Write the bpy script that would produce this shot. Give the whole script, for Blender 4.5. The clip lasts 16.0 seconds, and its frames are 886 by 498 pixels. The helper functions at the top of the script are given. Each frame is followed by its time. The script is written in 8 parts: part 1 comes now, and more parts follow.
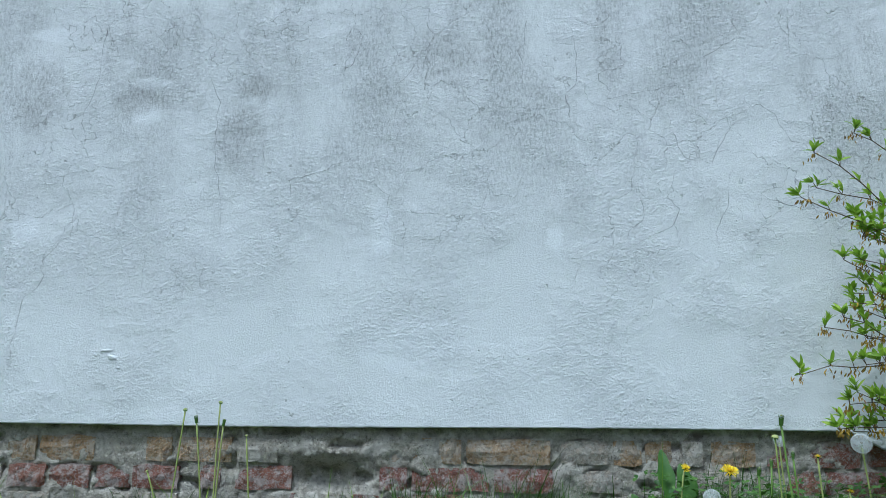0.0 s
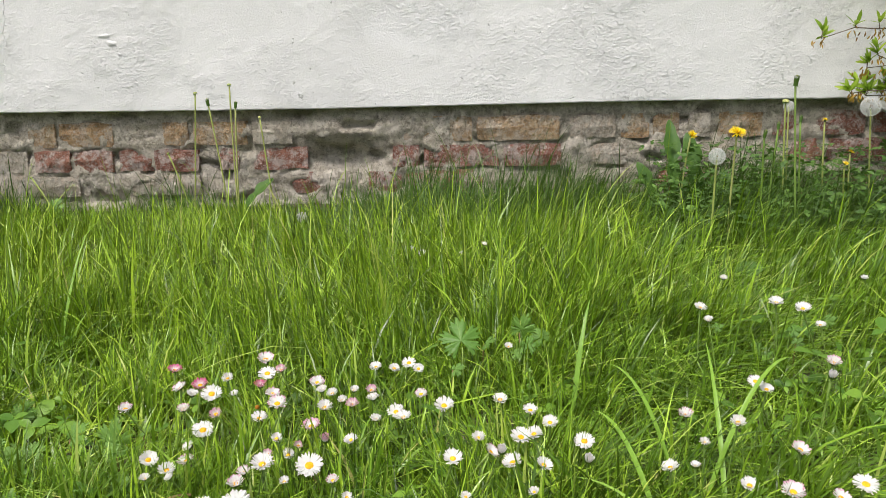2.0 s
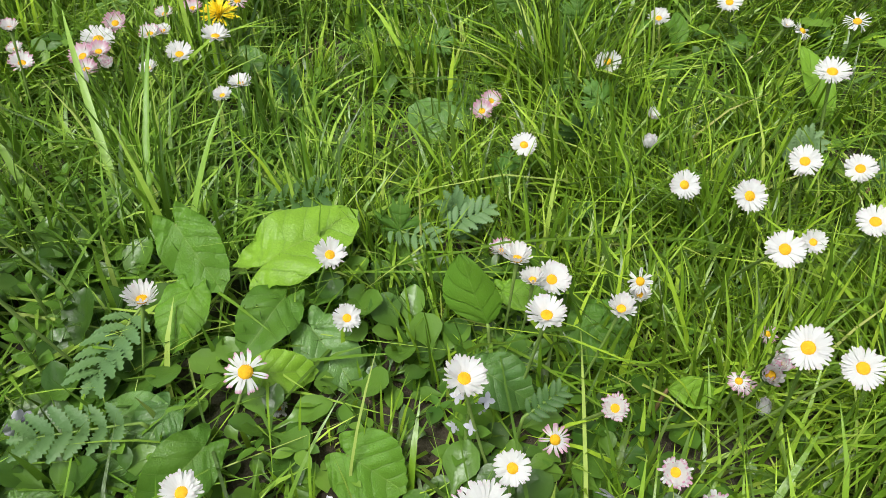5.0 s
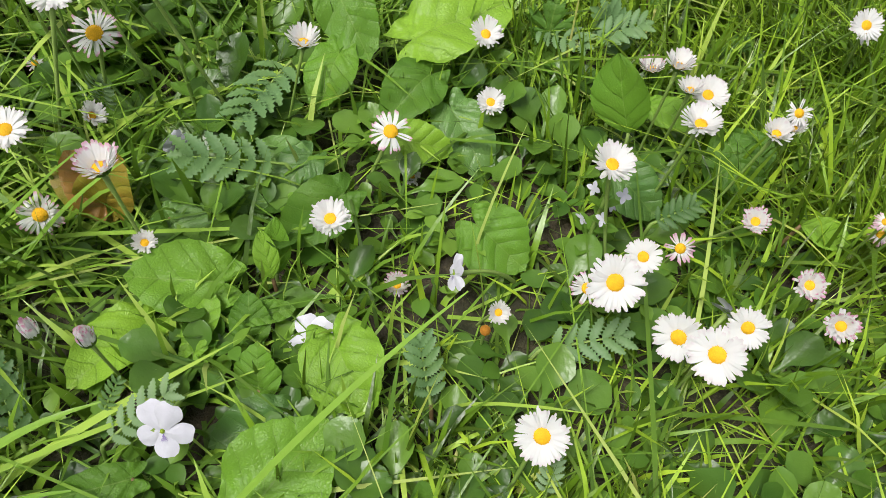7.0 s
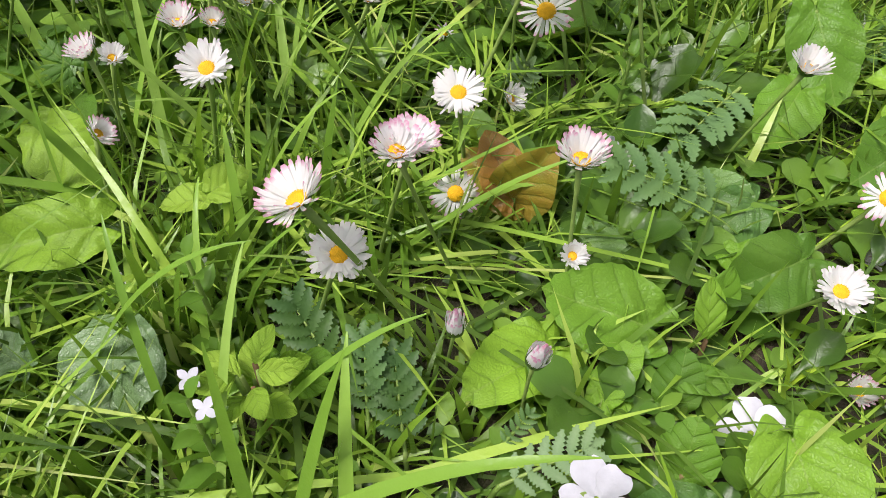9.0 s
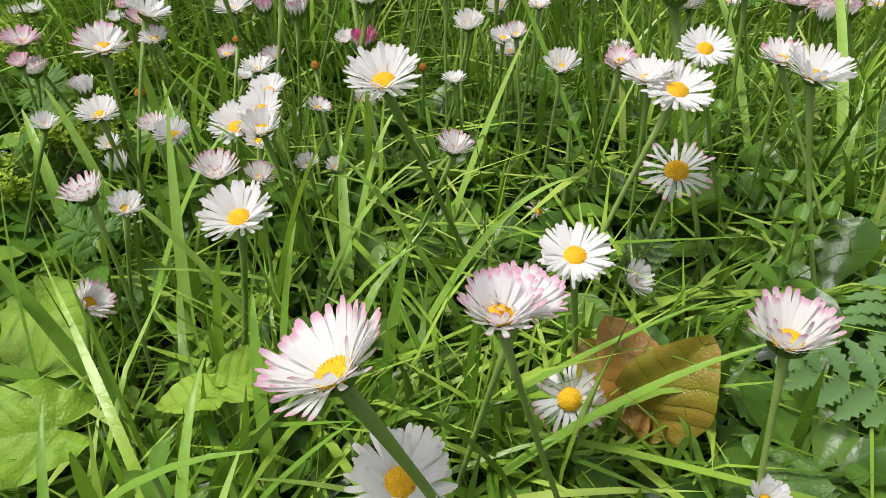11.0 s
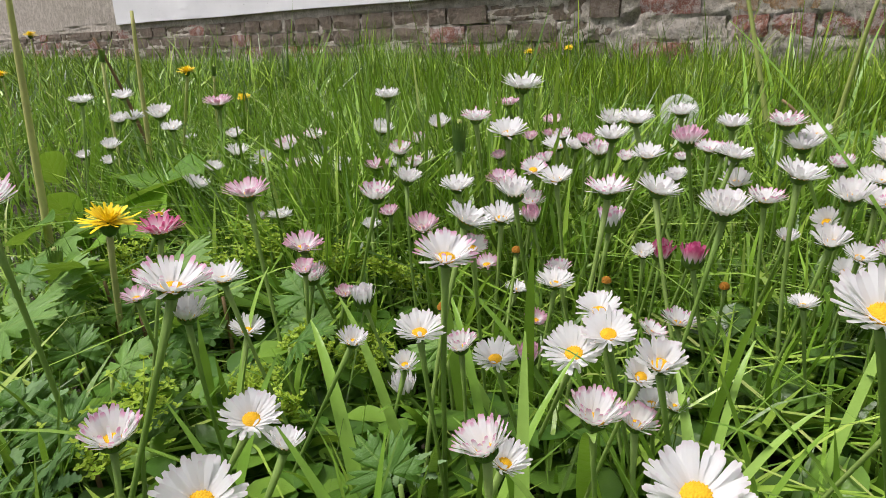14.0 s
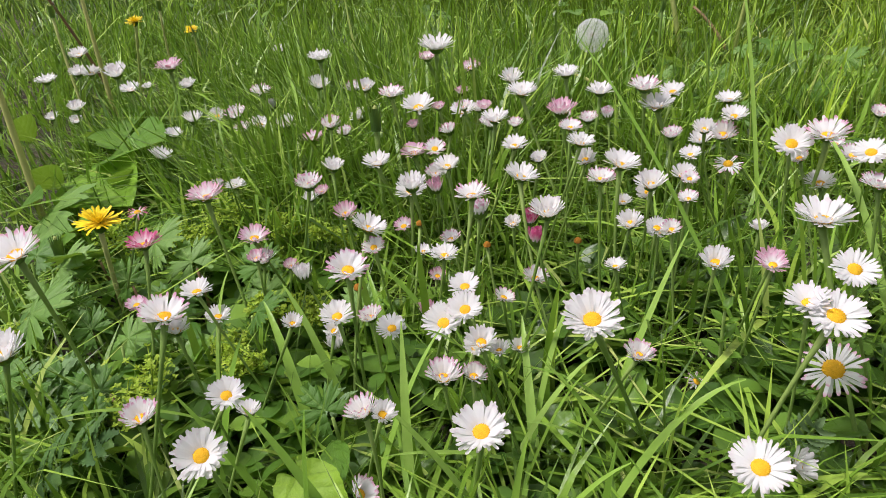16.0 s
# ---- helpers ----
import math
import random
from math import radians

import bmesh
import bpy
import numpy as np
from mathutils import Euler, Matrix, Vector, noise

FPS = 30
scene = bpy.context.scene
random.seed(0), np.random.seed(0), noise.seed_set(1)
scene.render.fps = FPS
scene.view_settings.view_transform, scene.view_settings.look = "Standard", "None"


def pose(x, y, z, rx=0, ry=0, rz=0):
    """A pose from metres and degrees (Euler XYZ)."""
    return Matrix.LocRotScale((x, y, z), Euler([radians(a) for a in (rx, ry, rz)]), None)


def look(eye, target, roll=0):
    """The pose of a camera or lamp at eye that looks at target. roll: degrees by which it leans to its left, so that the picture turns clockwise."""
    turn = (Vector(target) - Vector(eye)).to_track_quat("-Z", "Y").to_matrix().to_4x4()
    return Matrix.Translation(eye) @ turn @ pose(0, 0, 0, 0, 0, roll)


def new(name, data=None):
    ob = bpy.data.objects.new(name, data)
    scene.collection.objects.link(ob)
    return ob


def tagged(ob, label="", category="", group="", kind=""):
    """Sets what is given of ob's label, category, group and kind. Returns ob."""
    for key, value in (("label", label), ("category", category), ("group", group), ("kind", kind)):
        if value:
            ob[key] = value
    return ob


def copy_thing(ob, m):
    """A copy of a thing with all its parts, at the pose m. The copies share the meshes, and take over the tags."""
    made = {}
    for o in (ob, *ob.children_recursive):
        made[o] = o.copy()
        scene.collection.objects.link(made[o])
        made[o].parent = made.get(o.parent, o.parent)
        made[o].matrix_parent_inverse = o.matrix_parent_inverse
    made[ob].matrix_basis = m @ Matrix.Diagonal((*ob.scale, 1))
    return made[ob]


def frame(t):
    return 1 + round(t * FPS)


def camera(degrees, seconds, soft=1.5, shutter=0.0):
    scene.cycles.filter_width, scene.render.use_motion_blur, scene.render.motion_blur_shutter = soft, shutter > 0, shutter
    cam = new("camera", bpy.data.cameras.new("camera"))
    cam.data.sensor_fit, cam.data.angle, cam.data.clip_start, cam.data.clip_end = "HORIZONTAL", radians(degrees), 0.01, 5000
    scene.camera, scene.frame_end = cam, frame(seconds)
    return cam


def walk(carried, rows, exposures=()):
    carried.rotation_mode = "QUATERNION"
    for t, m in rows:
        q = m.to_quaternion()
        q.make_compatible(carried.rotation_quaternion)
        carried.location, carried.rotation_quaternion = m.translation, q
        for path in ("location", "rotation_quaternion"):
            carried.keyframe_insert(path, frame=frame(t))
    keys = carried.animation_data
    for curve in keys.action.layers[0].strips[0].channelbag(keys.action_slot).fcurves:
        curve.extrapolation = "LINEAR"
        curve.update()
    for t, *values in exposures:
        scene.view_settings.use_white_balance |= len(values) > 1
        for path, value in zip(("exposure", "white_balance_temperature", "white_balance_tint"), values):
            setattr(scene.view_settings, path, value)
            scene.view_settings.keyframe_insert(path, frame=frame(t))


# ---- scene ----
cam = camera(63.2, 16.0, soft=0.75)
PATH = [
    (0, (0.014, 0.102, 0.424), (-0.043, 2.075, 0.743), 0.4),
    (0.5, (0.006, 0.107, 0.415), (-0.052, 2.104, 0.523), 0.1),
    (1, (0.004, 0.106, 0.407), (-0.061, 2.103, 0.319), -0.3),
    (1.5, (0.003, 0.108, 0.388), (-0.068, 2.086, 0.096), -0.8),
    (2, (0.0, 0.11, 0.367), (-0.075, 2.045, -0.133), -1.2),
    (2.5, (-0.001, 0.108, 0.355), (-0.069, 1.989, -0.32), -1.4),
    (3, (0.001, 0.103, 0.345), (-0.059, 1.932, -0.462), -1.4),
    (3.5, (0.001, 0.097, 0.332), (-0.06, 1.858, -0.614), -1.2),
    (4, (-0.003, 0.092, 0.316), (-0.069, 1.747, -0.804), -1.1),
    (4.5, (-0.009, 0.083, 0.294), (-0.07, 1.613, -0.992), -0.7),
    (4.7, (-0.01, 0.078, 0.29), (-0.077, 1.56, -1.051), -0.8),
    (6.8, (-0.027, 0.041, 0.272), (-0.209, 1.183, -1.361), 2.6),
    (7, (-0.034, 0.04, 0.268), (-0.254, 1.156, -1.377), 3.1),
    (7.5, (-0.055, 0.038, 0.261), (-0.379, 1.091, -1.408), 3.8),
    (8, (-0.08, 0.033, 0.254), (-0.494, 1.043, -1.422), 4.7),
    (8.5, (-0.105, 0.028, 0.244), (-0.632, 1.028, -1.406), 3.6),
    (9, (-0.127, 0.029, 0.228), (-0.782, 1.054, -1.36), 1.3),
    (9.2, (-0.133, 0.031, 0.223), (-0.839, 1.072, -1.332), 0.3),
    (11.3, (-0.165, 0.059, 0.167), (-1.25, 1.384, -0.867), -1.2),
    (11.5, (-0.172, 0.06, 0.163), (-1.284, 1.408, -0.81), -0.8),
    (12, (-0.188, 0.06, 0.158), (-1.36, 1.452, -0.671), -0.3),
    (12.5, (-0.206, 0.056, 0.159), (-1.435, 1.465, -0.552), -0.7),
    (13, (-0.222, 0.053, 0.159), (-1.507, 1.446, -0.48), -1.2),
    (13.5, (-0.229, 0.048, 0.161), (-1.577, 1.394, -0.448), -2.1),
    (14, (-0.232, 0.041, 0.165), (-1.646, 1.319, -0.441), -2.9),
    (14.5, (-0.225, 0.035, 0.17), (-1.677, 1.25, -0.475), -3.6),
    (15, (-0.216, 0.031, 0.188), (-1.652, 1.225, -0.528), -4.5),
    (15.5, (-0.191, 0.027, 0.21), (-1.56, 1.231, -0.613), -5.9),
    (16, (-0.169, 0.025, 0.233), (-1.454, 1.232, -0.71), -6.6),
]
walk(cam, [(t, look(eye, target, roll)) for t, eye, target, roll in PATH], [
    (0.0, -0.01, 5050, 2),
    (0.5, 0.11, 5450, 4),
    (1.0, 0.25, 5750, 4),
    (1.4, 0.34, 6150, 7),
    (2.0, 0.42, 6500, 13),
    (3.0, 0.40, 6750, 15),
    (3.5, 0.37, 6200, 7),
    (4.5, 0.23, 6250, 8),
    (7.0, 0.22, 6400, 12),
    (9.0, 0.38, 6450, 17),
    (11.5, 0.27, 6350, 13),
    (14.0, 0.28, 6300, 17),
    (16.0, 0.29, 6300, 20),
])

# ---- light: a bright overcast day, the sun behind thin cloud ----
SUN_ELEVATION, SUN_TURN = radians(66), radians(215)
world = bpy.data.worlds.new("overcast_sky")
scene.world = world
world.use_nodes = True
wn = world.node_tree.nodes
sky = wn.new("ShaderNodeTexSky")
sky.sky_type, sky.sun_disc = "NISHITA", False
sky.sun_elevation, sky.sun_rotation = SUN_ELEVATION, SUN_TURN
sky.air_density, sky.dust_density, sky.ozone_density = 1.0, 5.0, 1.0
grey = wn.new("ShaderNodeHueSaturation")
grey.inputs["Saturation"].default_value = 0.45
world.node_tree.links.new(sky.outputs["Color"], grey.inputs["Color"])
world.node_tree.links.new(grey.outputs["Color"], wn["Background"].inputs["Color"])
wn["Background"].inputs["Strength"].default_value = 0.098
sun = new("sun", bpy.data.lights.new("sun", "SUN"))
sun.data.energy, sun.data.angle, sun.data.color = 2.7, radians(20), (1.0, 0.97, 0.92)
sun.matrix_world = pose(0, 0, 5, 90 - math.degrees(SUN_ELEVATION), 0, 180 - math.degrees(SUN_TURN))


# ---- materials ----
def material(name):
    m = bpy.data.materials.new(name)
    m.use_nodes = True
    nt = m.node_tree
    b = nt.nodes["Principled BSDF"]
    return m, nt, b


def node(nt, kind, **values):
    n = nt.nodes.new("ShaderNode" + kind)
    for k, v in values.items():
        n.inputs[k].default_value = v
    return n


def noise_at(nt, scale, detail=4.0, rough=0.55, vector=None):
    n = node(nt, "TexNoise", Scale=scale, Detail=detail, Roughness=rough)
    if vector:
        nt.links.new(vector, n.inputs["Vector"])
    return n.outputs["Fac"]


def ramp(nt, fac, stops):
    n = nt.nodes.new("ShaderNodeValToRGB")
    e = n.color_ramp.elements
    while len(e) < len(stops):
        e.new(0.5)
    for el, (p, c) in zip(e, stops):
        el.position, el.color = p, (*c, 1)
    nt.links.new(fac, n.inputs["Fac"])
    return n.outputs["Color"]


def grey_ramp(nt, fac, a, b, lo=0.0, hi=1.0):
    return ramp(nt, fac, [(a, (lo,) * 3), (b, (hi,) * 3)])


def mix(nt, fac, a, b, how="MIX"):
    n = nt.nodes.new("ShaderNodeMix")
    n.data_type, n.blend_type = "RGBA", how
    for socket, v in ((n.inputs[0], fac), (n.inputs[6], a), (n.inputs[7], b)):
        if isinstance(v, (int, float)):
            socket.default_value = v
        elif isinstance(v, tuple):
            socket.default_value = (*v, 1)
        else:
            nt.links.new(v, socket)
    return n.outputs[2]


def maths(nt, how, a, b=None):
    n = nt.nodes.new("ShaderNodeMath")
    n.operation = how
    for socket, v in zip(n.inputs, (a, b)):
        if v is None:
            continue
        if isinstance(v, (int, float)):
            socket.default_value = v
        else:
            nt.links.new(v, socket)
    return n.outputs[0]


def bump(nt, bsdf, height, strength, distance):
    n = node(nt, "Bump", Strength=strength, Distance=distance)
    nt.links.new(height, n.inputs["Height"])
    nt.links.new(n.outputs["Normal"], bsdf.inputs["Normal"])
    return n


def object_place(nt):
    return nt.nodes.new("ShaderNodeTexCoord").outputs["Object"]


def world_place(nt):
    return nt.nodes.new("ShaderNodeNewGeometry").outputs["Position"]


def island(nt):
    return nt.nodes.new("ShaderNodeNewGeometry").outputs["Random Per Island"]


def each(nt):
    return nt.nodes.new("ShaderNodeObjectInfo").outputs["Random"]


def attribute(nt, name):
    n = nt.nodes.new("ShaderNodeAttribute")
    n.attribute_name = name
    return n.outputs["Fac"]


def thin(nt, bsdf, colour, amount):
    """Lets light through a leaf or petal."""
    t = nt.nodes.new("ShaderNodeBsdfTranslucent")
    if isinstance(colour, tuple):
        t.inputs["Color"].default_value = (*colour, 1)
    else:
        nt.links.new(colour, t.inputs["Color"])
    s = node(nt, "MixShader", Fac=amount)
    nt.links.new(bsdf.outputs[0], s.inputs[1])
    nt.links.new(t.outputs[0], s.inputs[2])
    nt.links.new(s.outputs[0], nt.nodes["Material Output"].inputs["Surface"])


def leaf_material(name, stops, rough=0.5, through_light=0.3, glow=(0.30, 0.50, 0.04), gloss=0.3, grain=220.0, veins=True, chance=None, patch=60.0, shift=(0.14, 0.24, 0.03), relief=0.0006):
    """A leaf: colour by chance from leaf to leaf, paler veins along u and v, quilted relief."""
    m, nt, b = material(name)
    col = ramp(nt, (chance or island)(nt), stops)
    at = object_place(nt)
    col = mix(nt, grey_ramp(nt, noise_at(nt, patch, 3.0, vector=world_place(nt)), 0.35, 0.7, 0.0, 0.34), col, shift)
    h = noise_at(nt, grain, 3.0, vector=world_place(nt))
    if veins:
        uv = nt.nodes.new("ShaderNodeSeparateXYZ")
        nt.links.new(nt.nodes.new("ShaderNodeTexCoord").outputs["UV"], uv.inputs[0])
        u, v = uv.outputs[0], uv.outputs[1]
        side = maths(nt, "ABSOLUTE", maths(nt, "SUBTRACT", v, 0.5))
        rib = maths(nt, "LESS_THAN", side, 0.009)
        wander = maths(nt, "MULTIPLY", noise_at(nt, 90.0, 2.0, vector=world_place(nt)), 0.14)
        wave = maths(nt, "FRACT", maths(nt, "MULTIPLY", maths(nt, "ADD", wander, maths(nt, "SUBTRACT", u, maths(nt, "MULTIPLY", side, 0.8))), 4.0))
        vein = maths(nt, "LESS_THAN", wave, 0.03)
        line = maths(nt, "MAXIMUM", rib, vein)
        col = mix(nt, maths(nt, "MULTIPLY", line, 0.32), col, (0.30, 0.42, 0.10))
        # the net of small veins between the ribs: cells that bulge, seams painted with crease shade
        stretch = node(nt, "Mapping")
        stretch.inputs["Scale"].default_value = (24.0, 28.0, 1.0)
        nt.links.new(nt.nodes.new("ShaderNodeTexCoord").outputs["UV"], stretch.inputs["Vector"])
        quilt = nt.nodes.new("ShaderNodeTexVoronoi")
        quilt.feature = "DISTANCE_TO_EDGE"
        quilt.inputs["Scale"].default_value = 1.0
        nt.links.new(stretch.outputs[0], quilt.inputs["Vector"])
        swell = maths(nt, "SINE", maths(nt, "MULTIPLY", wave, 3.14))
        h = maths(nt, "ADD", maths(nt, "MULTIPLY", h, 0.35), maths(nt, "MULTIPLY", swell, 0.30))
        groove = grey_ramp(nt, wave, 0.0, 0.10, 1.0, 0.0)
        h = maths(nt, "SUBTRACT", h, maths(nt, "MULTIPLY", maths(nt, "MAXIMUM", rib, groove), 0.16))
        # Grooves are tinted dark, as shade would lie in them.
        col = mix(nt, maths(nt, "MULTIPLY", groove, 0.14), col, (0.04, 0.12, 0.012))
        h = maths(nt, "ADD", h, maths(nt, "MULTIPLY", maths(nt, "MINIMUM", quilt.outputs["Distance"], 0.35), 0.30))
        col = mix(nt, grey_ramp(nt, quilt.outputs["Distance"], 0.0, 0.16, 0.14, 0.0), col, (0.035, 0.11, 0.012))
        col = mix(nt, grey_ramp(nt, swell, 0.0, 0.5, 0.12, 0.0), col, (0.05, 0.14, 0.015))
    nt.links.new(col, b.inputs["Base Color"])
    b.inputs["Roughness"].default_value = rough
    b.inputs["Specular IOR Level"].default_value = gloss
    bump(nt, b, h, 0.85, relief)
    thin(nt, b, glow, through_light)
    return m


# Near-black low stops put the deep shade between blades into their colour.
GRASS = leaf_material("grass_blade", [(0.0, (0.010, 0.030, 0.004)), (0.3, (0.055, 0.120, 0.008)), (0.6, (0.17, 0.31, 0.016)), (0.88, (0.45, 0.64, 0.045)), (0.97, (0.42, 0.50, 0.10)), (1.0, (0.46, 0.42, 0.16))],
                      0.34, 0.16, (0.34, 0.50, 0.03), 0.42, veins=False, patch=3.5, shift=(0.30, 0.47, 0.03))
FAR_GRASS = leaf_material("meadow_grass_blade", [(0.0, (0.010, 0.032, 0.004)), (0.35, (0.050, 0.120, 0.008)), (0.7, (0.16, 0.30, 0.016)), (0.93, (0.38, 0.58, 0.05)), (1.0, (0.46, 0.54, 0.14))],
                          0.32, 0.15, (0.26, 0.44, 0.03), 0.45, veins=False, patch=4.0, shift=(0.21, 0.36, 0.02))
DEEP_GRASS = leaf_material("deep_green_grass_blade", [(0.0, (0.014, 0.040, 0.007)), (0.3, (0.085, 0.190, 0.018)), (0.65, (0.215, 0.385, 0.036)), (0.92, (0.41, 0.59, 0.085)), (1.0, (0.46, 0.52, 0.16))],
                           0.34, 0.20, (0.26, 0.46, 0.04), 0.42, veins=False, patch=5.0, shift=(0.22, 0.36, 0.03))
# Fine grass at the wall's foot, the wall's shade put into its dark colour.
SHADED_GRASS = leaf_material("fine_shaded_grass", [(0.0, (0.018, 0.045, 0.010)), (0.6, (0.045, 0.10, 0.018)), (1.0, (0.10, 0.17, 0.03))], 0.4, 0.2, (0.12, 0.25, 0.03), veins=False)
BROAD_GRASS = leaf_material("broad_grass_blade", [(0.0, (0.15, 0.30, 0.035)), (0.6, (0.25, 0.43, 0.06)), (1.0, (0.35, 0.53, 0.12))], 0.36, 0.25, (0.3, 0.50, 0.04), veins=False, chance=each, shift=(0.22, 0.40, 0.04))
STRAW = leaf_material("dry_stalk", [(0.0, (0.50, 0.54, 0.16)), (1.0, (0.58, 0.56, 0.20))], 0.55, 0.15, (0.4, 0.4, 0.1), veins=False, shift=(0.46, 0.42, 0.18))
VIOLET_LEAF = leaf_material("violet_leaf", [(0.0, (0.070, 0.17, 0.020)), (0.45, (0.145, 0.32, 0.028)), (1.0, (0.28, 0.50, 0.040))], 0.40, 0.24, chance=each, relief=0.0012, gloss=0.28)
DULL_LEAF = leaf_material("dull_leaf", [(0.0, (0.07, 0.17, 0.038)), (1.0, (0.16, 0.31, 0.075))], 0.34, 0.2, chance=each, relief=0.0012, gloss=0.45)
ROSETTE = leaf_material("rosette_leaf", [(0.0, (0.022, 0.062, 0.009)), (0.5, (0.052, 0.13, 0.016)), (1.0, (0.13, 0.25, 0.030))], 0.32, 0.15, veins=False)
ROSETTE_LEAF = leaf_material("single_rosette_leaf", [(0.0, (0.028, 0.075, 0.011)), (0.5, (0.06, 0.145, 0.018)), (1.0, (0.13, 0.255, 0.032))], 0.32, 0.15, veins=False, chance=each, gloss=0.4)
SILVER = leaf_material("silverweed_leaf", [(0.0, (0.05, 0.12, 0.03)), (0.6, (0.12, 0.23, 0.085)), (1.0, (0.24, 0.35, 0.18))], 0.5, 0.15, (0.2, 0.34, 0.1), veins=False, chance=each)
LOBED = leaf_material("lobed_leaf", [(0.0, (0.07, 0.17, 0.024)), (0.5, (0.13, 0.27, 0.045)), (1.0, (0.22, 0.37, 0.09))], 0.45, 0.22, chance=each, shift=(0.06, 0.14, 0.02), relief=0.001)
PALE_LOBED = leaf_material("pale_lobed_leaf", [(0.0, (0.10, 0.22, 0.035)), (1.0, (0.20, 0.35, 0.085))], 0.40, 0.22, chance=each, shift=(0.09, 0.20, 0.03), relief=0.001)
HERB = leaf_material("herb_leaf", [(0.0, (0.04, 0.11, 0.014)), (0.5, (0.09, 0.21, 0.024)), (1.0, (0.21, 0.37, 0.042))], 0.42, 0.28, veins=False)
GREY_LEAF = leaf_material("grey_green_leaf", [(0.0, (0.15, 0.26, 0.12)), (1.0, (0.22, 0.34, 0.17))], 0.34, 0.2, chance=each, relief=0.0012, gloss=0.5)
LIME_LEAF = leaf_material("lime_leaf", [(0.0, (0.24, 0.42, 0.035)), (1.0, (0.36, 0.55, 0.06))], 0.5, 0.3, chance=each, shift=(0.22, 0.38, 0.03), relief=0.001)
LIME = leaf_material("lime_floret", [(0.0, (0.26, 0.42, 0.025)), (1.0, (0.42, 0.54, 0.05))], 0.6, 0.3, (0.45, 0.55, 0.04), veins=False)
RUSSET = leaf_material("russet_leaf", [(0.0, (0.20, 0.26, 0.025)), (0.5, (0.30, 0.26, 0.03)), (1.0, (0.36, 0.17, 0.035))], 0.32, 0.2, (0.5, 0.32, 0.03), 0.45, chance=each, patch=110.0, shift=(0.40, 0.10, 0.03), relief=0.001)
YELLOWED = leaf_material("yellowed_leaf", [(0.0, (0.34, 0.30, 0.07)), (1.0, (0.42, 0.33, 0.10))], 0.5, 0.3, (0.5, 0.42, 0.08))
SHRUB_LEAF = leaf_material("shrub_leaf", [(0.0, (0.16, 0.28, 0.02)), (0.5, (0.32, 0.46, 0.03)), (1.0, (0.46, 0.58, 0.06))], 0.42, 0.35, veins=False)
WEED = leaf_material("weed_leaf", [(0.0, (0.03, 0.08, 0.016)), (0.6, (0.055, 0.13, 0.022)), (1.0, (0.11, 0.20, 0.04))], 0.45, 0.2, (0.12, 0.25, 0.03), veins=False)
STEM = leaf_material("green_stem", [(0.0, (0.19, 0.31, 0.06)), (1.0, (0.32, 0.44, 0.12))], 0.5, 0.15, veins=False, chance=each)
PALE_STEM = leaf_material("pale_stem", [(0.0, (0.38, 0.46, 0.12)), (1.0, (0.48, 0.50, 0.18))], 0.5, 0.12, (0.4, 0.4, 0.1), veins=False, chance=each, shift=(0.34, 0.38, 0.10))
RED_STEM = leaf_material("reddish_stem", [(0.0, (0.22, 0.12, 0.07)), (1.0, (0.30, 0.18, 0.10))], 0.5, 0.1, (0.3, 0.15, 0.05), veins=False, chance=each)
BRACT = leaf_material("bract", [(0.0, (0.05, 0.11, 0.018)), (1.0, (0.09, 0.17, 0.035))], 0.55, 0.1, veins=False, chance=each)
WITHERED = leaf_material("withered", [(0.0, (0.16, 0.09, 0.04)), (1.0, (0.28, 0.19, 0.10))], 0.7, 0.15, (0.3, 0.2, 0.08), veins=False, chance=each)


def petal_material(name, tip, start, end, amount):
    """White rays, tinted towards the tip by their own colouring."""
    m, nt, b = material(name)
    along = attribute(nt, "along")
    streak = maths(nt, "ADD", along, maths(nt, "MULTIPLY", maths(nt, "SUBTRACT", island(nt), 0.5), 0.35))
    t = maths(nt, "MULTIPLY", grey_ramp(nt, streak, start, end), amount)
    col = mix(nt, t, (0.86, 0.86, 0.85), tip)
    nt.links.new(col, b.inputs["Base Color"])
    b.inputs["Roughness"].default_value = 0.6
    b.inputs["Specular IOR Level"].default_value = 0.2
    bump(nt, b, noise_at(nt, 900.0, 2.0, vector=world_place(nt)), 0.3, 0.0002)
    thin(nt, b, col, 0.45)
    return m


PETAL = {
    "white": petal_material("petal_white", (0.70, 0.50, 0.60), 0.8, 1.15, 0.3),
    "tipped": petal_material("petal_tipped", (0.74, 0.22, 0.46), 0.80, 1.14, 0.7),
    "pink": petal_material("petal_pink", (0.70, 0.24, 0.44), 0.3, 1.1, 0.75),
    "rose": petal_material("petal_rose", (0.66, 0.09, 0.28), 0.1, 0.9, 0.95),
}


def plain(name, colour, rough, grain, depth, vary=0.25, spread=(0.0, 0.0, 0.0), chance=each):
    m, nt, b = material(name)
    dark = tuple(c * (1 - vary) for c in colour)
    col = mix(nt, grey_ramp(nt, noise_at(nt, grain, 5.0, vector=world_place(nt)), 0.3, 0.7), dark, colour)
    if any(spread):
        col = mix(nt, chance(nt), col, spread)
    nt.links.new(col, b.inputs["Base Color"])
    b.inputs["Roughness"].default_value = rough
    b.inputs["Specular IOR Level"].default_value = 0.25
    bump(nt, b, noise_at(nt, grain * 3, 6.0, vector=world_place(nt)), 0.6, depth)
    return m


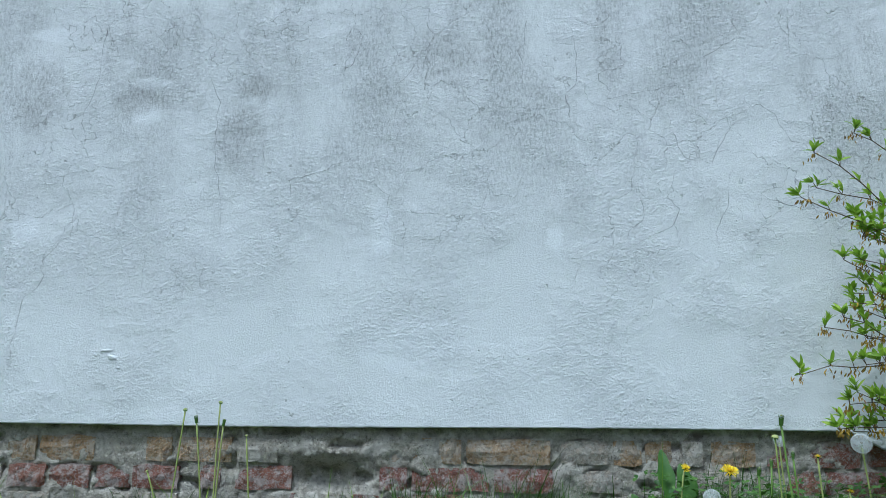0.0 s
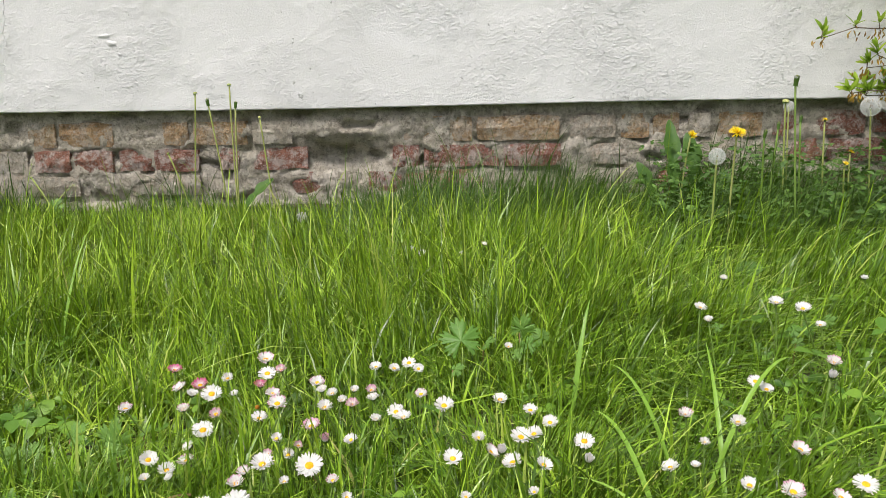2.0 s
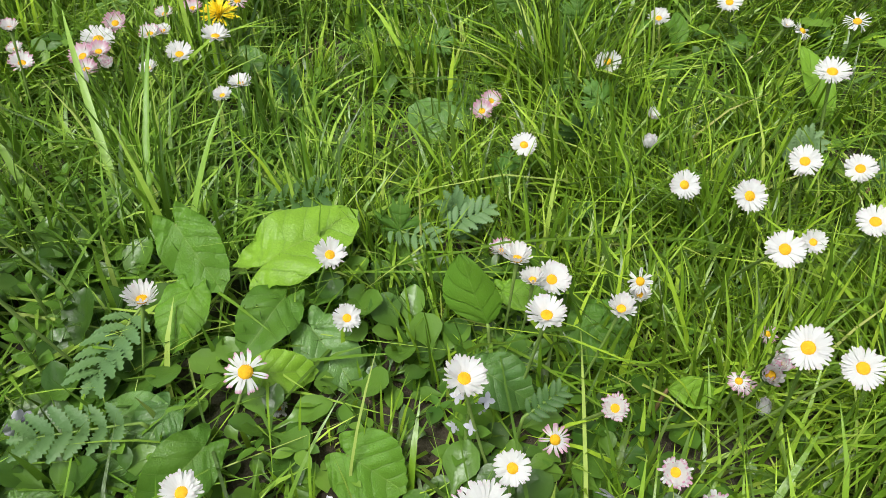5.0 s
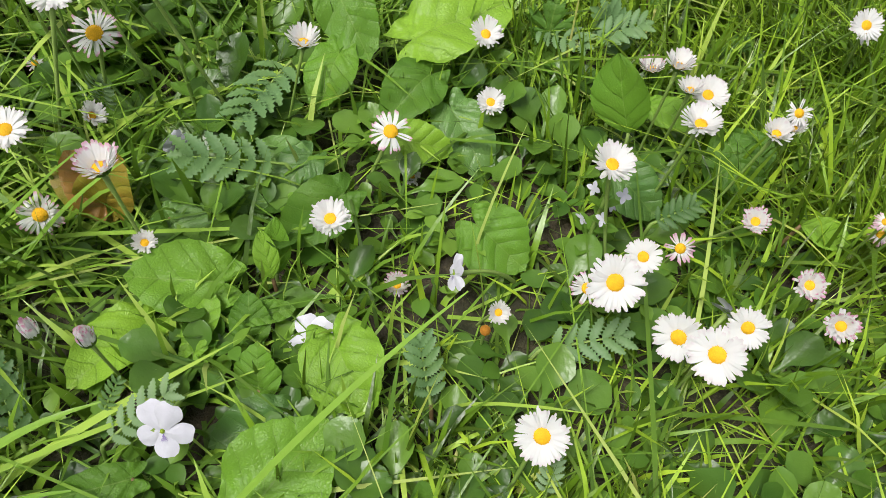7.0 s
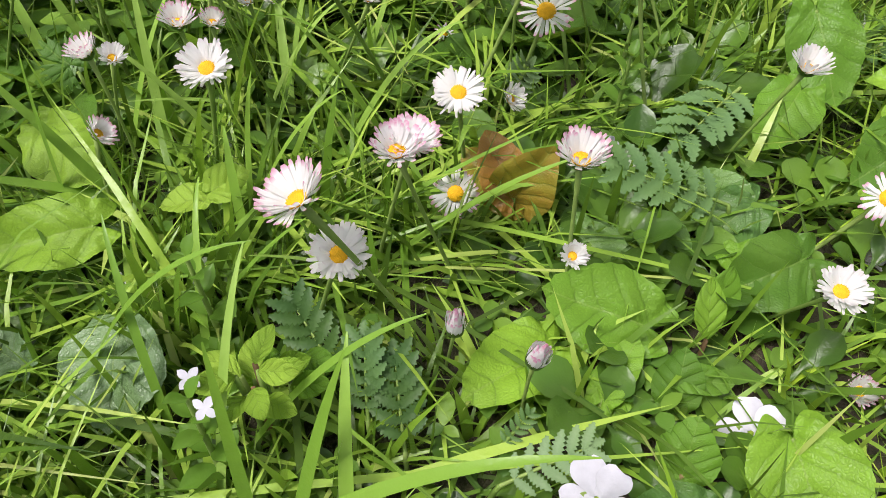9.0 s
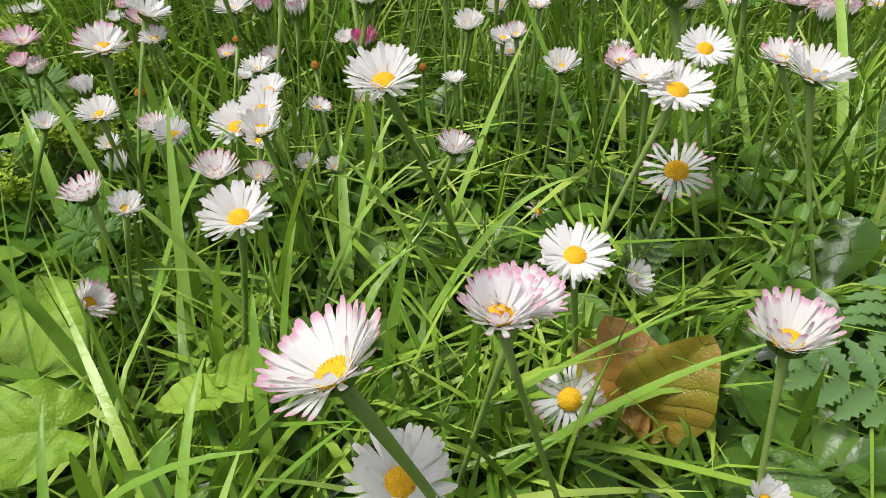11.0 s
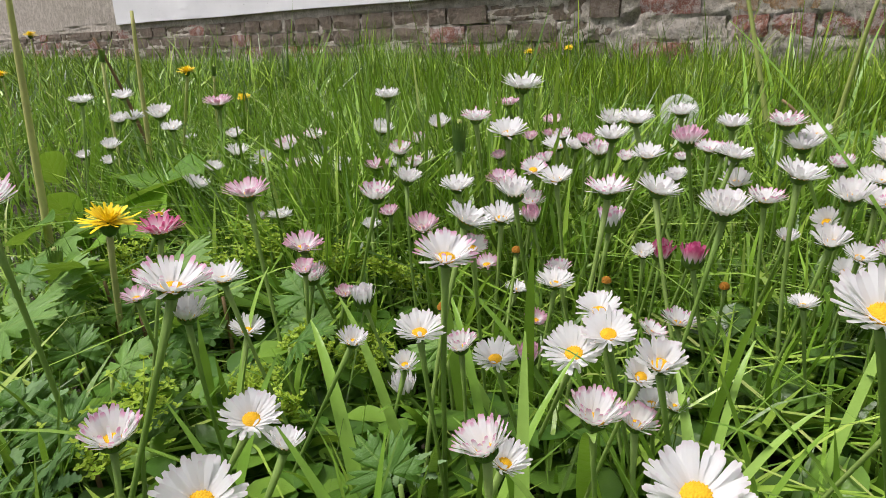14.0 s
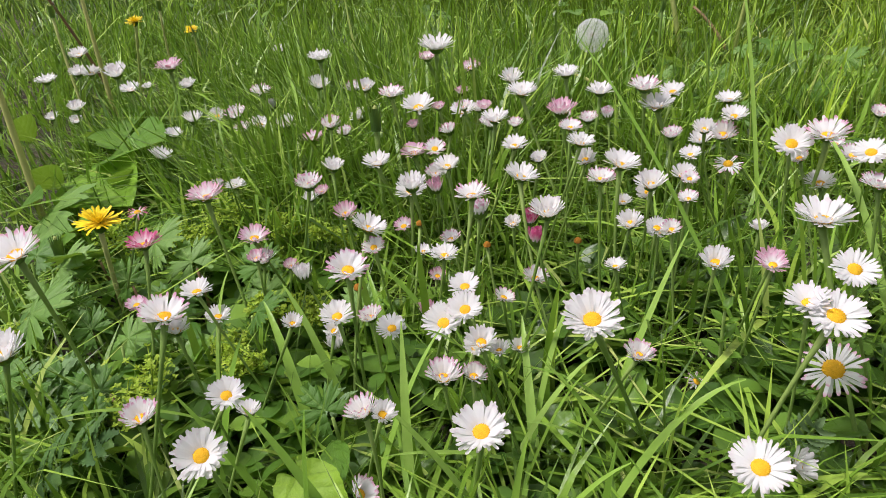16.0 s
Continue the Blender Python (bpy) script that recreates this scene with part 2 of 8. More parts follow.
DISC = plain("daisy_disc", (0.86, 0.50, 0.015), 0.6, 900.0, 0.0003, 0.2)
SPENT = plain("spent_disc", (0.46, 0.20, 0.02), 0.8, 700.0, 0.0004, 0.4)
DANDELION = plain("dandelion_floret", (0.92, 0.70, 0.015), 0.55, 300.0, 0.0002, 0.15)
VIOLET_PETAL = plain("violet_petal", (0.58, 0.58, 0.63), 0.5, 260.0, 0.0003, 0.10)
VIOLET_THROAT = plain("violet_throat", (0.26, 0.18, 0.44), 0.6, 500.0, 0.0002, 0.4)
CRACK_DIRT = plain("crack_dirt", (0.28, 0.27, 0.26), 0.95, 90.0, 0.001, 0.4)
SOIL = plain("soil", (0.055, 0.04, 0.028), 0.95, 60.0, 0.004, 0.55)
TWIG = plain("twig_bark", (0.17, 0.12, 0.075), 0.8, 120.0, 0.001, 0.45)
HUSK = plain("dried_blossom", (0.30, 0.16, 0.05), 0.8, 300.0, 0.0005, 0.5, (0.55, 0.36, 0.04), island)

m_clock, nt, b = material("dandelion_down")
b.inputs["Base Color"].default_value = (0.88, 0.89, 0.88, 1)
b.inputs["Roughness"].default_value = 0.8
clear = nt.nodes.new("ShaderNodeBsdfTransparent")
through_down = nt.nodes.new("ShaderNodeBsdfTranslucent")
through_down.inputs["Color"].default_value = (0.9, 0.9, 0.9, 1)
half = node(nt, "MixShader", Fac=0.5)
nt.links.new(b.outputs[0], half.inputs[1])
nt.links.new(through_down.outputs[0], half.inputs[2])
blend = node(nt, "MixShader", Fac=0.3)
nt.links.new(half.outputs[0], blend.inputs[1])
nt.links.new(clear.outputs[0], blend.inputs[2])
nt.links.new(blend.outputs[0], nt.nodes["Material Output"].inputs["Surface"])
DOWN = m_clock


def plaster_material():
    """Old white limewashed plaster: trowel relief, weather stains, fine cracks, brighter mended patches."""
    m, nt, b = material("plaster")
    at = world_place(nt)
    sep = nt.nodes.new("ShaderNodeSeparateXYZ")
    nt.links.new(at, sep.inputs[0])
    x, z = sep.outputs[0], sep.outputs[2]
    large = noise_at(nt, 2.2, 6.0, 0.6, at)
    fine = noise_at(nt, 34.0, 8.0, 0.65, at)
    col = mix(nt, grey_ramp(nt, large, 0.3, 0.7), (0.84, 0.84, 0.83), (0.92, 0.92, 0.91))
    # grey weathering on the upper part: soft zones, in which dirt sits in fine upright flecks
    tall = node(nt, "Mapping")
    tall.inputs["Scale"].default_value = (4.0, 4.0, 1.5)
    nt.links.new(at, tall.inputs["Vector"])
    streak = noise_at(nt, 1.0, 6.0, 0.62, tall.outputs[0])
    height = grey_ramp(nt, maths(nt, "MULTIPLY", z, 0.5), 0.32, 0.62)
    blot = maths(nt, "MULTIPLY", grey_ramp(nt, streak, 0.46, 0.61), height)
    flecked = node(nt, "Mapping")
    flecked.inputs["Scale"].default_value = (130.0, 130.0, 62.0)
    flecked.inputs["Rotation"].default_value = (0.0, 0.18, 0.0)
    nt.links.new(at, flecked.inputs["Vector"])
    speck = grey_ramp(nt, noise_at(nt, 1.0, 7.0, 0.78, flecked.outputs[0]), 0.46, 0.66)
    col = mix(nt, maths(nt, "MULTIPLY", blot, 0.26), col, (0.42, 0.42, 0.41))
    col = mix(nt, maths(nt, "MULTIPLY", maths(nt, "MULTIPLY", blot, speck), 0.70), col, (0.24, 0.24, 0.23))
    col = mix(nt, maths(nt, "MULTIPLY", maths(nt, "MULTIPLY", height, speck), 0.20), col, (0.32, 0.32, 0.31))
    spatter = grey_ramp(nt, noise_at(nt, 48.0, 3.0, 0.5, at), 0.73, 0.76)
    col = mix(nt, maths(nt, "MULTIPLY", spatter, 0.45), col, (0.30, 0.29, 0.27))
    # mended and worn spots: x, z, half width, half height, strength
    def spot(cx, cz, w, h, edge=0.35):
        dx = maths(nt, "DIVIDE", maths(nt, "SUBTRACT", x, cx), w)
        dz = maths(nt, "DIVIDE", maths(nt, "SUBTRACT", z, cz), h)
        d = maths(nt, "ADD", maths(nt, "MULTIPLY", dx, dx), maths(nt, "MULTIPLY", dz, dz))
        d = maths(nt, "ADD", d, maths(nt, "MULTIPLY", maths(nt, "SUBTRACT", noise_at(nt, 22.0, 5.0, 0.6, at), 0.5), 2.2))
        return grey_ramp(nt, d, 1.0 - edge, 1.0 + edge, 1.0, 0.0)
    for cx, cz, w, h in ((-0.23, 0.82, 0.035, 0.10), (0.28, 0.80, 0.03, 0.045), (-0.96, 1.18, 0.05, 0.04), (-0.95, 1.28, 0.07, 0.025), (-1.31, 0.81, 0.06, 0.06), (-1.27, 1.44, 0.08, 0.03), (-0.13, 0.48, 0.17, 0.10)):
        col = mix(nt, maths(nt, "MULTIPLY", spot(cx, cz, w, h, 0.6), 0.85), col, (0.95, 0.95, 0.95))
    for cx, cz, w, h in ((-0.04, 1.36, 0.16, 0.11), (-0.98, 1.23, 0.11, 0.06), (-0.62, 1.27, 0.08, 0.05), (-1.3, 1.24, 0.10, 0.14), (-0.66, 1.1, 0.10, 0.16)):
        col = mix(nt, maths(nt, "MULTIPLY", maths(nt, "MULTIPLY", spot(cx, cz, w, h, 1.3), maths(nt, "ADD", maths(nt, "MULTIPLY", speck, 0.6), 0.22)), 1.0), col, (0.27, 0.26, 0.25))
    for cx, cz, w, h in ((-0.148, 0.385, 0.012, 0.008), (0.838, 0.969, 0.014, 0.012), (1.117, 1.232, 0.012, 0.01), (1.062, 1.004, 0.02, 0.012), (1.25, 0.985, 0.02, 0.012)):
        col = mix(nt, maths(nt, "MULTIPLY", maths(nt, "MULTIPLY", spot(cx, cz, w, h, 0.5), speck), 0.8), col, (0.30, 0.33, 0.32))
    # hairline cracks
    warp = nt.nodes.new("ShaderNodeVectorMath")
    warp.operation = "ADD"
    wob = node(nt, "TexNoise", Scale=7.0, Detail=8.0)
    nt.links.new(at, wob.inputs["Vector"])
    scaled = nt.nodes.new("ShaderNodeVectorMath")
    scaled.operation = "SCALE"
    scaled.inputs["Scale"].default_value = 0.28
    nt.links.new(wob.outputs["Color"], scaled.inputs[0])
    nt.links.new(at, warp.inputs[0])
    nt.links.new(scaled.outputs[0], warp.inputs[1])
    cell = nt.nodes.new("ShaderNodeTexVoronoi")
    cell.feature = "DISTANCE_TO_EDGE"
    cell.inputs["Scale"].default_value = 5.5
    nt.links.new(warp.outputs[0], cell.inputs["Vector"])
    edge = grey_ramp(nt, cell.outputs["Distance"], 0.001, 0.005, 1.0, 0.0)
    where = maths(nt, "MULTIPLY", grey_ramp(nt, noise_at(nt, 3.1, 3.0, 0.5, at), 0.38, 0.54), grey_ramp(nt, maths(nt, "MULTIPLY", z, 0.5), 0.2, 0.42, 0.12, 1.0))
    crack = maths(nt, "MULTIPLY", edge, where)
    col = mix(nt, maths(nt, "MULTIPLY", crack, 0.8), col, (0.30, 0.29, 0.28))
    nt.links.new(col, b.inputs["Base Color"])
    b.inputs["Roughness"].default_value = 0.85
    b.inputs["Specular IOR Level"].default_value = 0.2
    flat = node(nt, "Mapping")
    flat.inputs["Scale"].default_value = (17.0, 17.0, 23.0)
    flat.inputs["Rotation"].default_value = (0.0, 0.35, 0.0)
    nt.links.new(at, flat.inputs["Vector"])
    trowel = noise_at(nt, 1.4, 7.0, 0.62, flat.outputs[0])
    swell = noise_at(nt, 7.0, 4.0, 0.5, at)
    grit = noise_at(nt, 170.0, 5.0, 0.7, at)
    # torn ridges where the float dragged the drying coat, smooth skin between
    torn = grey_ramp(nt, noise_at(nt, 5.5, 6.0, 0.72, flat.outputs[0]), 0.48, 0.62)
    rough = grey_ramp(nt, noise_at(nt, 3.2, 4.0, 0.6, at), 0.42, 0.60, 0.10, 1.0)
    h = maths(nt, "ADD", maths(nt, "MULTIPLY", swell, 1.0), maths(nt, "MULTIPLY", grit, 0.55))
    h = maths(nt, "ADD", h, maths(nt, "MULTIPLY", maths(nt, "ADD", maths(nt, "MULTIPLY", torn, 0.30), maths(nt, "ADD", maths(nt, "MULTIPLY", trowel, 0.8), fine)), rough))
    h = maths(nt, "SUBTRACT", h, maths(nt, "MULTIPLY", crack, 0.4))
    h = maths(nt, "SUBTRACT", h, maths(nt, "MULTIPLY", spatter, 0.5))
    bump(nt, b, h, 1.0, 0.0044)
    return m


def brick_material(name, a, c, wash, amount):
    """Worn brick: colour from brick to brick, lime bloom, dark soot and painted crevice shade, pitted faces."""
    m, nt, b = material(name)
    at = world_place(nt)
    col = mix(nt, each(nt), a, c)
    col = mix(nt, grey_ramp(nt, noise_at(nt, 55.0, 6.0, 0.65, at), 0.42, 0.60), col, tuple(v * 0.70 for v in a))
    col = mix(nt, maths(nt, "MULTIPLY", grey_ramp(nt, noise_at(nt, 18.0, 8.0, 0.75, at), 0.48, 0.56), amount), col, wash)
    col = mix(nt, maths(nt, "MULTIPLY", grey_ramp(nt, noise_at(nt, 210.0, 5.0, 0.75, at), 0.52, 0.60), 0.7), col, wash)
    # Dark noise patches: soot, and the shade of small holes put into the colour.
    col = mix(nt, maths(nt, "MULTIPLY", grey_ramp(nt, noise_at(nt, 26.0, 8.0, 0.8, at), 0.61, 0.66), 0.6), col, (0.05, 0.042, 0.036))
    col = mix(nt, maths(nt, "MULTIPLY", grey_ramp(nt, noise_at(nt, 150.0, 6.0, 0.78, at), 0.58, 0.64), 0.7), col, (0.055, 0.045, 0.038))
    nt.links.new(col, b.inputs["Base Color"])
    b.inputs["Roughness"].default_value = 0.92
    b.inputs["Specular IOR Level"].default_value = 0.2
    pits = grey_ramp(nt, noise_at(nt, 95.0, 6.0, 0.75, at), 0.36, 0.50)
    h = maths(nt, "ADD", noise_at(nt, 45.0, 7.0, 0.72, at), maths(nt, "ADD", maths(nt, "MULTIPLY", noise_at(nt, 300.0, 4.0, 0.65, at), 0.4), maths(nt, "MULTIPLY", pits, 0.35)))
    bump(nt, b, h, 1.0, 0.012)
    return m


PLASTER = plaster_material()
BRICK = {
    "tan": brick_material("brick_tan", (0.60, 0.38, 0.20), (0.58, 0.44, 0.29), (0.62, 0.56, 0.47), 0.6),
    "red": brick_material("brick_red", (0.42, 0.19, 0.13), (0.31, 0.13, 0.10), (0.64, 0.57, 0.52), 0.65),
    # Darker brown-grey brick: the shade on the outer plinth is in its colour.
    "sooty": brick_material("brick_shady", (0.26, 0.20, 0.14), (0.20, 0.155, 0.12), (0.36, 0.32, 0.26), 0.4),
    "grey": brick_material("brick_grey", (0.60, 0.53, 0.43), (0.54, 0.44, 0.34), (0.68, 0.63, 0.55), 0.7),
}
MORTAR = brick_material("mortar", (0.57, 0.51, 0.41), (0.57, 0.51, 0.41), (0.72, 0.66, 0.57), 0.8)


# ---- building helpers ----
class Sheet:
    """Gathers points, faces, uv and a value along each piece, and makes one mesh."""

    def __init__(self):
        self.points, self.faces, self.uv, self.along, self.slots = [], [], [], [], []

    def add(self, points, faces, uv=None, along=None, slot=0):
        n = len(self.points)
        self.points += [tuple(p) for p in points]
        self.faces += [tuple(n + i for i in f) for f in faces]
        self.uv += uv or [(0.5, 0.5)] * len(points)
        self.along += along or [0.0] * len(points)
        self.slots += [slot] * len(faces)
        return self

    def mesh(self, name, *materials, smooth=True):
        me = bpy.data.meshes.new(name)
        me.from_pydata(self.points, [], self.faces)
        layer = me.uv_layers.new(name="UVMap")
        idx = np.empty(len(me.loops), int)
        me.loops.foreach_get("vertex_index", idx)
        layer.data.foreach_set("uv", np.array(self.uv, float)[idx].ravel())
        at = me.attributes.new("along", "FLOAT", "POINT")
        at.data.foreach_set("value", np.array(self.along, float))
        for m in materials:
            me.materials.append(m)
        me.polygons.foreach_set("material_index", self.slots)
        me.polygons.foreach_set("use_smooth", [smooth] * len(me.polygons))
        me.update()
        return me


def part(name, me, parent, m=None, label=""):
    ob = new(name, me)
    ob.parent = parent
    if m is not None:
        ob.matrix_basis = m
    return tagged(ob, label) if label else ob


def thing(name, x, y, z, label, category, group=""):
    ob = new(name)
    ob.location, ob.empty_display_size = (x, y, z), 0.01
    return tagged(ob, label, category, group)


def smoothstep(v):
    v = min(max(v, 0.0), 1.0)
    return v * v * (3 - 2 * v)


def ground_z(x, y):
    """The lawn: a slight swell under the daisies that falls away to the house."""
    return 0.028 - 0.07 * smoothstep((y - 0.35) / 0.95) + 0.006 * math.sin(5.1 * x + 1.3) * math.cos(4.3 * y) + 0.003 * math.sin(17 * x) * math.sin(15 * y + 2)


def axis_turn(tilt, bearing, spin=0.0):
    """A turn that leans the z axis by tilt degrees towards a bearing from +x."""
    return Matrix.Rotation(radians(bearing), 4, "Z") @ Matrix.Rotation(radians(tilt), 4, "Y") @ Matrix.Rotation(radians(spin - bearing), 4, "Z")


def tube(sheet, path, radii, sides=6, slot=0, cap=True):
    """A round stem along the points of path."""
    rings, n = [], len(path)
    for i, p in enumerate(path):
        d = (Vector(path[min(i + 1, n - 1)]) - Vector(path[max(i - 1, 0)])).normalized()
        a = d.orthogonal().normalized() if i == 0 else (a - d * a.dot(d)).normalized()
        c = d.cross(a)
        rings += [Vector(p) + radii[i] * (math.cos(2 * math.pi * k / sides) * a + math.sin(2 * math.pi * k / sides) * c) for k in range(sides)]
    faces = [(i * sides + k, i * sides + (k + 1) % sides, (i + 1) * sides + (k + 1) % sides, (i + 1) * sides + k) for i in range(n - 1) for k in range(sides)]
    if cap:
        faces.append(tuple((n - 1) * sides + k for k in range(sides)))
    return sheet.add(rings, faces, slot=slot)


def bend(a, b, sway, n=7):
    """Points from a to b on a soft curve that leaves the ground upright."""
    a, b, s = Vector(a), Vector(b), Vector(sway)
    mid = a.lerp(b, 0.5) + s
    return [a * (1 - t) ** 2 + mid * 2 * t * (1 - t) + b * t * t for t in (i / (n - 1) for i in range(n))]


def blade_leaf(sheet, m, length, width, shape, nu=7, nv=4, fold=0.2, droop=0.3, teeth=0.0, ripple=0.0, seed=0, sinus=0.0, slot=0):
    """A leaf blade as a curved grid: shape(u) gives the half width, m places it; it lies along +x."""
    rnd = random.Random(seed)
    ph = rnd.uniform(0, 6)
    pts, uv = [], []
    for i in range(nu + 1):
        u = i / nu
        w = width * 0.5 * shape(u)
        tooth = 1 - teeth * (i % 2)
        for j in range(nv + 1):
            v = 2 * j / nv - 1
            f = u - sinus * abs(v) * (1 - u) ** 3
            edge = tooth if abs(v) > 0.9 else 1.0
            zz = -droop * u * u * length + fold * abs(v) * w
            zz += ripple * length * (math.sin(7 * u + ph + 2.5 * v) * math.cos(5 * v + ph) * (0.4 + 0.6 * abs(v)))
            pts.append(m @ Vector((f * length, v * w * edge, zz)))
            uv.append((u, v * 0.5 + 0.5))
    k = nv + 1
    faces = [(i * k + j, (i + 1) * k + j, (i + 1) * k + j + 1, i * k + j + 1) for i in range(nu) for j in range(nv)]
    return sheet.add(pts, faces, uv, slot=slot)


def oval(u):
    return max(math.sin(math.pi * min(max(u, 0.0), 1.0)) ** 0.7, 0.04)


def spoon(u):
    return 0.16 + 0.84 * smoothstep((u - 0.3) / 0.4) * math.sqrt(max(1 - max((u - 0.62) / 0.38, 0.0) ** 2, 0.0)) if u < 0.999 else 0.14


# ---- the place ----
HOUSE_Y = 2.2


def build_ground():
    xs = np.concatenate([[-400, -60, -20], np.linspace(-10, -2.1, 24), np.linspace(-2, 2, 81), [3, 5, 9, 20, 60, 400]])
    ys = np.concatenate([[-400, -60, -20, -8, -4, -2, -1], np.linspace(-0.6, 2.4, 61), [4, 10, 60, 400]])
    pts = [(float(x), float(y), ground_z(x, y)) for y in ys for x in xs]
    n = len(xs)
    faces = [(j * n + i, j * n + i + 1, (j + 1) * n + i + 1, (j + 1) * n + i) for j in range(len(ys) - 1) for i in range(n - 1)]
    ob = new("ground", Sheet().add(pts, faces).mesh("ground", GROUND))
    tagged(ob, "dark soil under a grown-out lawn", "ground", kind="structure")


m_ground, nt, b = material("lawn_soil")
at = world_place(nt)
near = mix(nt, grey_ramp(nt, noise_at(nt, 40.0, 6.0, 0.7, at), 0.35, 0.65), (0.035, 0.026, 0.018), (0.075, 0.062, 0.035))
col = mix(nt, grey_ramp(nt, noise_at(nt, 150.0, 5.0, 0.7, at), 0.52, 0.62), near, (0.10, 0.08, 0.045))
col = mix(nt, grey_ramp(nt, noise_at(nt, 9.0, 5.0, 0.6, at), 0.45, 0.65, 0.0, 0.6), col, (0.03, 0.05, 0.010))
nt.links.new(col, b.inputs["Base Color"])
b.inputs["Roughness"].default_value = 0.95
bump(nt, b, noise_at(nt, 120.0, 6.0, 0.7, at), 1.0, 0.006)
GROUND = m_ground
build_ground()


# the longer cracks in the plaster, as x and height along the wall
CRACKS = (
    ((-1.154, 0.858), (-1.166, 0.797), (-1.245, 0.725), (-1.259, 0.640), (-1.302, 0.559), (-1.313, 0.493), (-1.303, 0.427), (-1.331, 0.395)),
    ((-0.332, 1.498), (-0.303, 1.413), (-0.351, 1.330), (-0.360, 1.220)),
    ((-0.217, 1.516), (-0.094, 1.524), (-0.075, 1.439), (-0.196, 1.274), (-0.156, 1.147), (-0.209, 1.073)),
    ((-0.295, 1.050), (-0.396, 1.006), (-0.515, 0.971), (-0.505, 0.919)),
    ((0.499, 1.435), (0.505, 1.343), (0.426, 1.307), (0.450, 1.226), (0.664, 1.270), (0.686, 1.189), (0.775, 1.126)),
    ((0.831, 1.526), (0.860, 1.433), (0.745, 1.360), (0.758, 1.269)),
    ((0.627, 1.198), (0.655, 1.074), (0.753, 1.021), (0.809, 1.126), (0.878, 1.161)),
    ((0.652, 1.004), (0.615, 0.918), (0.628, 0.833), (0.526, 0.765)),
    ((0.864, 1.215), (0.946, 1.179), (0.990, 1.091), (1.119, 1.038)),
    ((0.818, 1.004), (0.769, 0.850), (0.756, 0.766)),
    ((0.343, 1.436), (0.358, 1.326), (0.322, 1.235), (0.354, 1.128)),
    ((-1.088, 1.542), (-1.107, 1.447), (-1.142, 1.224), (-1.147, 1.079)),
    ((0.889, 0.935), (1.008, 0.884), (1.243, 0.952)),
    ((-0.259, 0.971), (-0.207, 0.927), (-0.222, 0.832)),
    ((0.533, 0.953), (0.547, 0.867), (0.495, 0.799)),
    ((0.205, 1.512), (0.178, 1.382), (0.194, 1.254)),
    ((-0.776, 1.314), (-0.742, 1.186), (-0.745, 1.078), (-0.715, 0.798)),
)


def crack_ribbon(points, rnd, y):
    """A thin jagged crack: the line is broken up at random between its points."""
    line = [Vector((x, 0, z)) for x, z in points]
    for spread in (0.010, 0.006, 0.003):
        finer = []
        for a, b in zip(line, line[1:]):
            d = b - a
            n = Vector((-d.z, 0, d.x)).normalized() if d.length > 1e-6 else Vector((0, 0, 0))
            finer += [a, a.lerp(b, rnd.uniform(0.4, 0.6)) + n * rnd.gauss(0, min(spread, 0.15 * d.length))]
        line = finer + [line[-1]]
    pts, n = [], len(line)
    for i, p in enumerate(line):
        d = line[min(i + 1, n - 1)] - line[max(i - 1, 0)]
        o = Vector((-d.z, 0, d.x)).normalized() * 0.0007 * rnd.uniform(0.15, 1.0) * min(1.0, 4 * i / n + 0.2, 4 * (n - i) / n + 0.1)
        pts += [(p.x - o.x, y - 0.0006, p.z - o.z), (p.x + o.x, y - 0.0006, p.z + o.z)]
    return Sheet().add(pts, [(2 * i, 2 * i + 1, 2 * i + 3, 2 * i + 2) for i in range(n - 1)])


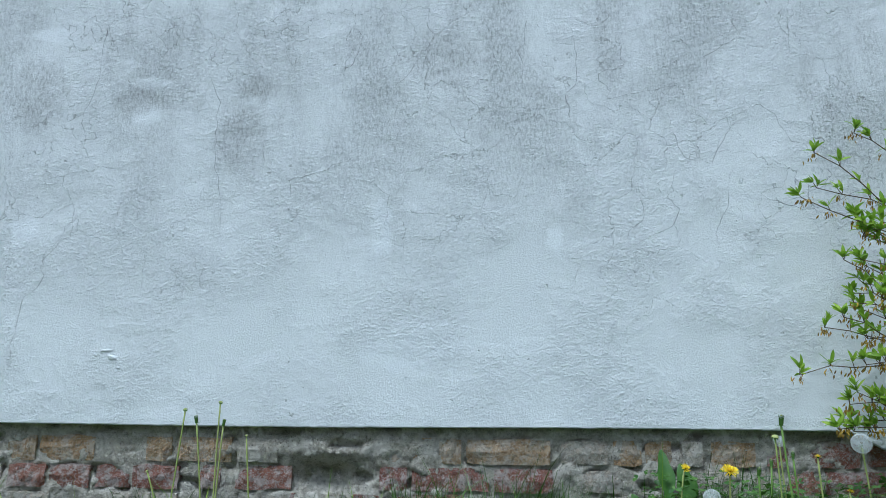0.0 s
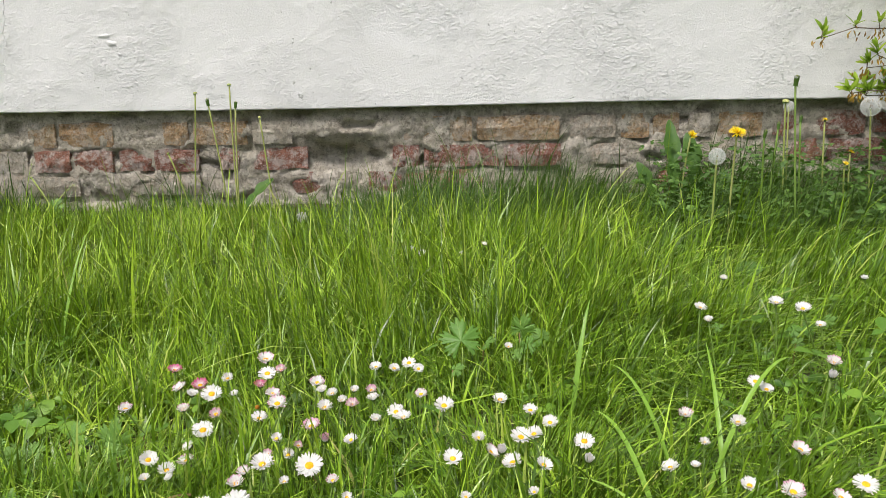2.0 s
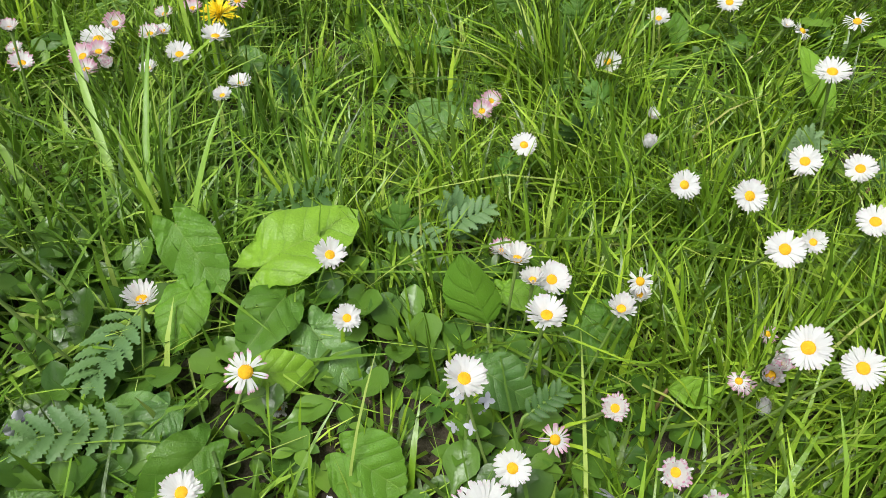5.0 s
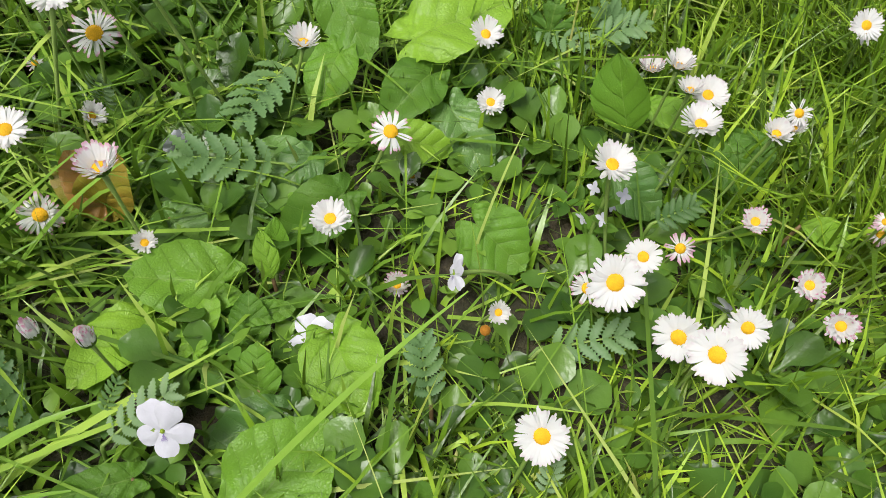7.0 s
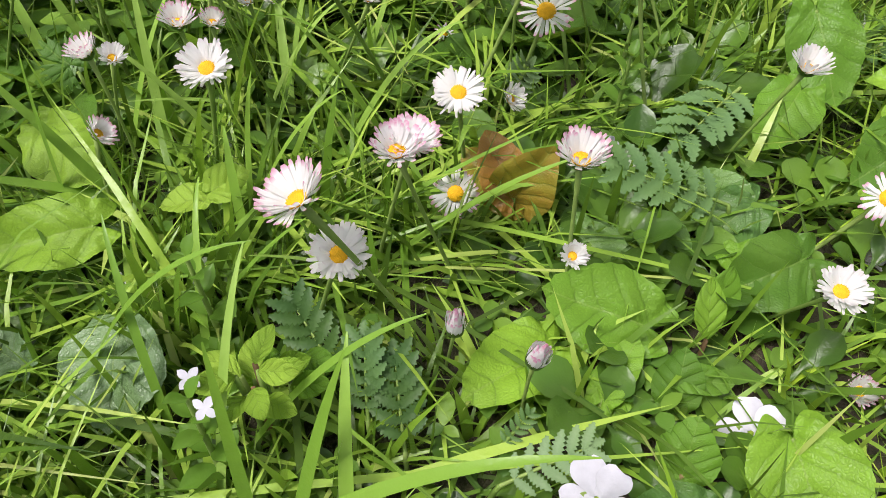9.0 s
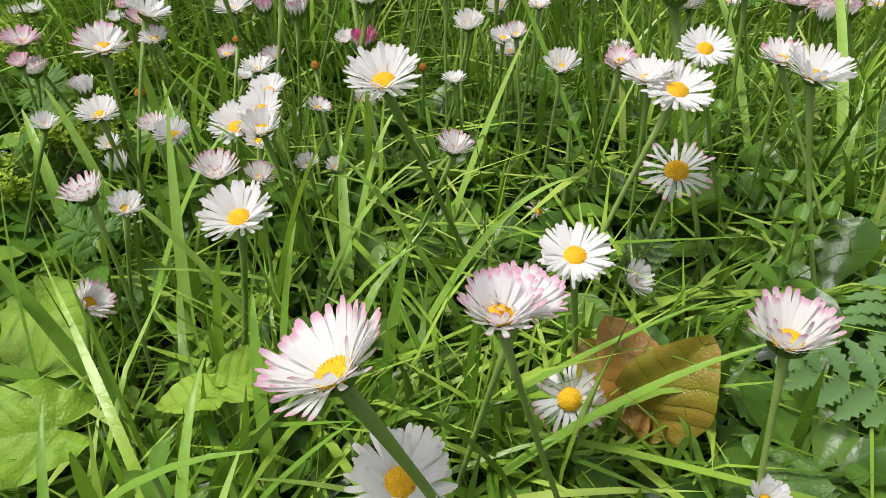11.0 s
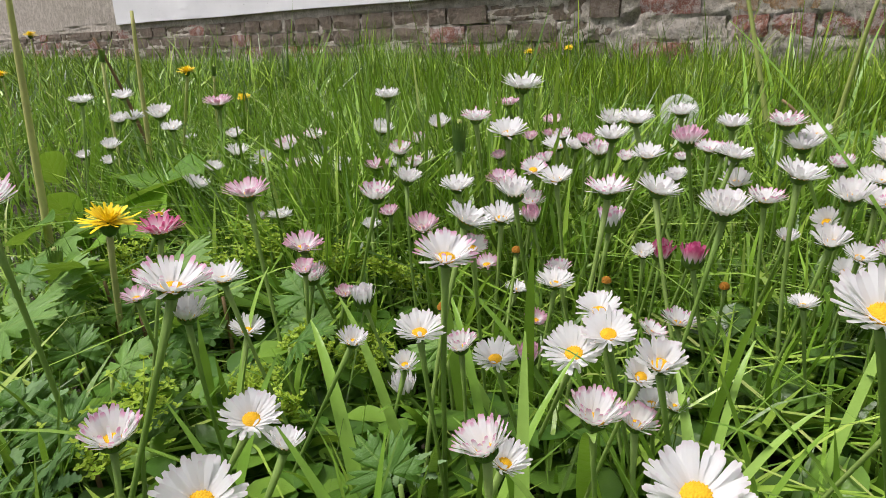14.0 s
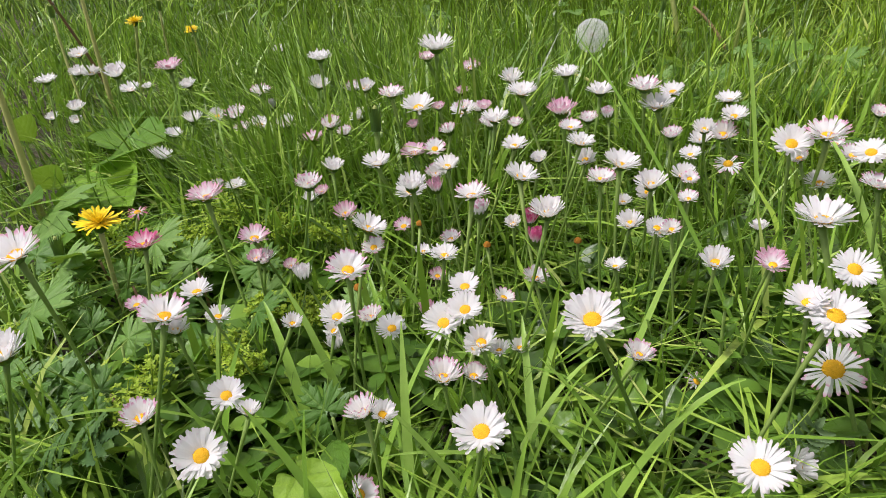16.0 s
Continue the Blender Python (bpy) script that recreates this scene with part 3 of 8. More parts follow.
def build_wall():
    """The plastered front of the house: a thick coat of plaster that ends over the brick base with a ragged lower edge."""
    rnd = random.Random(3)
    left, right, top, y0, y1 = -6.3, 3.2, 4.6, HOUSE_Y, HOUSE_Y + 0.3
    xs, edge = [], []
    x = left
    while x < right:
        dip = 0.0 if x < 1.08 else -0.055 * smoothstep((x - 1.08) / 0.14)
        xs.append(x)
        edge.append(0.249 + 0.0022 * math.sin(3.1 * x) + rnd.uniform(-0.0007, 0.0007) + dip)
        x += 0.02 if -1.8 < x < 1.6 else 0.2
    xs.append(right), edge.append(0.2)
    n = len(xs)
    pts = [(x, y0 + 0.002, e) for x, e in zip(xs, edge)] + [(x, y0, e + 0.003) for x, e in zip(xs, edge)] + [(x, y0, top) for x in xs]
    pts += [(x, y0 + 0.034, e + 0.002) for x, e in zip(xs, edge)] + [(x, y1, e + 0.002) for x, e in zip(xs, edge)] + [(x, y1, top) for x in xs]
    faces = []
    for i in range(n - 1):
        faces += [(i, i + 1, n + i + 1, n + i), (n + i, n + i + 1, 2 * n + i + 1, 2 * n + i), (3 * n + i, 3 * n + i + 1, i + 1, i),
                  (4 * n + i, 4 * n + i + 1, 3 * n + i + 1, 3 * n + i), (2 * n + i, 2 * n + i + 1, 5 * n + i + 1, 5 * n + i), (5 * n + i, 5 * n + i + 1, 4 * n + i + 1, 4 * n + i)]
    for a in (0, n - 1):
        faces.append((a, n + a, 2 * n + a, 5 * n + a, 4 * n + a, 3 * n + a))
    ob = new("wall_north", Sheet().add(pts, faces).mesh("wall_north", PLASTER, smooth=False))
    tagged(ob, "weathered white plastered house wall with hairline cracks", "wall", kind="structure")
    # a few blisters where the paint lifts, and the trowel ridges near them
    for cx, cz, w, h, turn in ((-1.010, 0.440, 0.022, 0.010, -8), (-1.03, 0.460, 0.026, 0.006, 10), (-0.99, 0.41, 0.008, 0.005, 0)):
        s = Sheet()
        k = 14
        ring = [(cx + w * math.cos(2 * math.pi * i / k) * rnd.uniform(0.6, 1.1), y0 + 0.0005, cz + h * math.sin(2 * math.pi * i / k) * rnd.uniform(0.6, 1.1)) for i in range(k)]
        inner = [(cx + (p[0] - cx) * 0.75, y0 - 0.002, cz + (p[2] - cz) * 0.7 + 0.001) for p in ring]
        s.add(ring + inner + [(cx, y0 - 0.0025, cz)], [(i, (i + 1) % k, k + (i + 1) % k, k + i) for i in range(k)] + [(k + i, k + (i + 1) % k, 2 * k) for i in range(k)])
        part("paint_blister", s.mesh("paint_blister", PLASTER), ob)
    for points in CRACKS:
        part("crack", crack_ribbon(points, rnd, y0).mesh("crack", CRACK_DIRT), ob)


build_wall()


def build_base():
    """The bare masonry under the plaster: a rough bed of mortar from which the bricks stand out."""
    rnd = random.Random(8)
    xs = np.concatenate([np.linspace(-18.0, -2.05, 90), np.arange(-2.0, 1.7, 0.010), np.linspace(1.75, 3.2, 12)])
    zs = np.linspace(-0.06, 0.27, 40)
    pts, n = [], len(xs)
    for z in zs:
        for x in xs:
            d = 0.005 * noise.noise((x * 9, z * 14, 0.3)) + 0.007 * noise.noise((x * 30, z * 36, 3.0)) + 0.005 * noise.noise((x * 75, z * 80, 5.0))
            # the hollow where a brick has crumbled away behind old mortar
            hole = math.exp(-((x + 0.38) / 0.11) ** 2 - ((z - 0.105) / 0.035) ** 2)
            boss = math.exp(-((x + 0.36) / 0.12) ** 2 - ((z - 0.185) / 0.03) ** 2)
            pts.append((float(x), HOUSE_Y + 0.0260 + d + 0.055 * hole - 0.018 * boss + 0.085 * max(noise.noise((x * 13, z * 28, 9.0)) - 0.22, 0.0) - 0.012 * max(noise.noise((x * 5, z * 12, 21.0)) - 0.1, 0.0), float(z)))
    faces = [(j * n + i, j * n + i + 1, (j + 1) * n + i + 1, (j + 1) * n + i) for j in range(len(zs) - 1) for i in range(n - 1)]
    ob = new("wall_base", Sheet().add(pts, faces).mesh("wall_base", MORTAR))
    return tagged(ob, "crumbling old brick plinth with pale lime mortar", "wall", kind="structure")


BASE = build_base()


def build_far_wall():
    """Where the plaster ends the wall goes on in bare masonry."""
    s = Sheet()
    x0, x1, y0, y1, z0, z1 = -18.0, -6.32, HOUSE_Y + 0.06, HOUSE_Y + 0.3, 0.27, 4.6
    s.add([(x0, y0, z0), (x1, y0, z0), (x1, y0, z1), (x0, y0, z1), (x0, y1, z0), (x1, y1, z0), (x1, y1, z1), (x0, y1, z1)],
          [(0, 1, 2, 3), (1, 5, 6, 2), (5, 4, 7, 6), (4, 0, 3, 7), (3, 2, 6, 7), (4, 5, 1, 0)])
    ob = new("wall_west", s.mesh("wall_west", MORTAR, smooth=False))
    return tagged(ob, "bare unplastered brick wall", "wall", kind="structure")


FAR_WALL = build_far_wall()


# ---- daisies ----
def petal_ring(sheet, rnd, count, lift, curl, r0=0.24, width=0.074, drop=0.0, ragged=0.0, start=0.0):
    """Rays round the disc of a head of radius 1: lift is their rise at the foot, curl how it changes along them, in degrees."""
    for i in range(count):
        if rnd.random() < ragged * 0.35:
            continue
        a = 2 * math.pi * (i + rnd.uniform(-0.25, 0.25)) / count + start
        e0 = radians(lift + rnd.gauss(0, 6 + 22 * ragged))
        e1 = e0 + radians(curl + rnd.gauss(0, 6 + 30 * ragged))
        size = (1 - r0) * rnd.uniform(0.80, 1.08)
        yaw = rnd.gauss(0, 0.07 + 0.16 * ragged)
        w = width * rnd.uniform(0.75, 1.25)
        r, z, pts, along = r0, drop, [], []
        steps = ((0.0, 0.45), (0.3, 0.8), (0.65, 1.0), (0.90, 0.94), (1.0, 0.52))
        for k, (s, ws) in enumerate(steps):
            if k:
                ds = (s - steps[k - 1][0]) * size
                e = e0 + (e1 - e0) * s
                r, z = r + ds * math.cos(e), z + ds * math.sin(e)
            c, t = math.cos(a + yaw * s), math.sin(a + yaw * s)
            for side in (-1, 1):
                pts.append((r * c - side * w * ws * t, r * t + side * w * ws * c, z + (0.02 if k else 0)))
                along.append(s)
        sheet.add(pts, [(2 * k, 2 * k + 1, 2 * k + 3, 2 * k + 2) for k in range(len(steps) - 1)], along=along)
    return sheet


def dome(sheet, radius, height, seeds, floret, base=0.0):
    """The yellow disc: a low dome covered with little florets."""
    rings, sides = 4, 12
    pts = [(radius * math.sin(math.pi / 2 * k / rings) * math.cos(2 * math.pi * i / sides), radius * math.sin(math.pi / 2 * k / rings) * math.sin(2 * math.pi * i / sides), base + height * math.cos(math.pi / 2 * k / rings)) for k in range(1, rings + 1) for i in range(sides)]
    pts.append((0, 0, base + height))
    top = len(pts) - 1
    faces = [(k * sides + i, (k + 1) * sides + i, (k + 1) * sides + (i + 1) % sides, k * sides + (i + 1) % sides) for k in range(rings - 1) for i in range(sides)] + [(top, i, (i + 1) % sides) for i in range(sides)]
    sheet.add(pts, faces)
    for i in range(seeds):
        q = math.sqrt((i + 0.5) / seeds)
        a, r = i * 2.39996, radius * q * 0.98
        z = base + height * math.sqrt(max(1 - q * q, 0))
        n = Vector((q * math.cos(a), q * math.sin(a), 0.8)).normalized()
        p, o = Vector((r * math.cos(a), r * math.sin(a), z)), n.orthogonal()
        c = n.cross(o)
        sheet.add([p + floret * 0.6 * o, p + floret * 0.6 * c, p - floret * 0.6 * o, p - floret * 0.6 * c, p + floret * 0.9 * n], [(0, 1, 4), (1, 2, 4), (2, 3, 4), (3, 0, 4)])
    return sheet


def bract_cup(sheet, radius, depth, rim):
    """The green cup under the head, with pointed bracts at its rim."""
    k = 26
    rows = ((0.12, -depth), (0.6, -depth * 0.75), (1.0, -depth * 0.25))
    pts = [(radius * r * math.cos(2 * math.pi * i / k), radius * r * math.sin(2 * math.pi * i / k), z) for r, z in rows for i in range(k)]
    pts += [(radius * (1.12 if i % 2 else 0.98) * math.cos(2 * math.pi * i / k), radius * (1.12 if i % 2 else 0.98) * math.sin(2 * math.pi * i / k), rim if i % 2 else -depth * 0.1) for i in range(k)]
    return sheet.add(pts, [(j * k + i, j * k + (i + 1) % k, (j + 1) * k + (i + 1) % k, (j + 1) * k + i) for j in range(3) for i in range(k)])


def head_meshes(kind, seed):
    rnd = random.Random(seed)
    rays, disc, cup = Sheet(), Sheet(), Sheet()
    if kind == "open":
        petal_ring(rays, rnd, 44, 10, -2, width=0.060), petal_ring(rays, rnd, 36, 22, -4, width=0.060, drop=0.03, start=0.08)
        dome(disc, 0.32, 0.15, 90, 0.042), bract_cup(cup, 0.34, 0.24, 0.06)
    elif kind == "saucer":
        petal_ring(rays, rnd, 42, 22, 8, width=0.064), petal_ring(rays, rnd, 36, 36, 8, width=0.064, drop=0.03, start=0.1)
        dome(disc, 0.30, 0.12, 80, 0.042), bract_cup(cup, 0.34, 0.26, 0.10)
    elif kind == "cup":
        petal_ring(rays, rnd, 38, 36, 12, r0=0.26, width=0.066), petal_ring(rays, rnd, 32, 52, 12, r0=0.24, width=0.064, drop=0.03, start=0.1)
        dome(disc, 0.28, 0.12, 70, 0.045), bract_cup(cup, 0.36, 0.30, 0.20)
    elif kind == "closed":
        petal_ring(rays, rnd, 30, 62, 22, r0=0.30, width=0.075), petal_ring(rays, rnd, 24, 72, 26, r0=0.24, width=0.07, start=0.1)
        dome(disc, 0.24, 0.1, 20, 0.05), bract_cup(cup, 0.44, 0.36, 0.34)
    elif kind == "ragged":
        petal_ring(rays, rnd, 40, 12, -18, width=0.058, ragged=0.42)
        dome(disc, 0.33, 0.22, 90, 0.05), bract_cup(cup, 0.34, 0.24, 0.02)
    elif kind == "spent":
        petal_ring(rays, rnd, 14, -30, -30, r0=0.5, width=0.05, ragged=1.0)
        dome(disc, 0.72, 0.75, 120, 0.10), bract_cup(cup, 0.74, 0.4, -0.1)
    else:
        petal_ring(rays, rnd, 26, 74, 24, r0=0.44, width=0.080, drop=0.10), petal_ring(rays, rnd, 20, 78, 30, r0=0.30, width=0.085, drop=0.20), petal_ring(rays, rnd, 12, 80, 30, r0=0.16, width=0.085, drop=0.26)
        rays.points = [(px, py, 0.1 + 1.55 * (pz - 0.1)) for px, py, pz in rays.points]
        dome(disc, 0.30, 0.45, 30, 0.07, 0.06), bract_cup(cup, 0.44, 0.62, 0.34)
    reach = float(np.quantile(np.hypot(*np.array(rays.points)[:, :2].T), 0.96))
    reach = {"spent": 1.6, "bud": 0.72}.get(kind, max(reach, 0.5))
    for s in (rays, disc, cup):
        s.points = [tuple(v / reach for v in p) for p in s.points]
    return rays, disc, cup


HEADS = {}
LOOKS = {"white": "white", "tipped": "white and pink-tipped", "pink": "pink", "rose": "deep pink"}
FORMS = {"open": "wide-open {} daisy with a yellow disc", "saucer": "shallow saucer-shaped {} daisy on a green stem", "cup": "half-closed cup-shaped {} daisy", "closed": "closed {} daisy head on a thin stem",
         "ragged": "ragged {} daisy with drooping narrow rays", "spent": "faded daisy with an orange-brown disc", "bud": "{} daisy bud in a green cup"}
drawn = random.Random(21)


def head(kind, tint):
    """One of four drawn forms of each kind of head, as three meshes of radius 1."""
    key = (kind, tint, drawn.randrange(4))
    if key not in HEADS:
        rays, disc, cup = head_meshes(kind, 100 * sorted(FORMS).index(kind) + key[2])
        HEADS[key] = (rays, rays.mesh("ray_ring", WITHERED if kind == "spent" else PETAL[tint]), disc.mesh("disc", SPENT if kind == "spent" else PETAL[tint] if kind == "bud" else DISC), cup.mesh("bracts", BRACT))
    return HEADS[key]


SINGLE = {}


def single_rays(sheet, m):
    """The rays of a head as meshes of their own, shared by all heads of that form."""
    key = (id(sheet), m.name)
    if key not in SINGLE:
        n = 10
        SINGLE[key] = [Sheet().add(sheet.points[i:i + n], [(0, 1, 3, 2), (2, 3, 5, 4), (4, 5, 7, 6), (6, 7, 9, 8)], along=sheet.along[i:i + n]).mesh("ray", m) for i in range(0, len(sheet.points), n)]
    return SINGLE[key]


def daisy(x, y, z, r, kind, tint, tilt, bearing):
    """A daisy whose disc lies at x, y, z; r in millimetres."""
    r *= 0.001
    turn = axis_turn(min(tilt, 12) if kind == "bud" else tilt, bearing, drawn.uniform(0, 360))
    up = (turn @ Vector((0, 0, 1, 0))).to_3d()
    tall = z - ground_z(x, y)
    bx, by = x - up.x * tall * 0.5 + drawn.gauss(0, 0.22) * tall, y - up.y * tall * 0.5 + drawn.gauss(0, 0.22) * tall
    bz = ground_z(bx, by) - 0.004
    ob = thing("daisy", bx, by, bz, FORMS[kind].format(LOOKS[tint]) + " in grass", "daisy", "daisies in the lawn")
    foot = Vector((bx, by, bz))
    neck = Vector((x, y, z)) - up * r * 0.24 - foot
    s = Sheet()
    path = bend((0, 0, 0), neck, Vector((0, 0, 0.12 * tall)) - up * 0.18 * tall, 7)
    w = min(max(r * 0.090, 0.00055), 0.00085)
    tube(s, path, [w * 1.25, w * 1.1, w, w, w, w * 1.1, w * 1.7], 6)
    part("stem", s.mesh("stem", STEM), ob)
    at = Matrix.Translation(Vector((x, y, z)) - foot) @ turn @ Matrix.Scale(r, 4)
    sheet, rays, disc, cup = head(kind, tint)
    crown = part("flower_head", cup, ob, at)
    if -0.35 < x < 0.05 and y < 0.235 and kind not in ("spent", "bud", "closed"):
        for me in single_rays(sheet, rays.materials[0]):
            part("ray", me, crown)
    else:
        tagged(part("ray_ring", rays, crown), kind="stuff")
    part("disc", disc, crown)
    return ob



# ---- single leaves and other flowers of the lawn ----
sown = random.Random(77)
LEAF_LOOKS = {
    "heart": ("violet_leaf", "bright green heart-shaped violet leaf with quilted veins", VIOLET_LEAF),
    "dull": ("herb_leaf", "dull dark green rounded leaf close to the soil", DULL_LEAF),
    "oval": ("oval_leaf", "upright fresh green oval leaf with deep veins", VIOLET_LEAF),
    "lobed": ("buttercup_leaf", "pale green deeply lobed buttercup leaf", LOBED),
    "silver": ("silverweed_leaf", "grey-green feathered silverweed leaf with toothed leaflets", SILVER),
    "yellow": ("fallen_leaf", "yellowed dying leaf lying in the grass", YELLOWED),
    "nettle": ("dead_nettle_leaf", "soft lime-green scalloped dead-nettle leaf", LIME_LEAF),
    "russet": ("maple_seedling_leaf", "russet and olive lobed leaf of a seedling", RUSSET),
    "dand": ("dandelion_leaf", "long toothed dandelion leaf in the grass", HERB),
}


def frame_of(foot, tip, roll=0.0):
    """A pose at foot whose x axis runs to the tip and whose z axis looks up."""
    x = (tip - foot).normalized()
    up = Vector((0, -0.42, 1)) if abs(x.z) < 0.85 else Vector((0, -1, 0.2))
    y = up.cross(x).normalized()
    m = Matrix((x, y, x.cross(y))).transposed().to_4x4()
    return Matrix.Translation(foot) @ m @ Matrix.Rotation(roll, 4, "X")


def heart_leaf(sheet, m, length, width, fold, droop, crimp, ripple, seed):
    """A rounded heart-shaped blade as rings round the end of its stalk: lobes behind it, a short point ahead, a scalloped rim."""
    rnd = random.Random(seed)
    ph, skew, lobes = rnd.uniform(0, 6), rnd.uniform(-0.06, 0.06), rnd.uniform(0.05, 0.34)
    sides, rings = 72, 18
    b = 0.5 * width / length
    pts, uv = [(m @ Vector((0, 0, 0)))], [(0.0, 0.5)]
    for k in range(1, rings + 1):
        q = (k / rings) ** 0.85
        for i in range(sides + 1):
            a = math.pi * (2 * i / sides - 1) * 0.985
            c, n = math.cos(a), math.sin(a)
            aa, bb, cc = (c / 0.61) ** 2 + (n / b) ** 2, -2 * c * 0.39 / 0.61 ** 2, (0.39 / 0.61) ** 2 - 1
            r = (-bb + math.sqrt(bb * bb - 4 * aa * cc)) / (2 * aa)
            back = abs(a) / math.pi
            r *= 1 + 0.40 * smoothstep((back - 0.55) / 0.3)
            r *= 0.06 + 0.94 * smoothstep((1.0 - back) / 0.20)
            r *= 1 + 0.07 * max(1 - abs(a) / 0.35, 0.0) ** 1.5 - 0.04 * smoothstep(1 - abs(abs(a) - 0.5) / 0.4)
            if k == rings:
                r *= 1 - crimp * abs(math.sin(18 * a))
            x, y = r * q * c, r * q * n + skew * r * q * c * n
            zz = -droop * x * abs(x) + fold * abs(y) + lobes * q * max(back - 0.5, 0.0) * r * 1.6
            zz += ripple * (math.sin(6 * x + ph + 3 * y) * math.cos(8 * y + ph) + 0.9 * q ** 3 * math.sin(7 * a + ph))
            rib = abs(math.sin(math.pi * 4.5 * (x - 0.75 * abs(y)))) * min(1.0, abs(y) * 12)
            zz += (1 - q ** 5) * (0.013 * rib + 0.007 * math.sin(46 * y + ph) * math.sin(40 * x + ph))
            pts.append(m @ Vector((x * length, y * length, zz * length)))
            uv.append((x, 0.5 + y))
    w = sides + 1
    faces = [(0, 1 + i, 2 + i) for i in range(sides)]
    faces += [(1 + (k - 1) * w + i, 1 + k * w + i, 2 + k * w + i, 2 + (k - 1) * w + i) for k in range(1, rings) for i in range(sides)]
    return sheet.add(pts, faces, uv)


def lobed_leaf(sheet, m, long, seed):
    """A buttercup leaf: five broad wedges parted by deep cuts, each with blunt teeth at its rim."""
    rnd = random.Random(seed)
    ph, sides, rings = rnd.uniform(0, 6), 84, 5
    pts, uv = [m @ Vector((0, 0, 0))], [(0.0, 0.5)]
    for k in range(1, rings + 1):
        q = k / rings
        for i in range(sides + 1):
            deg = -152 + 304 * i / sides
            a = radians(deg)
            deep = max(math.exp(-((deg - n) / 6.5) ** 2) for n in (-94, -34, 34, 94))
            notch = max(math.exp(-((deg - n) / 3.8) ** 2) for n in (-137, -121, -108, -78, -64, -50, -20, -8, 8, 20, 50, 64, 78, 108, 121, 137))
            r = long * (1.0 - 0.0023 * abs(deg)) * (1 - 0.74 * deep) * (1 - 0.30 * notch * q) * q
            zz = -0.22 * r * r / long + 0.05 * long * math.sin(3 * a + ph) * q - 0.05 * long * deep * q + 0.02 * long * math.sin(9 * a + 2 * ph) * q
            pts.append(m @ Vector((r * math.cos(a), r * math.sin(a), zz)))
            uv.append((r / long * math.cos(a), 0.5 + 0.5 * r / long * math.sin(a)))
    w = sides + 1
    faces = [(0, 1 + i, 2 + i) for i in range(sides)]
    faces += [(1 + (k - 1) * w + i, 1 + k * w + i, 2 + k * w + i, 2 + (k - 1) * w + i) for k in range(1, rings) for i in range(sides)]
    return sheet.add(pts, faces, uv)


def toothed(u):
    return (0.25 + 0.75 * u ** 0.8) * (1.0 if u < 0.85 else (1 - u) / 0.15 * 0.9 + 0.1) * (0.55 + 0.45 * abs(math.sin(11 * u)))


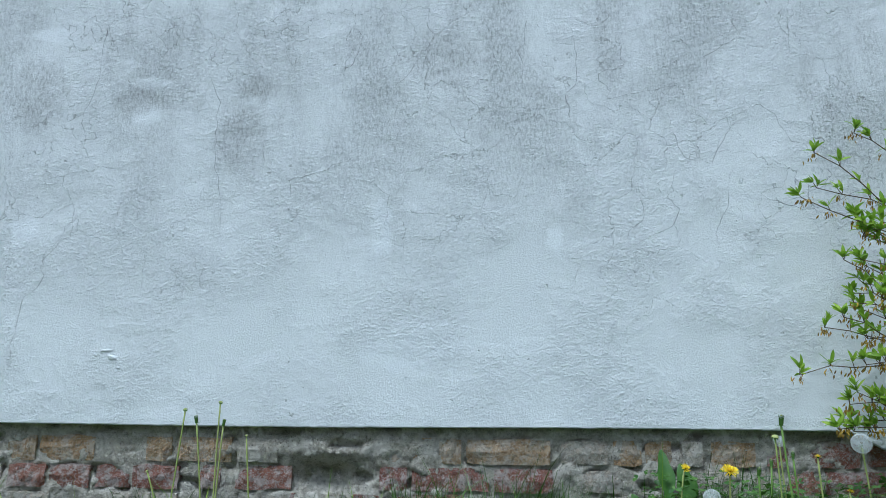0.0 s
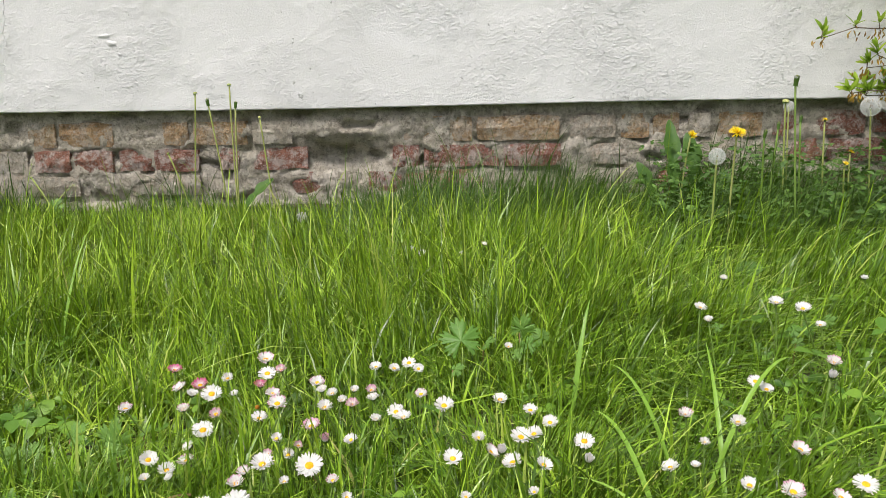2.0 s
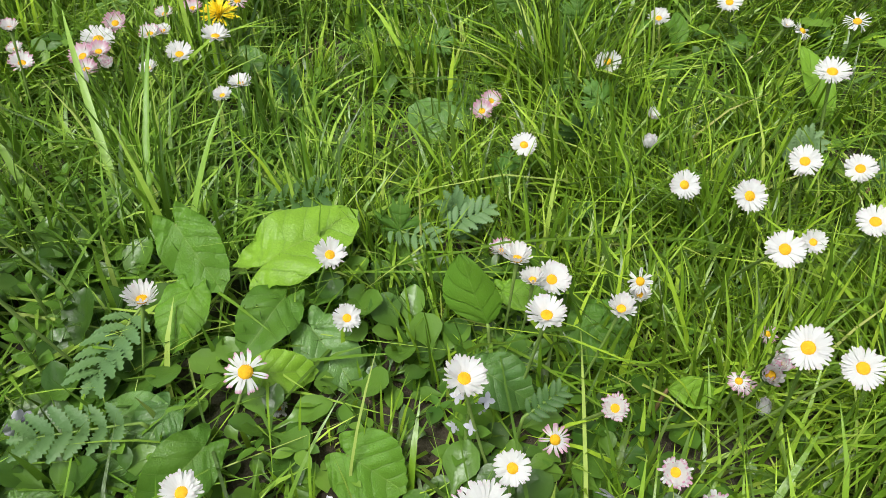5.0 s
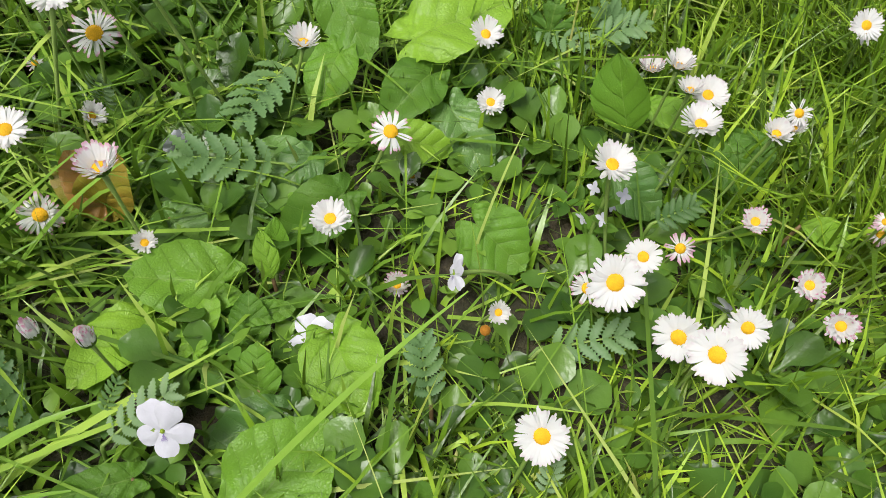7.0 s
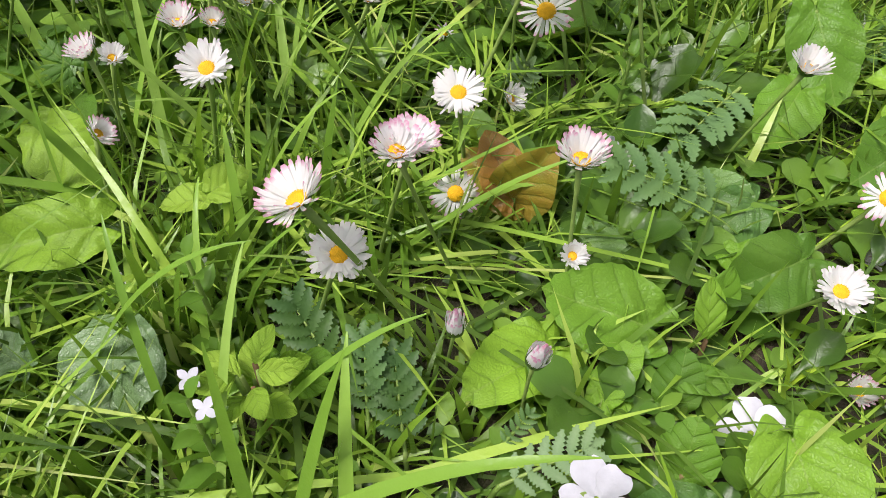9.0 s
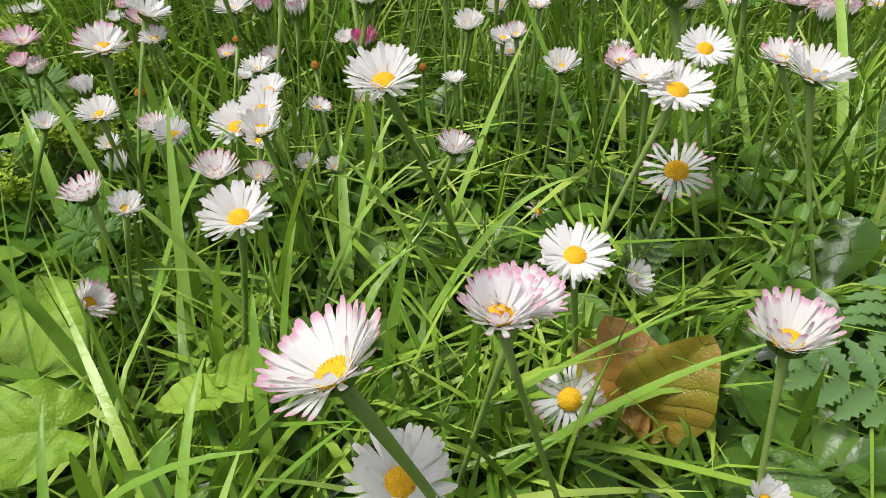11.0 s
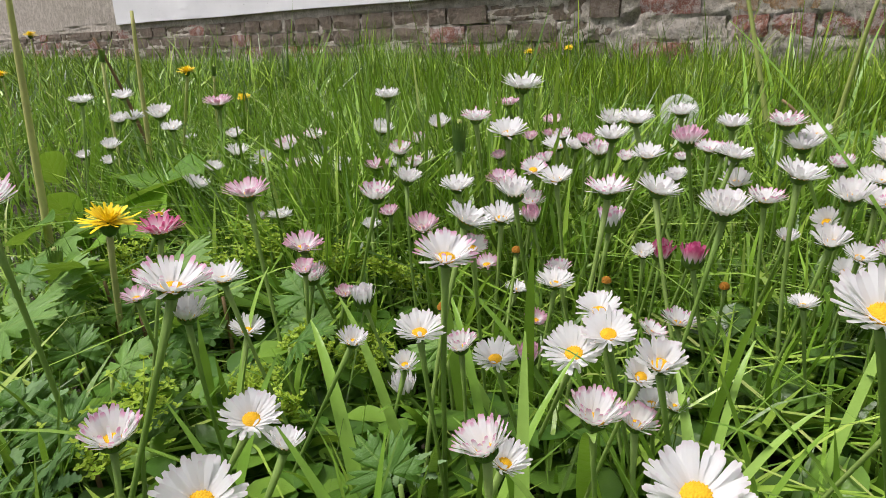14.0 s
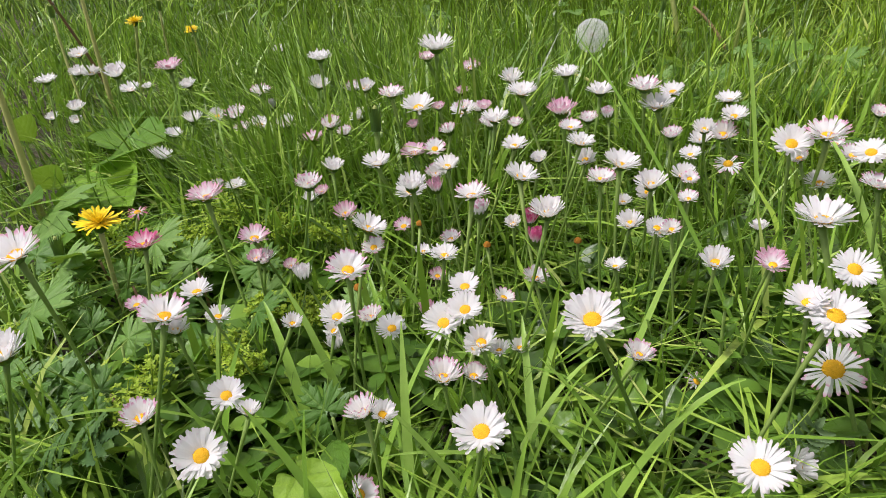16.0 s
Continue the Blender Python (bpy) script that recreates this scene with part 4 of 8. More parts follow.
def leaf(kind, foot, tip, ratio):
    """One leaf on its stalk: foot and tip of the blade, width over length."""
    name, label, stuff = LEAF_LOOKS[kind]
    stuff = PALE_LOBED if kind == "lobed" and foot[1] > 0.4 else WEED if kind == "dand" and foot[1] > 1.5 else stuff
    stuff = GREY_LEAF if kind == "dull" and foot[0] < -0.24 else stuff
    stuff = LIME_LEAF if kind == "heart" and foot[0] < -0.26 else stuff
    foot, tip = Vector(foot), Vector(tip)
    gx, gy = foot.x - (tip.x - foot.x) * 0.15, foot.y - (tip.y - foot.y) * 0.15
    root = Vector((gx, gy, min(ground_z(gx, gy) - 0.003, foot.z - 0.006)))
    ob = thing(name, *root, label, "leaf")
    long = (tip - foot).length
    seed = sown.randrange(9999)
    m = frame_of(foot - root, tip - root, sown.gauss(0, 0.12))
    s = Sheet()
    if kind in ("heart", "dull"):
        heart_leaf(s, m, long, max(ratio, 0.62) * long, sown.uniform(0.06, 0.34), sown.uniform(0.0, 0.25), 0.030, 0.044, seed)
    elif kind in ("oval", "yellow", "nettle"):
        blade_leaf(s, m, long, ratio * long, oval, 22, 8, 0.25, 0.12, 0.035, 0.020, seed)
    elif kind == "dand":
        blade_leaf(s, m, long, ratio * long, toothed, 26, 4, 0.3, 0.2, 0.0, 0.01, seed)
    elif kind == "russet":
        heart_leaf(s, m, 0.9 * long, 0.95 * ratio * long, 0.34, 0.35, 0.012, 0.05, seed)
    elif kind == "lobed":
        lobed_leaf(s, m @ Matrix.Translation((long * 0.2, 0, 0)), long * 0.78 * (0.66 + 0.2 * ratio), seed)
    else:
        pairs = 6
        for i in range(pairs):
            u = 0.16 + 0.72 * i / (pairs - 1)
            size = ratio * long * (0.38 + 0.36 * math.sin(math.pi * (0.12 + 0.66 * u)))
            for side in (-1, 1):
                base = m @ Matrix.Translation((u * long, 0, -0.15 * u * u * long)) @ Matrix.Rotation(side * radians(66 - 26 * u + sown.uniform(-5, 5)), 4, "Z") @ Matrix.Rotation(radians(-16 + sown.uniform(-8, 8)), 4, "Y")
                blade_leaf(s, base, size, size * 0.48, lambda v: 0.25 + 0.85 * oval(v) * (1.05 - 0.25 * v), 14, 2, 0.35, 0.25, 0.42, 0.0, seed + i)
        blade_leaf(s, m @ Matrix.Translation((long * 0.86, 0, -0.12 * long)), ratio * long * 0.6, ratio * long * 0.32, lambda v: 0.35 + 0.75 * oval(v), 14, 2, 0.4, 0.2, 0.50, 0.0, seed)
        rib = Sheet()
        tube(rib, [m @ Vector((u * long, 0, -0.15 * u * u * long - 0.0004)) for u in (0, 0.25, 0.5, 0.75, 1)], [0.0007, 0.0006, 0.0005, 0.0004, 0.0003], 5)
        part("leaf_rib", rib.mesh("leaf_rib", STEM), ob)
    part("leaf_blade", s.mesh("leaf_blade", stuff), ob)
    if kind != "yellow":
        k = Sheet()
        tube(k, bend((0, 0, 0), foot - root, (0, 0, 0.1 * foot.z), 5), [0.0009, 0.0009, 0.0008, 0.0008, 0.0007], 5)
        part("leaf_stalk", k.mesh("leaf_stalk", RED_STEM if sown.random() < 0.25 else STEM), ob)
    return ob


def petal_shape(u):
    return 0.38 + 0.62 * smoothstep(u / 0.60) * math.sqrt(max(1 - max((u - 0.60) / 0.41, 0) ** 2, 0.0))


def violet(x, y, z, size, tilt, bearing, spin=0.0):
    """A white violet: two petals up, two aside and a veined one below, nodding on its stalk."""
    turn = axis_turn(tilt, bearing)
    face = (turn @ Vector((0, 0, 1, 0))).to_3d()
    foot = Vector((x - 0.030 * face.x, y - 0.030 * face.y + 0.004, 0))
    foot.z = ground_z(foot.x, foot.y) - 0.003
    ob = thing("violet", *foot, "white violet flower with purple-veined throat among leaves", "violet", "violets in the lawn")
    m = Matrix.Translation(Vector((x, y, z)) - foot) @ turn @ Matrix.Rotation(radians(bearing + 90 + spin), 4, "Z")
    lines = Sheet()
    for k, (a, w, long, back) in enumerate(((62, 0.50, 0.54, -6), (116, 0.52, 0.55, 6), (200, 0.42, 0.49, 14), (-20, 0.42, 0.49, 14), (-90, 0.44, 0.48, 4))):
        s = Sheet()
        base = m @ Matrix.Translation((0, 0, -0.0006 * (k % 3))) @ Matrix.Rotation(radians(a), 4, "Z") @ Matrix.Translation((size * 0.035, 0, 0)) @ Matrix.Rotation(radians(back - 14), 4, "Y")
        blade_leaf(s, base, size * long, size * w, petal_shape, 10, 6, -0.22, 0.16, 0.0, 0.03, 7 * a + int(1000 * abs(x)))
        part("petal", s.mesh("petal", VIOLET_PETAL), ob)
        for q in (-22, -13, -5, 4, 12, 21) if a == -90 else (-8, 7) if a in (199, -19) else ():
            ray = base @ Matrix.Translation((0.02 * size, 0, 0.00028)) @ Matrix.Rotation(radians(q), 4, "Z")
            blade_leaf(lines, ray, size * (0.17 if a == -90 else 0.09), size * 0.009, oval, 5, 2, 0.0, 0.07)
    part("throat_lines", lines.mesh("throat_lines", VIOLET_THROAT), ob, label="thin purple lines of the throat")
    part("throat", dome(Sheet(), size * 0.045, size * 0.05, 6, size * 0.012).mesh("throat", LIME), ob, m)
    k = Sheet()
    neck = Vector((x, y, z)) - face * size * 0.16 - foot
    tube(k, bend((0, 0, 0), neck, Vector((0, 0, 0.45 * (z - foot.z))) - face * 0.004, 8), [0.0010, 0.0009, 0.0009, 0.0008, 0.0008, 0.0008, 0.0009, 0.0011], 6)
    part("stem", k.mesh("stem", STEM), ob)
    c = Sheet()
    for q in range(5):
        blade_leaf(c, m @ Matrix.Translation((0, 0, -size * 0.10)) @ Matrix.Rotation(radians(72 * q + 36), 4, "Z"), size * 0.24, size * 0.10, oval, 4, 2, 0.2, -0.1)
    part("calyx", c.mesh("calyx", STEM), ob)


def dandelion(x, y, z, r, tilt, bearing, stage="flower", lean=(0.0, 0.0), stem=None, thick=0.0013):
    """A dandelion in flower, in bud, as a clock of seeds or bald; r is the head's radius in metres."""
    looks = {"flower": "yellow dandelion in full flower on a hollow stem", "bud": "closed green dandelion bud on a pale stem", "clock": "round white dandelion seed clock on a pale stem", "bald": "bald dandelion head that has shed its seeds"}
    fx, fy = x - lean[0], y - lean[1]
    foot = Vector((fx, fy, ground_z(fx, fy) - 0.004))
    ob = thing("dandelion", *foot, looks[stage], "dandelion", "dandelions")
    turn = axis_turn(tilt, bearing)
    top = Vector((x, y, z)) - foot
    up = (turn @ Vector((0, 0, 1, 0))).to_3d()
    at = Matrix.Translation(top) @ turn @ Matrix.Scale(r, 4)
    rnd = random.Random(int(1000 * abs(x) + 100 * abs(y)))
    thick = 0.0021 if y > 1.4 else thick
    neck = top - up * r * (0.5 if stage == "flower" else 0.9 if stage == "bud" else 0.08)
    s = Sheet()
    tube(s, bend((0, 0, 0), neck, Vector((0, 0, 0.1 * z)) - up * 0.02, 9), [thick * 1.2, thick * 1.1, thick, thick, thick, thick, thick, thick, thick * 1.1], 8)
    part("stem", s.mesh("stem", stem or PALE_STEM), ob)
    if stage == "flower":
        s = Sheet()
        for k, (count, lift, r0, size) in enumerate(((34, 6, 0.1, 1.0), (34, 22, 0.1, 0.85), (30, 42, 0.06, 0.66), (22, 62, 0.03, 0.5))):
            t = Sheet()
            petal_ring(t, rnd, count, lift, 6, r0=0.08, width=0.055, drop=0.04 * k, ragged=0.12, start=0.3 * k)
            t.points = [(px * size, py * size, pz * size) for px, py, pz in t.points]
            s.add(t.points, t.faces, along=t.along)
        tagged(part("floret_head", s.mesh("florets", DANDELION), ob, at), kind="stuff")
        part("bract_cup", bract_cup(Sheet(), 0.34, 0.5, 0.05).mesh("bracts", BRACT), ob, at)
    elif stage == "bud":
        s = Sheet()
        for i in range(16):
            a = 2 * math.pi * i / 16
            base = Matrix.Rotation(a, 4, "Z") @ Matrix.Translation((0.34, 0, -0.9)) @ Matrix.Rotation(radians(-88), 4, "Y")
            blade_leaf(s, base, 1.75, 0.3, lambda u: 1.0 - 0.75 * u, 5, 2, 0.1, 0.06)
        for i in range(8):
            a = 2 * math.pi * (i + 0.5) / 8
            blade_leaf(s, Matrix.Rotation(a, 4, "Z") @ Matrix.Translation((0.3, 0, -0.85)) @ Matrix.Rotation(radians(25), 4, "Y"), 0.9, 0.16, lambda u: 1.0 - 0.8 * u, 4, 2, 0.1, -0.3)
        tagged(part("bract_cup", s.mesh("bracts", BRACT), ob, at), kind="stuff")
        part("tip", dome(Sheet(), 0.16, 0.2, 10, 0.05, 0.75).mesh("tip", PALE_STEM), ob, at, "pale tip of the closed flower")
    else:
        s = Sheet()
        if stage == "clock":
            for i in range(230):
                zz = 1 - 2 * (i + 0.5) / 230
                a = i * 2.39996
                q = math.sqrt(1 - zz * zz)
                n = Vector((q * math.cos(a), q * math.sin(a), zz))
                o = n.orthogonal().normalized()
                c = n.cross(o)
                s.add([n * 0.12 + o * 0.006, n * 0.12 - o * 0.006, n * 0.86], [(0, 1, 2)])
                for j in range(11):
                    b = 2 * math.pi * j / 11
                    d = math.cos(b) * o + math.sin(b) * c
                    e = math.cos(b + 0.14) * o + math.sin(b + 0.14) * c
                    s.add([n * 0.84, n * 0.98 + d * 0.20, n * 0.98 + e * 0.20], [(0, 1, 2)])
            part("seed_down", s.mesh("seed_down", DOWN), ob, at, "white downy seeds")
        part("seed_head", dome(Sheet(), 0.16 if stage == "clock" else 0.7, 0.16 if stage == "clock" else 0.5, 30, 0.04).mesh("seed_head", WITHERED if stage == "clock" else PALE_STEM), ob, at)
        part("bract_cup", bract_cup(Sheet(), 0.16 if stage == "clock" else 0.6, 0.3, -0.5).mesh("bracts", BRACT), ob, at)


def speedwell(x, y, z, flowers, tilt=0.0, bearing=0.0):
    """An upright herb with opposite oval leaves and, at its top, a few small pale flowers."""
    foot = Vector((x, y, ground_z(x, y) - 0.003))
    ob = thing("speedwell", *foot, "upright speedwell with paired oval leaves" + (" and tiny pale flowers" if flowers else ""), "herb")
    tall = z - foot.z
    lean = axis_turn(tilt, bearing)
    tip = (lean @ Vector((0, 0, tall, 1))).to_3d()
    path = bend((0, 0, 0), tip, (0, 0, 0.1 * tall), 7)
    part("stem", tube(Sheet(), path, [0.0011, 0.001, 0.001, 0.0009, 0.0008, 0.0007, 0.0006], 6).mesh("stem", STEM), ob)
    for i in range(6):
        p = path[1 + min(i, 5)] if i < 6 else tip
        size = 0.0125 * (1 - 0.10 * i)
        for side in (0, 180):
            s = Sheet()
            base = Matrix.Translation(p) @ Matrix.Rotation(radians(90 * (i % 2) + side + sown.uniform(-20, 20)), 4, "Z") @ Matrix.Rotation(radians(-24 - 6 * i), 4, "Y")
            blade_leaf(s, base, size, size * 0.6, oval, 6, 4, 0.3, 0.2, 0.06, 0.02, sown.randrange(99))
            part("leaf_blade", s.mesh("leaf_blade", HERB), ob)
    for i in range(flowers):
        a = 2.4 * i
        c = tip + Vector((0.006 * math.cos(a), 0.006 * math.sin(a), -0.004 * i + 0.002))
        s = Sheet()
        for q in (0, 90, 180, 270):
            blade_leaf(s, Matrix.Translation(c) @ axis_turn(40, -60 + 20 * i) @ Matrix.Rotation(radians(q), 4, "Z"), 0.0032, 0.0021, oval, 5, 2, 0.1, 0.1)
        part("flower", s.mesh("flower", VIOLET_PETAL), ob, label="tiny white flower")


def frothy(x, y, z, size):
    """A froth of tiny yellow-green florets over rounded leaves."""
    foot = Vector((x, y, ground_z(x, y) - 0.003))
    ob = thing("lady_mantle", *foot, "frothy yellow-green lady's mantle in flower", "herb", "lady's mantle in the lawn")
    rise = z - foot.z
    for k in range(4):
        a = 2 * math.pi * (k + sown.random()) / 4
        top = Vector((0.4 * size * math.cos(a), 0.4 * size * math.sin(a), rise * sown.uniform(0.85, 1.15)))
        path = bend((0, 0, 0), top, (0, 0, 0.2 * rise), 5)
        part("stem", tube(Sheet(), path, [0.0008, 0.0007, 0.0006, 0.0005, 0.0004], 5).mesh("stem", STEM), ob)
        s = Sheet()
        for i in range(38):
            d = Vector((sown.gauss(0, 0.26), sown.gauss(0, 0.26), sown.gauss(0, 0.18))) * size
            c = top + d
            for q in range(4):
                blade_leaf(s, Matrix.Translation(c) @ axis_turn(sown.uniform(0, 50), sown.uniform(0, 360)) @ Matrix.Rotation(radians(90 * q), 4, "Z"), 0.0017, 0.0013, oval, 2, 2, 0.1, -0.3)
            if i % 6 == 0:
                tube(s, [top - Vector((0, 0, 0.25 * size)), c], [0.0003, 0.0002], 3)
        tagged(part("froth", s.mesh("froth", LIME), ob, label="froth of tiny lime-green florets"), kind="stuff")


def broad_blade(foot, tip, width, sag=0.2, stuff=None):
    """A single broad blade of grass."""
    foot, tip = Vector(foot), Vector(tip)
    gz = ground_z(foot.x, foot.y) - 0.004
    root = Vector((foot.x, foot.y, gz))
    path = bend((0, 0, 0), tip - root, Vector((0, 0, sag * (tip - root).length)), 12)
    flat = Vector((tip.y - foot.y, foot.x - tip.x, 0))
    flat = flat.normalized() if flat.length > 1e-4 else Vector((1, 0, 0))
    s, pts, uv = Sheet(), [], []
    for i, p in enumerate(path):
        u = i / 11
        w = width * 0.5 * min(1.0, 0.5 + 2 * u) * (1 - u ** 3) + 0.0002
        pts += [p - flat * w + Vector((0, 0, 0.35 * w)), p, p + flat * w + Vector((0, 0, 0.35 * w))]
        uv += [(u, 0.0), (u, 0.5), (u, 1.0)]
    s.add(pts, [(3 * i + j, 3 * i + j + 1, 3 * i + j + 4, 3 * i + j + 3) for i in range(11) for j in range(2)], uv)
    ob = new("grass_blade", s.mesh("grass_blade", stuff or BROAD_GRASS))
    ob.location = root
    return tagged(ob, "long broad bright green blade of grass", "grass", "broad blades of grass")


def stalk(foot, tip, thick, stuff, label):
    foot, tip = Vector(foot), Vector(tip)
    root = Vector((foot.x, foot.y, ground_z(foot.x, foot.y) - 0.004))
    s = Sheet()
    tube(s, bend((0, 0, 0), tip - root, (0, 0, 0.02), 8), [thick * (1 - 0.06 * i) for i in range(8)], 7)
    ob = new("plant_stalk", s.mesh("plant_stalk", stuff))
    ob.location = root
    return tagged(ob, label, "stalk")
# each daisy: place of the head, radius in millimetres, form, colour, lean and its bearing
daisy(-0.376, 0.094, 0.114, 8.2, "saucer", "tipped", 7, 26)
daisy(-0.467, 0.160, 0.108, 8.5, "saucer", "pink", 0, 0)
daisy(-0.354, 0.152, 0.110, 7.6, "saucer", "tipped", 15, -18)
daisy(-0.512, 0.362, 0.125, 12.4, "saucer", "white", 4, 41)
daisy(-0.352, 0.216, 0.114, 7.1, "saucer", "tipped", 0, 0)
daisy(-0.327, 0.181, 0.088, 6.9, "saucer", "white", 22, -55)
daisy(-0.356, 0.098, 0.089, 6.2, "saucer", "white", 24, -14)
daisy(-0.587, 0.322, 0.121, 8.7, "saucer", "white", 0, 0)
daisy(-0.307, 0.116, 0.095, 5.2, "cup", "tipped", 15, -134)
daisy(-0.278, 0.134, 0.091, 8.2, "saucer", "white", 18, -62)
daisy(-0.265, 0.170, 0.114, 8.8, "saucer", "white", 20, -63)
daisy(-0.263, 0.193, 0.088, 5.0, "cup", "tipped", 13, -16)
daisy(-0.205, 0.129, 0.102, 6.7, "cup", "tipped", 8, -54)
daisy(-0.205, 0.135, 0.100, 7.6, "saucer", "tipped", 8, 20)
daisy(-0.216, 0.175, 0.083, 8.3, "open", "white", 18, -60)
daisy(-0.217, 0.213, 0.053, 5.5, "cup", "white", 45, -2)
daisy(-0.207, 0.161, 0.056, 8.3, "ragged", "tipped", 50, -60)
daisy(-0.205, 0.095, 0.116, 8.2, "saucer", "tipped", 24, -150)
daisy(-0.203, 0.102, 0.091, 7.6, "saucer", "white", 20, -29)
daisy(-0.169, 0.161, 0.093, 7.4, "cup", "tipped", 2, -48)
daisy(-0.217, 0.234, 0.078, 10.2, "ragged", "tipped", 22, -68)
daisy(-0.304, 0.107, 0.072, 5.1, "cup", "tipped", 50, 29)
daisy(-0.311, 0.125, 0.086, 4.3, "cup", "white", 22, -1)
daisy(-0.397, 0.115, 0.105, 5.8, "saucer", "white", 4, -23)
daisy(-0.409, 0.125, 0.084, 5.2, "saucer", "white", 11, -3)
daisy(-0.378, 0.097, 0.106, 4.7, "cup", "white", 10, 17)
daisy(-0.421, 0.101, 0.098, 4.0, "saucer", "pink", 8, -17)
daisy(-0.448, 0.120, 0.107, 7.2, "saucer", "rose", 2, -19)
daisy(-0.504, 0.141, 0.099, 4.9, "ragged", "rose", 0, 0)
daisy(-0.441, 0.165, 0.092, 7.0, "saucer", "pink", 10, 7)
daisy(-0.436, 0.164, 0.082, 6.0, "cup", "tipped", 0, 0)
daisy(-0.430, 0.158, 0.088, 4.3, "cup", "pink", 12, -57)
daisy(-0.418, 0.172, 0.076, 4.0, "closed", "white", 0, 0)
daisy(-0.378, 0.139, 0.085, 4.0, "cup", "white", 18, -1)
daisy(-0.377, 0.171, 0.085, 4.0, "spent", "white", 0, 0)
daisy(-0.362, 0.149, 0.089, 6.6, "saucer", "white", 12, -39)
daisy(-0.366, 0.167, 0.077, 5.0, "cup", "tipped", 8, -87)
daisy(-0.350, 0.164, 0.080, 5.9, "saucer", "white", 16, -45)
daisy(-0.373, 0.178, 0.110, 7.2, "saucer", "white", 25, 47)
daisy(-0.420, 0.202, 0.094, 5.8, "cup", "pink", 14, -40)
daisy(-0.449, 0.204, 0.101, 6.9, "cup", "tipped", 7, -3)
daisy(-0.448, 0.219, 0.105, 5.8, "cup", "white", 14, 51)
daisy(-0.517, 0.257, 0.096, 6.5, "saucer", "pink", 4, -37)
daisy(-0.508, 0.265, 0.103, 6.4, "cup", "tipped", 10, -39)
daisy(-0.453, 0.251, 0.095, 8.0, "saucer", "white", 4, -43)
daisy(-0.424, 0.247, 0.087, 8.2, "saucer", "white", 10, -46)
daisy(-0.446, 0.272, 0.095, 7.3, "saucer", "pink", 6, -47)
daisy(-0.394, 0.222, 0.106, 6.8, "cup", "white", 0, 0)
daisy(-0.400, 0.229, 0.083, 4.0, "spent", "white", 0, 0)
daisy(-0.371, 0.215, 0.081, 6.4, "saucer", "white", 4, -51)
daisy(-0.401, 0.230, 0.067, 4.9, "saucer", "white", 10, 43)
daisy(-0.339, 0.194, 0.087, 6.3, "saucer", "white", 12, -54)
daisy(-0.333, 0.175, 0.083, 7.7, "saucer", "white", 25, -66)
daisy(-0.301, 0.161, 0.096, 5.3, "cup", "white", 21, -45)
daisy(-0.307, 0.164, 0.090, 4.0, "cup", "white", 29, -40)
daisy(-0.309, 0.150, 0.085, 6.1, "cup", "tipped", 9, 10)
daisy(-0.306, 0.161, 0.080, 4.6, "cup", "tipped", 12, 2)
daisy(-0.319, 0.201, 0.062, 4.0, "cup", "white", 14, -16)
daisy(-0.345, 0.099, 0.087, 4.0, "cup", "white", 13, 83)
daisy(-0.366, 0.074, 0.091, 5.9, "cup", "tipped", 10, -13)
daisy(-0.340, 0.239, 0.068, 6.0, "saucer", "tipped", 10, 29)
daisy(-0.330, 0.206, 0.079, 4.4, "saucer", "tipped", 24, 32)
daisy(-0.332, 0.231, 0.093, 4.0, "closed", "rose", 4, 29)
daisy(-0.343, 0.276, 0.069, 4.0, "spent", "white", 10, -64)
daisy(-0.306, 0.249, 0.080, 4.5, "saucer", "white", 0, 0)
daisy(-0.369, 0.241, 0.075, 4.0, "spent", "white", 0, 0)
daisy(-0.360, 0.257, 0.105, 7.9, "saucer", "white", 16, 31)
daisy(-0.319, 0.222, 0.112, 6.8, "cup", "white", 8, -64)
daisy(-0.358, 0.226, 0.101, 4.0, "closed", "tipped", 0, 0)
daisy(-0.364, 0.276, 0.106, 4.3, "cup", "white", 15, -75)
daisy(-0.395, 0.246, 0.107, 6.4, "saucer", "white", 12, -71)
daisy(-0.423, 0.266, 0.104, 5.8, "saucer", "tipped", 24, -41)
daisy(-0.462, 0.294, 0.112, 9.3, "saucer", "white", 14, -47)
daisy(-0.479, 0.290, 0.118, 7.9, "saucer", "tipped", 0, 0)
daisy(-0.535, 0.375, 0.113, 8.0, "saucer", "pink", 0, 0)
daisy(-0.604, 0.328, 0.098, 7.7, "cup", "white", 21, 7)
daisy(-0.813, 0.435, 0.080, 7.5, "cup", "white", 11, -56)
daisy(-0.549, 0.320, 0.085, 7.0, "cup", "white", 18, -111)
daisy(-0.607, 0.362, 0.086, 7.0, "cup", "tipped", 13, -52)
daisy(-0.534, 0.316, 0.108, 6.4, "cup", "white", 20, -47)
daisy(-0.600, 0.293, 0.080, 7.3, "cup", "white", 21, -69)
daisy(-0.602, 0.273, 0.086, 7.4, "saucer", "white", 18, 11)
daisy(-0.610, 0.264, 0.084, 6.1, "cup", "tipped", 11, -55)
daisy(-0.596, 0.254, 0.099, 7.4, "cup", "tipped", 12, -52)
daisy(-0.651, 0.308, 0.093, 8.0, "saucer", "tipped", 9, -18)
daisy(-0.668, 0.277, 0.081, 6.4, "cup", "white", 42, -47)
daisy(-0.637, 0.243, 0.093, 7.1, "cup", "white", 6, 48)
daisy(-0.764, 0.307, 0.085, 7.1, "cup", "white", 13, -63)
daisy(-0.645, 0.230, 0.085, 6.1, "cup", "white", 14, 30)
